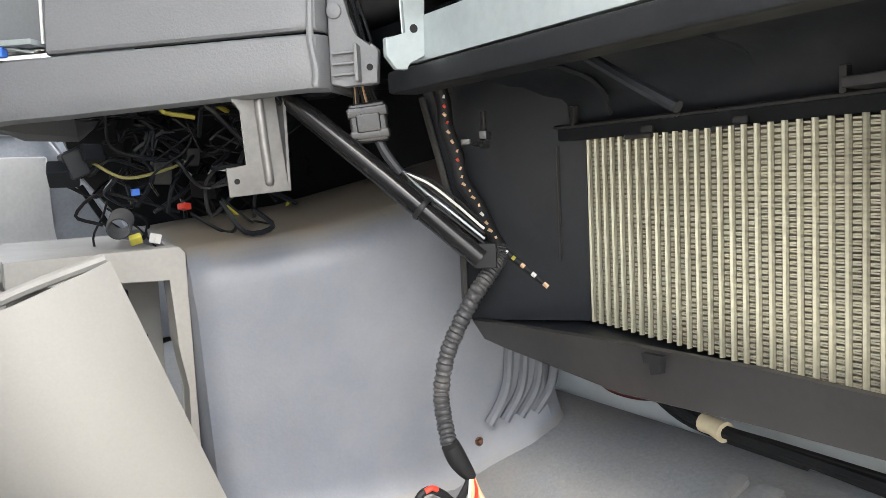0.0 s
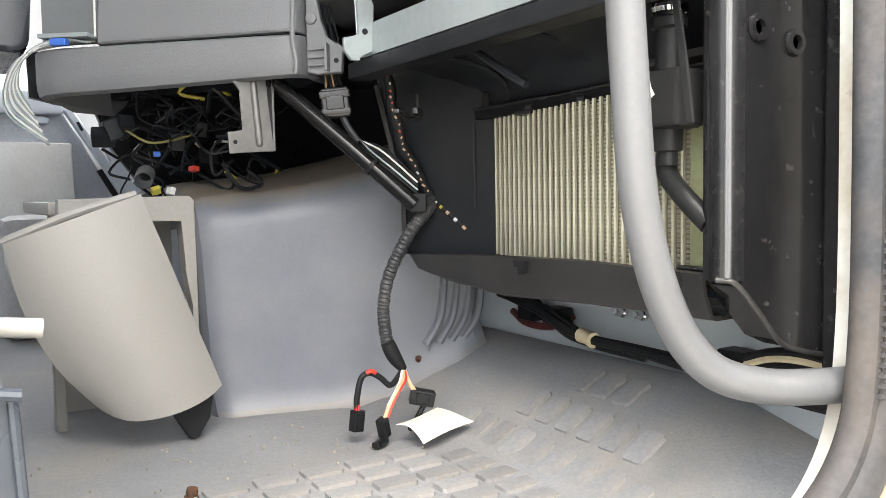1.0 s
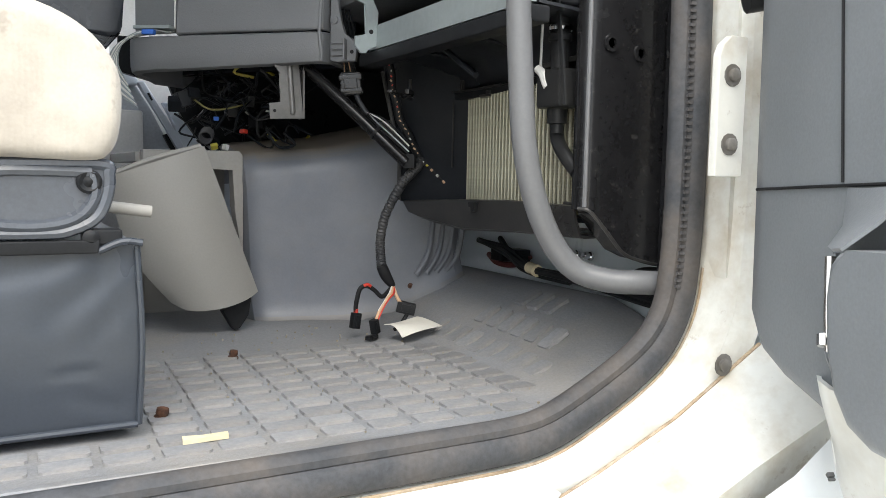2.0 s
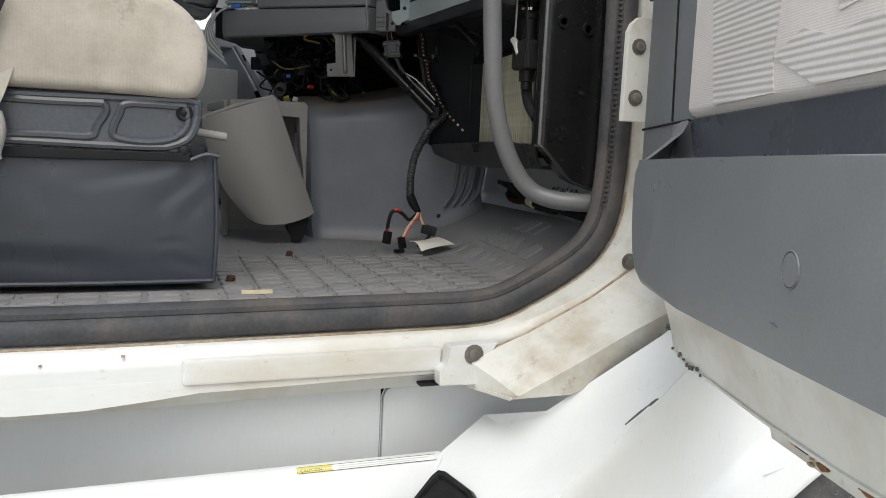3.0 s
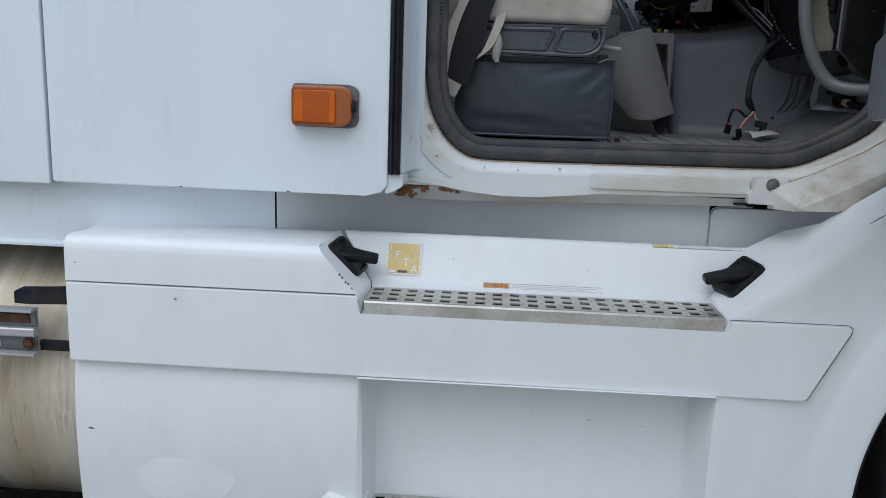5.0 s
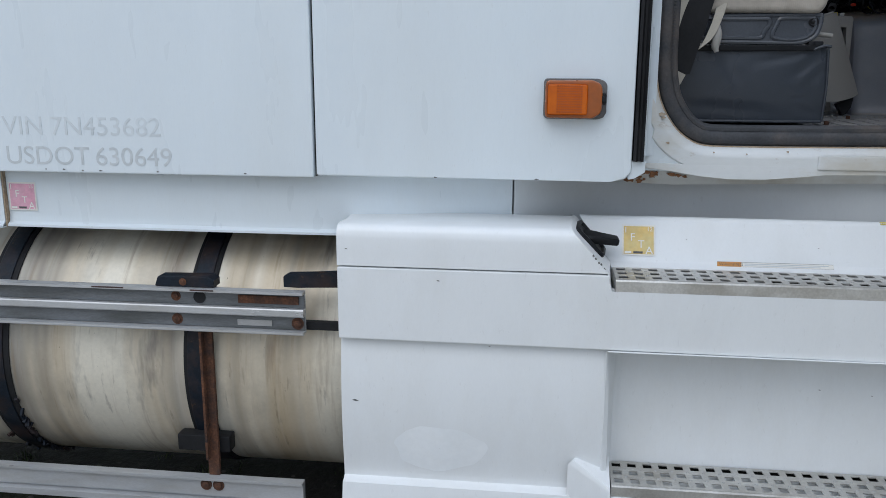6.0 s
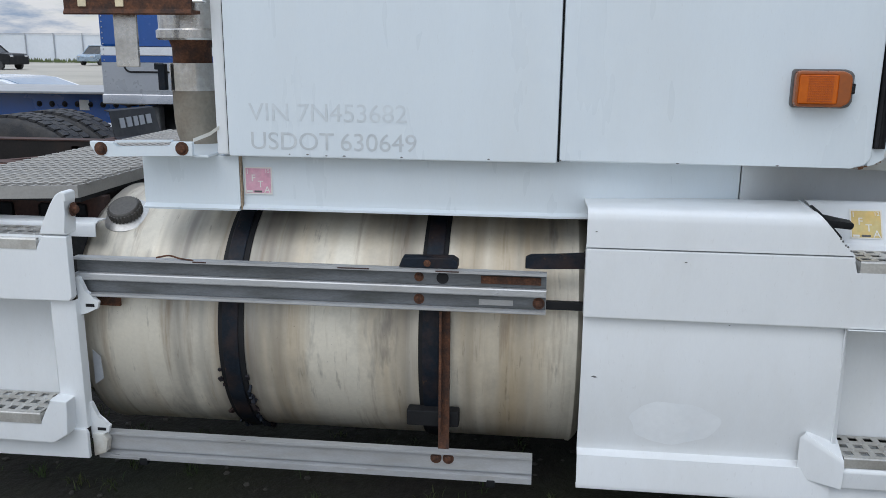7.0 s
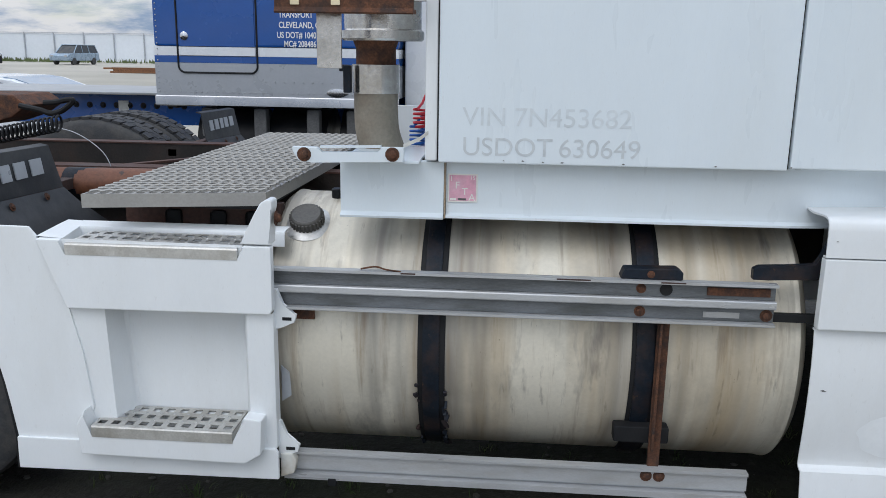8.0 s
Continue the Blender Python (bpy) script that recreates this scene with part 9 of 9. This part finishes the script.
# mud flaps
def flap(y0, y1, name_label):
    f = thing("mud_flap", (-3.72, (y0 + y1) / 2, 0.6), name_label, "mud flap", "mud flaps")
    bm = B()
    sheet(bm, [[(-3.75, y0, 1.128), (-3.75, y1, 1.118)], [(-3.722, y0, 1.122), (-3.722, y1, 1.112)], [(-3.70, y0, 0.985), (-3.70, y1 + 0.03, 0.965)]])
    solid(bm, 0.006, (1, 0, 0.2))
    part("board", bm, M["flap"], f)
    bm = B()
    sheet(bm, [[(-3.698, y0, 0.984), (-3.698, y1 + 0.03, 0.964)], [(-3.66, y0, 0.93), (-3.66, y1 + 0.06, 0.91)], [(-3.58, y0, 0.80), (-3.58, y1 + 0.16, 0.80)], [(-3.56, y0, 0.55), (-3.56, y1 + 0.16, 0.55)]])
    solid(bm, 0.006, (1, 0, 0.2))
    part("flap_sheet", bm, M["flap"], f)
    w = y1 - y0
    for k, (u0, u1) in enumerate(((0.14, 0.26), (0.29, 0.42), (0.45, 0.56), (0.58, 0.71), (0.74, 0.88))):
        bm = B()
        cy, cz, hw, hh = y0 + w * (u0 + u1) / 2, 1.052, w * (u1 - u0) * 0.42, 0.026
        pts = [(cy - hw, cz - hh), (cy + hw, cz - hh), (cy + hw, cz + hh), (cy - hw, cz + hh)]
        prism(bm, pts, "x", -0.001, 0.003)
        for v in bm.verts:
            v.co.x += -3.722 + (1.117 - v.co.z) * 0.155 + 0.0025
        part("white_mark", bm, M["greypaint"], f, smooth=False)
    bm = box(B(), -3.80, -3.752, y0 if y0 < 0.7 else 1.58, 0.74 if y0 < 0.7 else y1, 0.93, 0.97, 0.004)
    part("hanger_bar", bm, M["frame"], f)
    for u in (0.15, 0.45, 0.8):
        part("bolt", bolt(B(), (-3.678, y0 + w * u, 0.955), (1, 0, 0.4), 0.008, 0.007), M["rust"], f)


flap(-0.16, 0.405, "black rubber mud flap board with white marks, near wheels")
flap(1.847, 2.36, "black rubber mud flap board with white marks, far wheels")
for x in (-4.36, -5.65):
    for y in (2.03, 2.36):
        bm = B()
        lathe(bm, [(-0.13, 0.30), (-0.14, 0.42), (-0.135, 0.50), (-0.11, 0.53), (-0.03, 0.545), (0.03, 0.545), (0.11, 0.53), (0.135, 0.50), (0.14, 0.42), (0.13, 0.30)], (x, y, 0.54), (0, 1, 0), 64)
        w = part("rear_wheel", bm, M["tyre"], cab, "dusty black dual rear truck tyre")
        bm = B()
        for q in range(60):
            a = 2 * math.pi * q / 60
            for s in (-0.075, 0.0, 0.075):
                m = Matrix.Translation((x, y + s, 0.54)) @ Matrix.Rotation(a + s * 0.5, 4, "Y") @ Matrix.Translation((0, 0, 0.542))
                box(bm, -0.022, 0.022, -0.033, 0.033, -0.01, 0.004, 0.0, m)
        part("tread_block", bm, M["tyre"], w, smooth=False)["kind"] = "stuff"
        part("rim", lathe(B(), [(-0.1, 0.0), (-0.1, 0.25), (-0.12, 0.31)], (x, y, 0.54), (0, 1, 0), 32), M["greypaint"], w)

# ---- exhaust stack and brackets at the back of the cab ----
ex = thing("exhaust_stack", (-2.565, 0.23, 1.05), "heat-stained exhaust elbow with stainless clamp and muffler", "exhaust")
bm = B()
tube(bm, [(-2.566, 0.23, 1.325), (-2.566, 0.23, 1.26), (-2.562, 0.232, 1.20), (-2.545, 0.24, 1.14), (-2.52, 0.26, 1.08), (-2.46, 0.30, 1.02)], 0.067, 28)
part("elbow", bm, M["stackpipe"], ex)
bm = lathe(B(), [(0, 0.069), (0.0, 0.072), (0.085, 0.072), (0.085, 0.069)], (-2.566, 0.23, 1.316), (0, 0, 1), 40)
clamp = part("clamp", bm, M["stackmetal"], ex)
bm = B()
box(bm, -2.655, -2.632, 0.165, 0.19, 1.318, 1.398, 0.003)
box(bm, -2.668, -2.64, 0.17, 0.185, 1.38, 1.40, 0.003)
part("clamp_lug", bm, M["strapiron"], clamp)
bm = lathe(B(), [(0, 0.060), (0.05, 0.060), (0.075, 0.07)], (-2.566, 0.23, 1.398), (0, 0, 1), 32)
part("neck", bm, M["rust"], ex)
bm = lathe(B(), [(0, 0.07), (0.0, 0.118), (0.006, 0.124), (0.028, 0.124), (0.034, 0.116), (0.12, 0.116), (0.8, 0.116)], (-2.545, 0.23, 1.470), (0, 0, 1), 48)
part("muffler", bm, M["stackmetal"], ex)
shield = thing("heat_shield_bar", (-2.6, -0.11, 1.53), "rusty cross bar with cream pads at the cab corner", "bracket")
bm = B()
prism(bm, [(-0.125, 1.536), (-0.122, 1.532), (-0.06, 1.536), (-0.06, 1.546), (-0.112, 1.545), (-0.112, 1.66), (-0.118, 1.66), (-0.118, 1.548)], "x", -2.777, -2.414)
part("angle", bm, M["rust"], shield, smooth=False)
bm = B()
for x in (-2.735, -2.628):
    part("cream_pad", box(B(), x, x + 0.024, -0.122, -0.1175, 1.553, 1.60, 0.002), M["mask"], shield)
bm = box(B(), -2.690, -2.622, -0.02, -0.008, 1.392, 1.545, 0.002)
part("drop_plate", bm, M["stackmetal"], shield)
bm = B()
for z in (1.565, 1.585):
    box(bm, -2.414, -2.382, -0.115, -0.09, z, z + 0.006, 0.002)
part("link", bm, M["chrome"], shield)
brace = thing("white_brace", (-2.6, -0.1, 1.14), "white slotted steel brace with two rusty bolts", "bracket")
bm = B()
prism(bm, [(-2.742, 1.187), (-2.742, 1.176), (-2.725, 1.148), (-2.69, 1.144), (-2.44, 1.149), (-2.438, 1.19), (-2.50, 1.19), (-2.506, 1.174), (-2.662, 1.170), (-2.672, 1.186)], "y", -0.112, -0.095, 0.003)
prism(bm, [(-2.665, 1.184), (-2.50, 1.188), (-2.50, 1.194), (-2.665, 1.190)], "y", -0.112, -0.095)
part("bar", bm, M["paint"], brace)
for x, z in ((-2.709, 1.166), (-2.469, 1.171)):
    part("bolt", bolt(B(), (x, -0.112, z), (0, -1, 0), 0.0115, 0.010), M["rust"], brace, "rusty bolt")
bm = B()
sheet(bm, [[(-2.44, -0.10, 1.188), (-2.40, -0.075, 1.205), (-2.378, -0.06, 1.222)], [(-2.44, -0.10, 1.198), (-2.40, -0.075, 1.215), (-2.378, -0.06, 1.232)]])
solid(bm, 0.002)
part("strap", bm, M["jamb"], brace)
bm = B()
box(bm, -2.62, -2.40, -0.095, 0.3, 1.145, 1.152, 0.001)
part("shelf", bm, M["paint"], brace)
# coiled air lines on the back wall
for key, z0, xo, lab in (("red", 1.175, 0.0, "red coiled air line"), ("bluecoil", 1.115, -0.012, "blue coiled air line")):
    bm = B()
    pts = [Vector((-2.466 + xo + math.cos(k * 0.33) * 0.027, 0.62 + math.sin(k * 0.33) * 0.027, z0 + k * 0.0008)) for k in range(90)]
    pts += [Vector((-2.466 + xo, 0.64, z0 + 0.09)), Vector((-2.455, 0.66, z0 + 0.12)), Vector((-2.43, 0.70, z0 + 0.12)), Vector((-2.395, 0.74, z0 + 0.10))]
    tube(bm, pts, 0.0048, 6, smooth=False)
    tagged(part("air_line", bm, M[key]), lab + " hanging on the back of the cab", "air line", "air lines")

# ---- neighbouring blue truck ----
BY = 3.72
bt = thing("blue_truck", (-3.5, 4.8, 0.0), "parked blue semi truck with white stripes and silver lower panel", "truck")
bm = box(B(), -4.755, -2.95, BY, 5.9, 1.46, 3.2, 0.02)
part("sleeper", bm, M["blue"], bt)
for z0, z1, key, nm in ((1.395, 1.459, "bluestripe", "white_stripe"), (1.345, 1.394, "blue", "blue_band"), (1.11, 1.344, "greypaint", "lower_panel")):
    bm = box(B(), -4.754, -2.951, BY + 0.001, 5.9, z0, z1, 0.001)
    part(nm, bm, M[key], bt)
bm = B()
prism(bm, [(BY - 0.012, 1.10), (BY - 0.018, 1.04), (BY + 0.02, 1.03), (BY + 0.02, 1.109), (BY - 0.004, 1.109)], "x", -4.76, -2.95)
part("chrome_skirt", bm, mat("dented_chrome", (0.36, 0.37, 0.39), 0.24, 0.95, 0.2, 2.5, 2, 0.12, 0.02, dirt=(0.25, 0.25, 0.27), dirt_amt=0.5, dirt_scale=3), bt)
bm = B()
hx0, hx1, hz0, hz1 = -4.575, -3.985, 1.275, 1.86
loop = []
for cx, cz, a0 in ((hx1 - 0.05, hz0 + 0.05, -90), (hx1 - 0.05, hz1 - 0.05, 0), (hx0 + 0.05, hz1 - 0.05, 90), (hx0 + 0.05, hz0 + 0.05, 180)):
    for q in range(7):
        a = radians(a0 + q * 15)
        loop.append((cx + math.cos(a) * 0.05, BY - 0.002, cz + math.sin(a) * 0.05))
tube(bm, loop + loop[:1], 0.007, 6, smooth=False)
hatch = part("hatch_gasket", bm, M["rubber"], bt, "black gasket round the luggage hatch")
bm = B()
box(bm, hx0 + 0.015, hx1 - 0.015, BY - 0.006, BY, 1.462, hz1 - 0.03, 0.003)
part("hatch_door", bm, M["blue"], hatch)
bm = box(B(), hx0 + 0.012, hx1 - 0.012, BY - 0.006, BY, 1.397, 1.457, 0.001)
part("hatch_stripe", bm, M["bluestripe"], hatch)
bm = lathe(B(), [(0, 0.03), (0.006, 0.03), (0.01, 0.018), (0.012, 0)], (-4.52, BY - 0.006, 1.535), (0, -1, 0), 18)
part("hatch_lock", bm, M["chrome"], hatch)
bm = B()
for k in range(44):
    lathe(bm, [(0, 0.006), (0.004, 0.004), (0.005, 0)], (-4.73 + k * 0.04, BY, 1.135), (0, -1, 0), 6)
for k in range(22):
    lathe(bm, [(0, 0.006), (0.004, 0.004), (0.005, 0)], (-4.73, BY, 1.16 + k * 0.04), (0, -1, 0), 6)
for k in range(14):
    lathe(bm, [(0, 0.006), (0.004, 0.004), (0.005, 0)], (-3.93 + k * 0.07, BY, 1.215), (0, -1, 0), 6)
part("rivet", bm, M["greypaint"], bt)["kind"] = "stuff"
for text, z, x in (("TRANSPORT", 1.672, -3.82), ("CLEVELAND, O", 1.600, -3.82), ("US DOT# 1040", 1.530, -3.835), ("MC# 208486", 1.468, -3.785)):
    lettering("door_lettering", text, 0.060, M["bluestripe"], bt, facing_y(x, BY - 0.002, z) @ Matrix.Scale(0.74, 4, (1, 0, 0)), "white painted letters", 0.0006, 1.0, bold=0.02)
bm = lathe(B(), [(0, 0.06), (0.006, 0.055), (0.008, 0.03), (0.008, 0)], (-3.40, BY, 1.145), (0, -1, 0), 24)
for v in bm.verts:
    v.co.z = 1.145 + (v.co.z - 1.145) * 0.55
    v.co.x = -3.40 + (v.co.x + 3.40) * 1.4
part("oval_badge", bm, M["chrome"], bt)
bm = B()
for x in (-4.3, -3.75, -3.2):
    lathe(bm, [(0, 0.0), (0, 0.30), (0.45, 0.30), (0.45, 0.0)], (x - 0.22, BY + 0.45, 0.72), (1, 0, 0), 28)
part("side_tank", bm, M["black"], bt)
bm = B()
for x in (-4.45, -4.05, -3.65, -3.35):
    part("step_bracket", box(B(), x, x + 0.10, BY + 0.06, BY + 0.16, 0.80, 1.02, 0.02), M["scrape"], bt)
bm = B()
box(bm, -10.5, -2.95, 4.70, 4.78, 0.80, 1.08, 0.004)
part("frame_rail", bm, M["blue"], bt)
bm = B()
box(bm, -10.5, -2.95, 5.50, 5.58, 0.80, 1.08, 0.004)
part("frame_rail", bm, M["blue"], bt)
bm = box(B(), -7.2, -4.80, 4.5, 5.8, 1.06, 1.082, 0.004)
part("deck", bm, M["alu"], bt)
for k in range(9):
    part("rail_bolt", bolt(B(), (-5.9 + k * 0.12, 4.70, 0.96), (0, -1, 0), 0.016, 0.012), M["black"], bt)
bm = box(B(), -5.52, -5.43, 4.694, 4.70, 0.91, 1.0)
part("rail_label", bm, M["decal_white"], bt)
bm = B()
prism(bm, [(-4.90, 1.0), (-4.70, 1.36), (-4.66, 1.36), (-4.80, 0.98)], "y", 4.2, 4.35, 0.004)
part("hose_bracket", bm, M["rubber"], bt)
for x in (-8.3, -9.6):
    bm = B()
    lathe(bm, [(-0.25, 0.0), (-0.25, 0.30), (-0.27, 0.44), (-0.24, 0.51), (0.24, 0.51), (0.27, 0.44), (0.25, 0.0)], (x, 4.15, 0.51), (0, 1, 0), 48)
    part("wheel", bm, M["tyre"], bt)
bm = box(B(), -2.93, -2.2, 3.9, 5.9, 0.8, 3.0, 0.02)
part("cab", bm, M["bluestripe"], bt)

# ---- distant yard: fence, van, cars ----
fence = thing("yard_fence", (-28, 87, 0), "white slatted yard fence with grey posts", "fence")
bm = B()
for k in range(44):
    box(bm, -112 + k * 3.36, -112 + k * 3.36 + 3.34, 86.75, 86.8, 0.05, 2.95)
part("sheeting", bm, M["fence"], fence)["kind"] = "stuff"
bm = B()
for k in range(45):
    box(bm, -112 + k * 3.36 - 0.05, -112 + k * 3.36 + 0.05, 86.6, 86.7, 0.0, 3.1)
part("post", bm, M["greypaint"], fence)["kind"] = "stuff"
bm = box(B(), -112, 35, 86.62, 86.68, 3.0, 3.06)
part("top_rail", bm, M["greypaint"], fence)
b = thing("far_building", (-92, 140, 0), "low grey building with dark roof beyond the fence", "building")
part("wall", box(B(), -110, -88.2, 138, 150, 0, 2.7), M["fence"], b)
part("roof", box(B(), -110.5, -87.6, 137.5, 150.5, 2.7, 3.0), M["dash"], b)
bm = B()
rnd = random.Random(9)
for _ in range(2600):
    x = rnd.uniform(-84, -14)
    if x > -46 and rnd.random() < 0.75:
        continue
    y, h, w = 84.6 + rnd.uniform(-3.5, 1.7), rnd.uniform(0.12, 0.5), rnd.uniform(0.05, 0.14)
    q = [bm.verts.new(p) for p in ((x - w, y, 0), (x + w, y, 0), (x + rnd.uniform(-0.1, 0.1), y, h))]
    bm.faces.new(q)
tagged(part("far_grass", bm, mat("far_grass_green", (0.10, 0.13, 0.05), 0.8, 0, 0.3, 0.3, 5, 0, 0.001)), "strip of green weeds along the far fence", "grass", kind="stuff")


def car(name, at, turn, body, glass, length, height, hood, cab0, cab1, rear_top, label, category):
    """A parked vehicle: a lofted body with a glazed upper part, wheels, lamps."""
    c = thing(name, at, label, category)
    m = Matrix.Translation(at) @ Matrix.Rotation(radians(turn), 4, "Z")

    def put(nm, bm, material, parent=c):
        bmesh.ops.transform(bm, matrix=m, verts=bm.verts[:])
        return part(nm, bm, material, parent)
    w = 0.92
    L = length / 2
    low = [(-L, 0.35), (-L, hood - 0.22), (-L + 0.12, hood - 0.08), (cab0, hood), (cab1, hood + 0.05), (L - 0.1, hood + 0.03), (L, hood - 0.2), (L, 0.35)]
    bm = B()
    prism(bm, low, "y", -w, w, 0.06)
    put("body", bm, body)
    bm = B()
    a = [(cab0, -w + 0.04, hood - 0.02), (cab1, -w + 0.04, hood - 0.02), (cab1, w - 0.04, hood - 0.02), (cab0, w - 0.04, hood - 0.02)]
    t = [(cab0 + 0.75, -w + 0.2, height - 0.06), (rear_top, -w + 0.2, height - 0.06), (rear_top, w - 0.2, height - 0.06), (cab0 + 0.75, w - 0.2, height - 0.06)]
    sheet(bm, [a, t], close=True)
    put("window_band", bm, glass)
    bm = B()
    box(bm, cab0 + 0.70, rear_top + 0.05, -w + 0.17, w - 0.17, height - 0.07, height, 0.03)
    for x0, x1 in ((cab0, cab0 + 0.75), (cab1, rear_top)):
        for s in (-1, 1):
            tube(bm, [(x0, s * (w - 0.03), hood), (x1, s * (w - 0.19), height - 0.05)], 0.04, 6, smooth=False)
    for xm in (cab0 + 1.35, cab0 + 2.3):
        if xm < cab1 - 0.3:
            for s in (-1, 1):
                tube(bm, [(xm, s * (w - 0.03), hood), (xm, s * (w - 0.19), height - 0.05)], 0.035, 6, smooth=False)
    put("roof", bm, body)
    for x in (-L + 0.85, L - 0.9):
        for s in (-1, 1):
            bm = lathe(B(), [(-0.1, 0), (-0.1, 0.2), (-0.1, 0.31), (0.1, 0.31), (0.1, 0)], (x, s * (w - 0.08), 0.31), (0, 1, 0), 20)
            put("wheel", bm, M["tyre"])
    for s in (-0.65, 0.65):
        bm = box(B(), -L - 0.02, -L + 0.1, s - 0.15, s + 0.15, hood - 0.3, hood - 0.15, 0.02)
        put("headlamp", bm, M["chrome"])


car("parked_van", (-40.9, 70.8, 0), 84, M["silver"], M["darkglass"], 4.7, 1.75, 1.0, -1.45, 2.2, 1.95, "silver-blue minivan parked by the white fence", "van")
car("parked_pickup", (-39.4, 52.5, 0), 170, M["black"], M["darkglass"], 5.4, 1.85, 1.15, -1.0, 1.0, 0.9, "black pickup parked far off in the yard", "pickup truck")
sed = thing("parked_sedan", (-9.6, 9.4, 0.0), "white sedan parked behind the blue truck", "car")
bm = B()
prism(bm, [(-12.0, 0.30), (-12.05, 0.70), (-11.8, 0.79), (-8.3, 0.80), (-7.2, 0.74), (-6.95, 0.62), (-6.95, 0.30)], "y", 8.55, 10.25, 0.04)
part("body", bm, M["carwhite"], sed)
bm = B()
prism(bm, [(-12.0, 0.80), (-11.4, 0.96), (-10.6, 1.035), (-9.7, 1.045), (-9.2, 1.035), (-8.95, 1.01), (-8.30, 0.80)], "y", 8.68, 10.12, 0.03)
part("roof", bm, M["carwhite"], sed)
bm = prism(B(), [(-9.10, 1.022), (-8.92, 0.990), (-8.36, 0.815), (-8.352, 0.826), (-8.91, 1.008), (-9.10, 1.038)], "y", 8.80, 10.0)
part("windscreen", bm, M["skyglass"], sed)
bm = prism(B(), [(-11.5, 0.80), (-11.0, 0.93), (-10.4, 0.99), (-9.7, 1.0), (-9.2, 0.985), (-9.0, 0.95), (-8.6, 0.80)], "y", 8.665, 8.69)
part("side_window", bm, M["black"], sed)
for x in (-11.1, -7.9):
    for y in (8.62, 10.18):
        part("wheel", lathe(B(), [(-0.1, 0), (-0.1, 0.31), (0.1, 0.31), (0.1, 0)], (x, y, 0.31), (0, 1, 0), 24), M["tyre"], sed)
bm = B()
for k in range(7):
    box(bm, -26 - rnd.uniform(0, 1), -22 + rnd.uniform(0, 1), 47 + k * 0.22, 47.16 + k * 0.22, 0.02 + 0.1 * (k % 3), 0.12 + 0.1 * (k % 3))
tagged(part("lumber_stack", bm, M["rustbright"]), "low stack of rusty brown bars in the yard", "stack", kind="stuff")
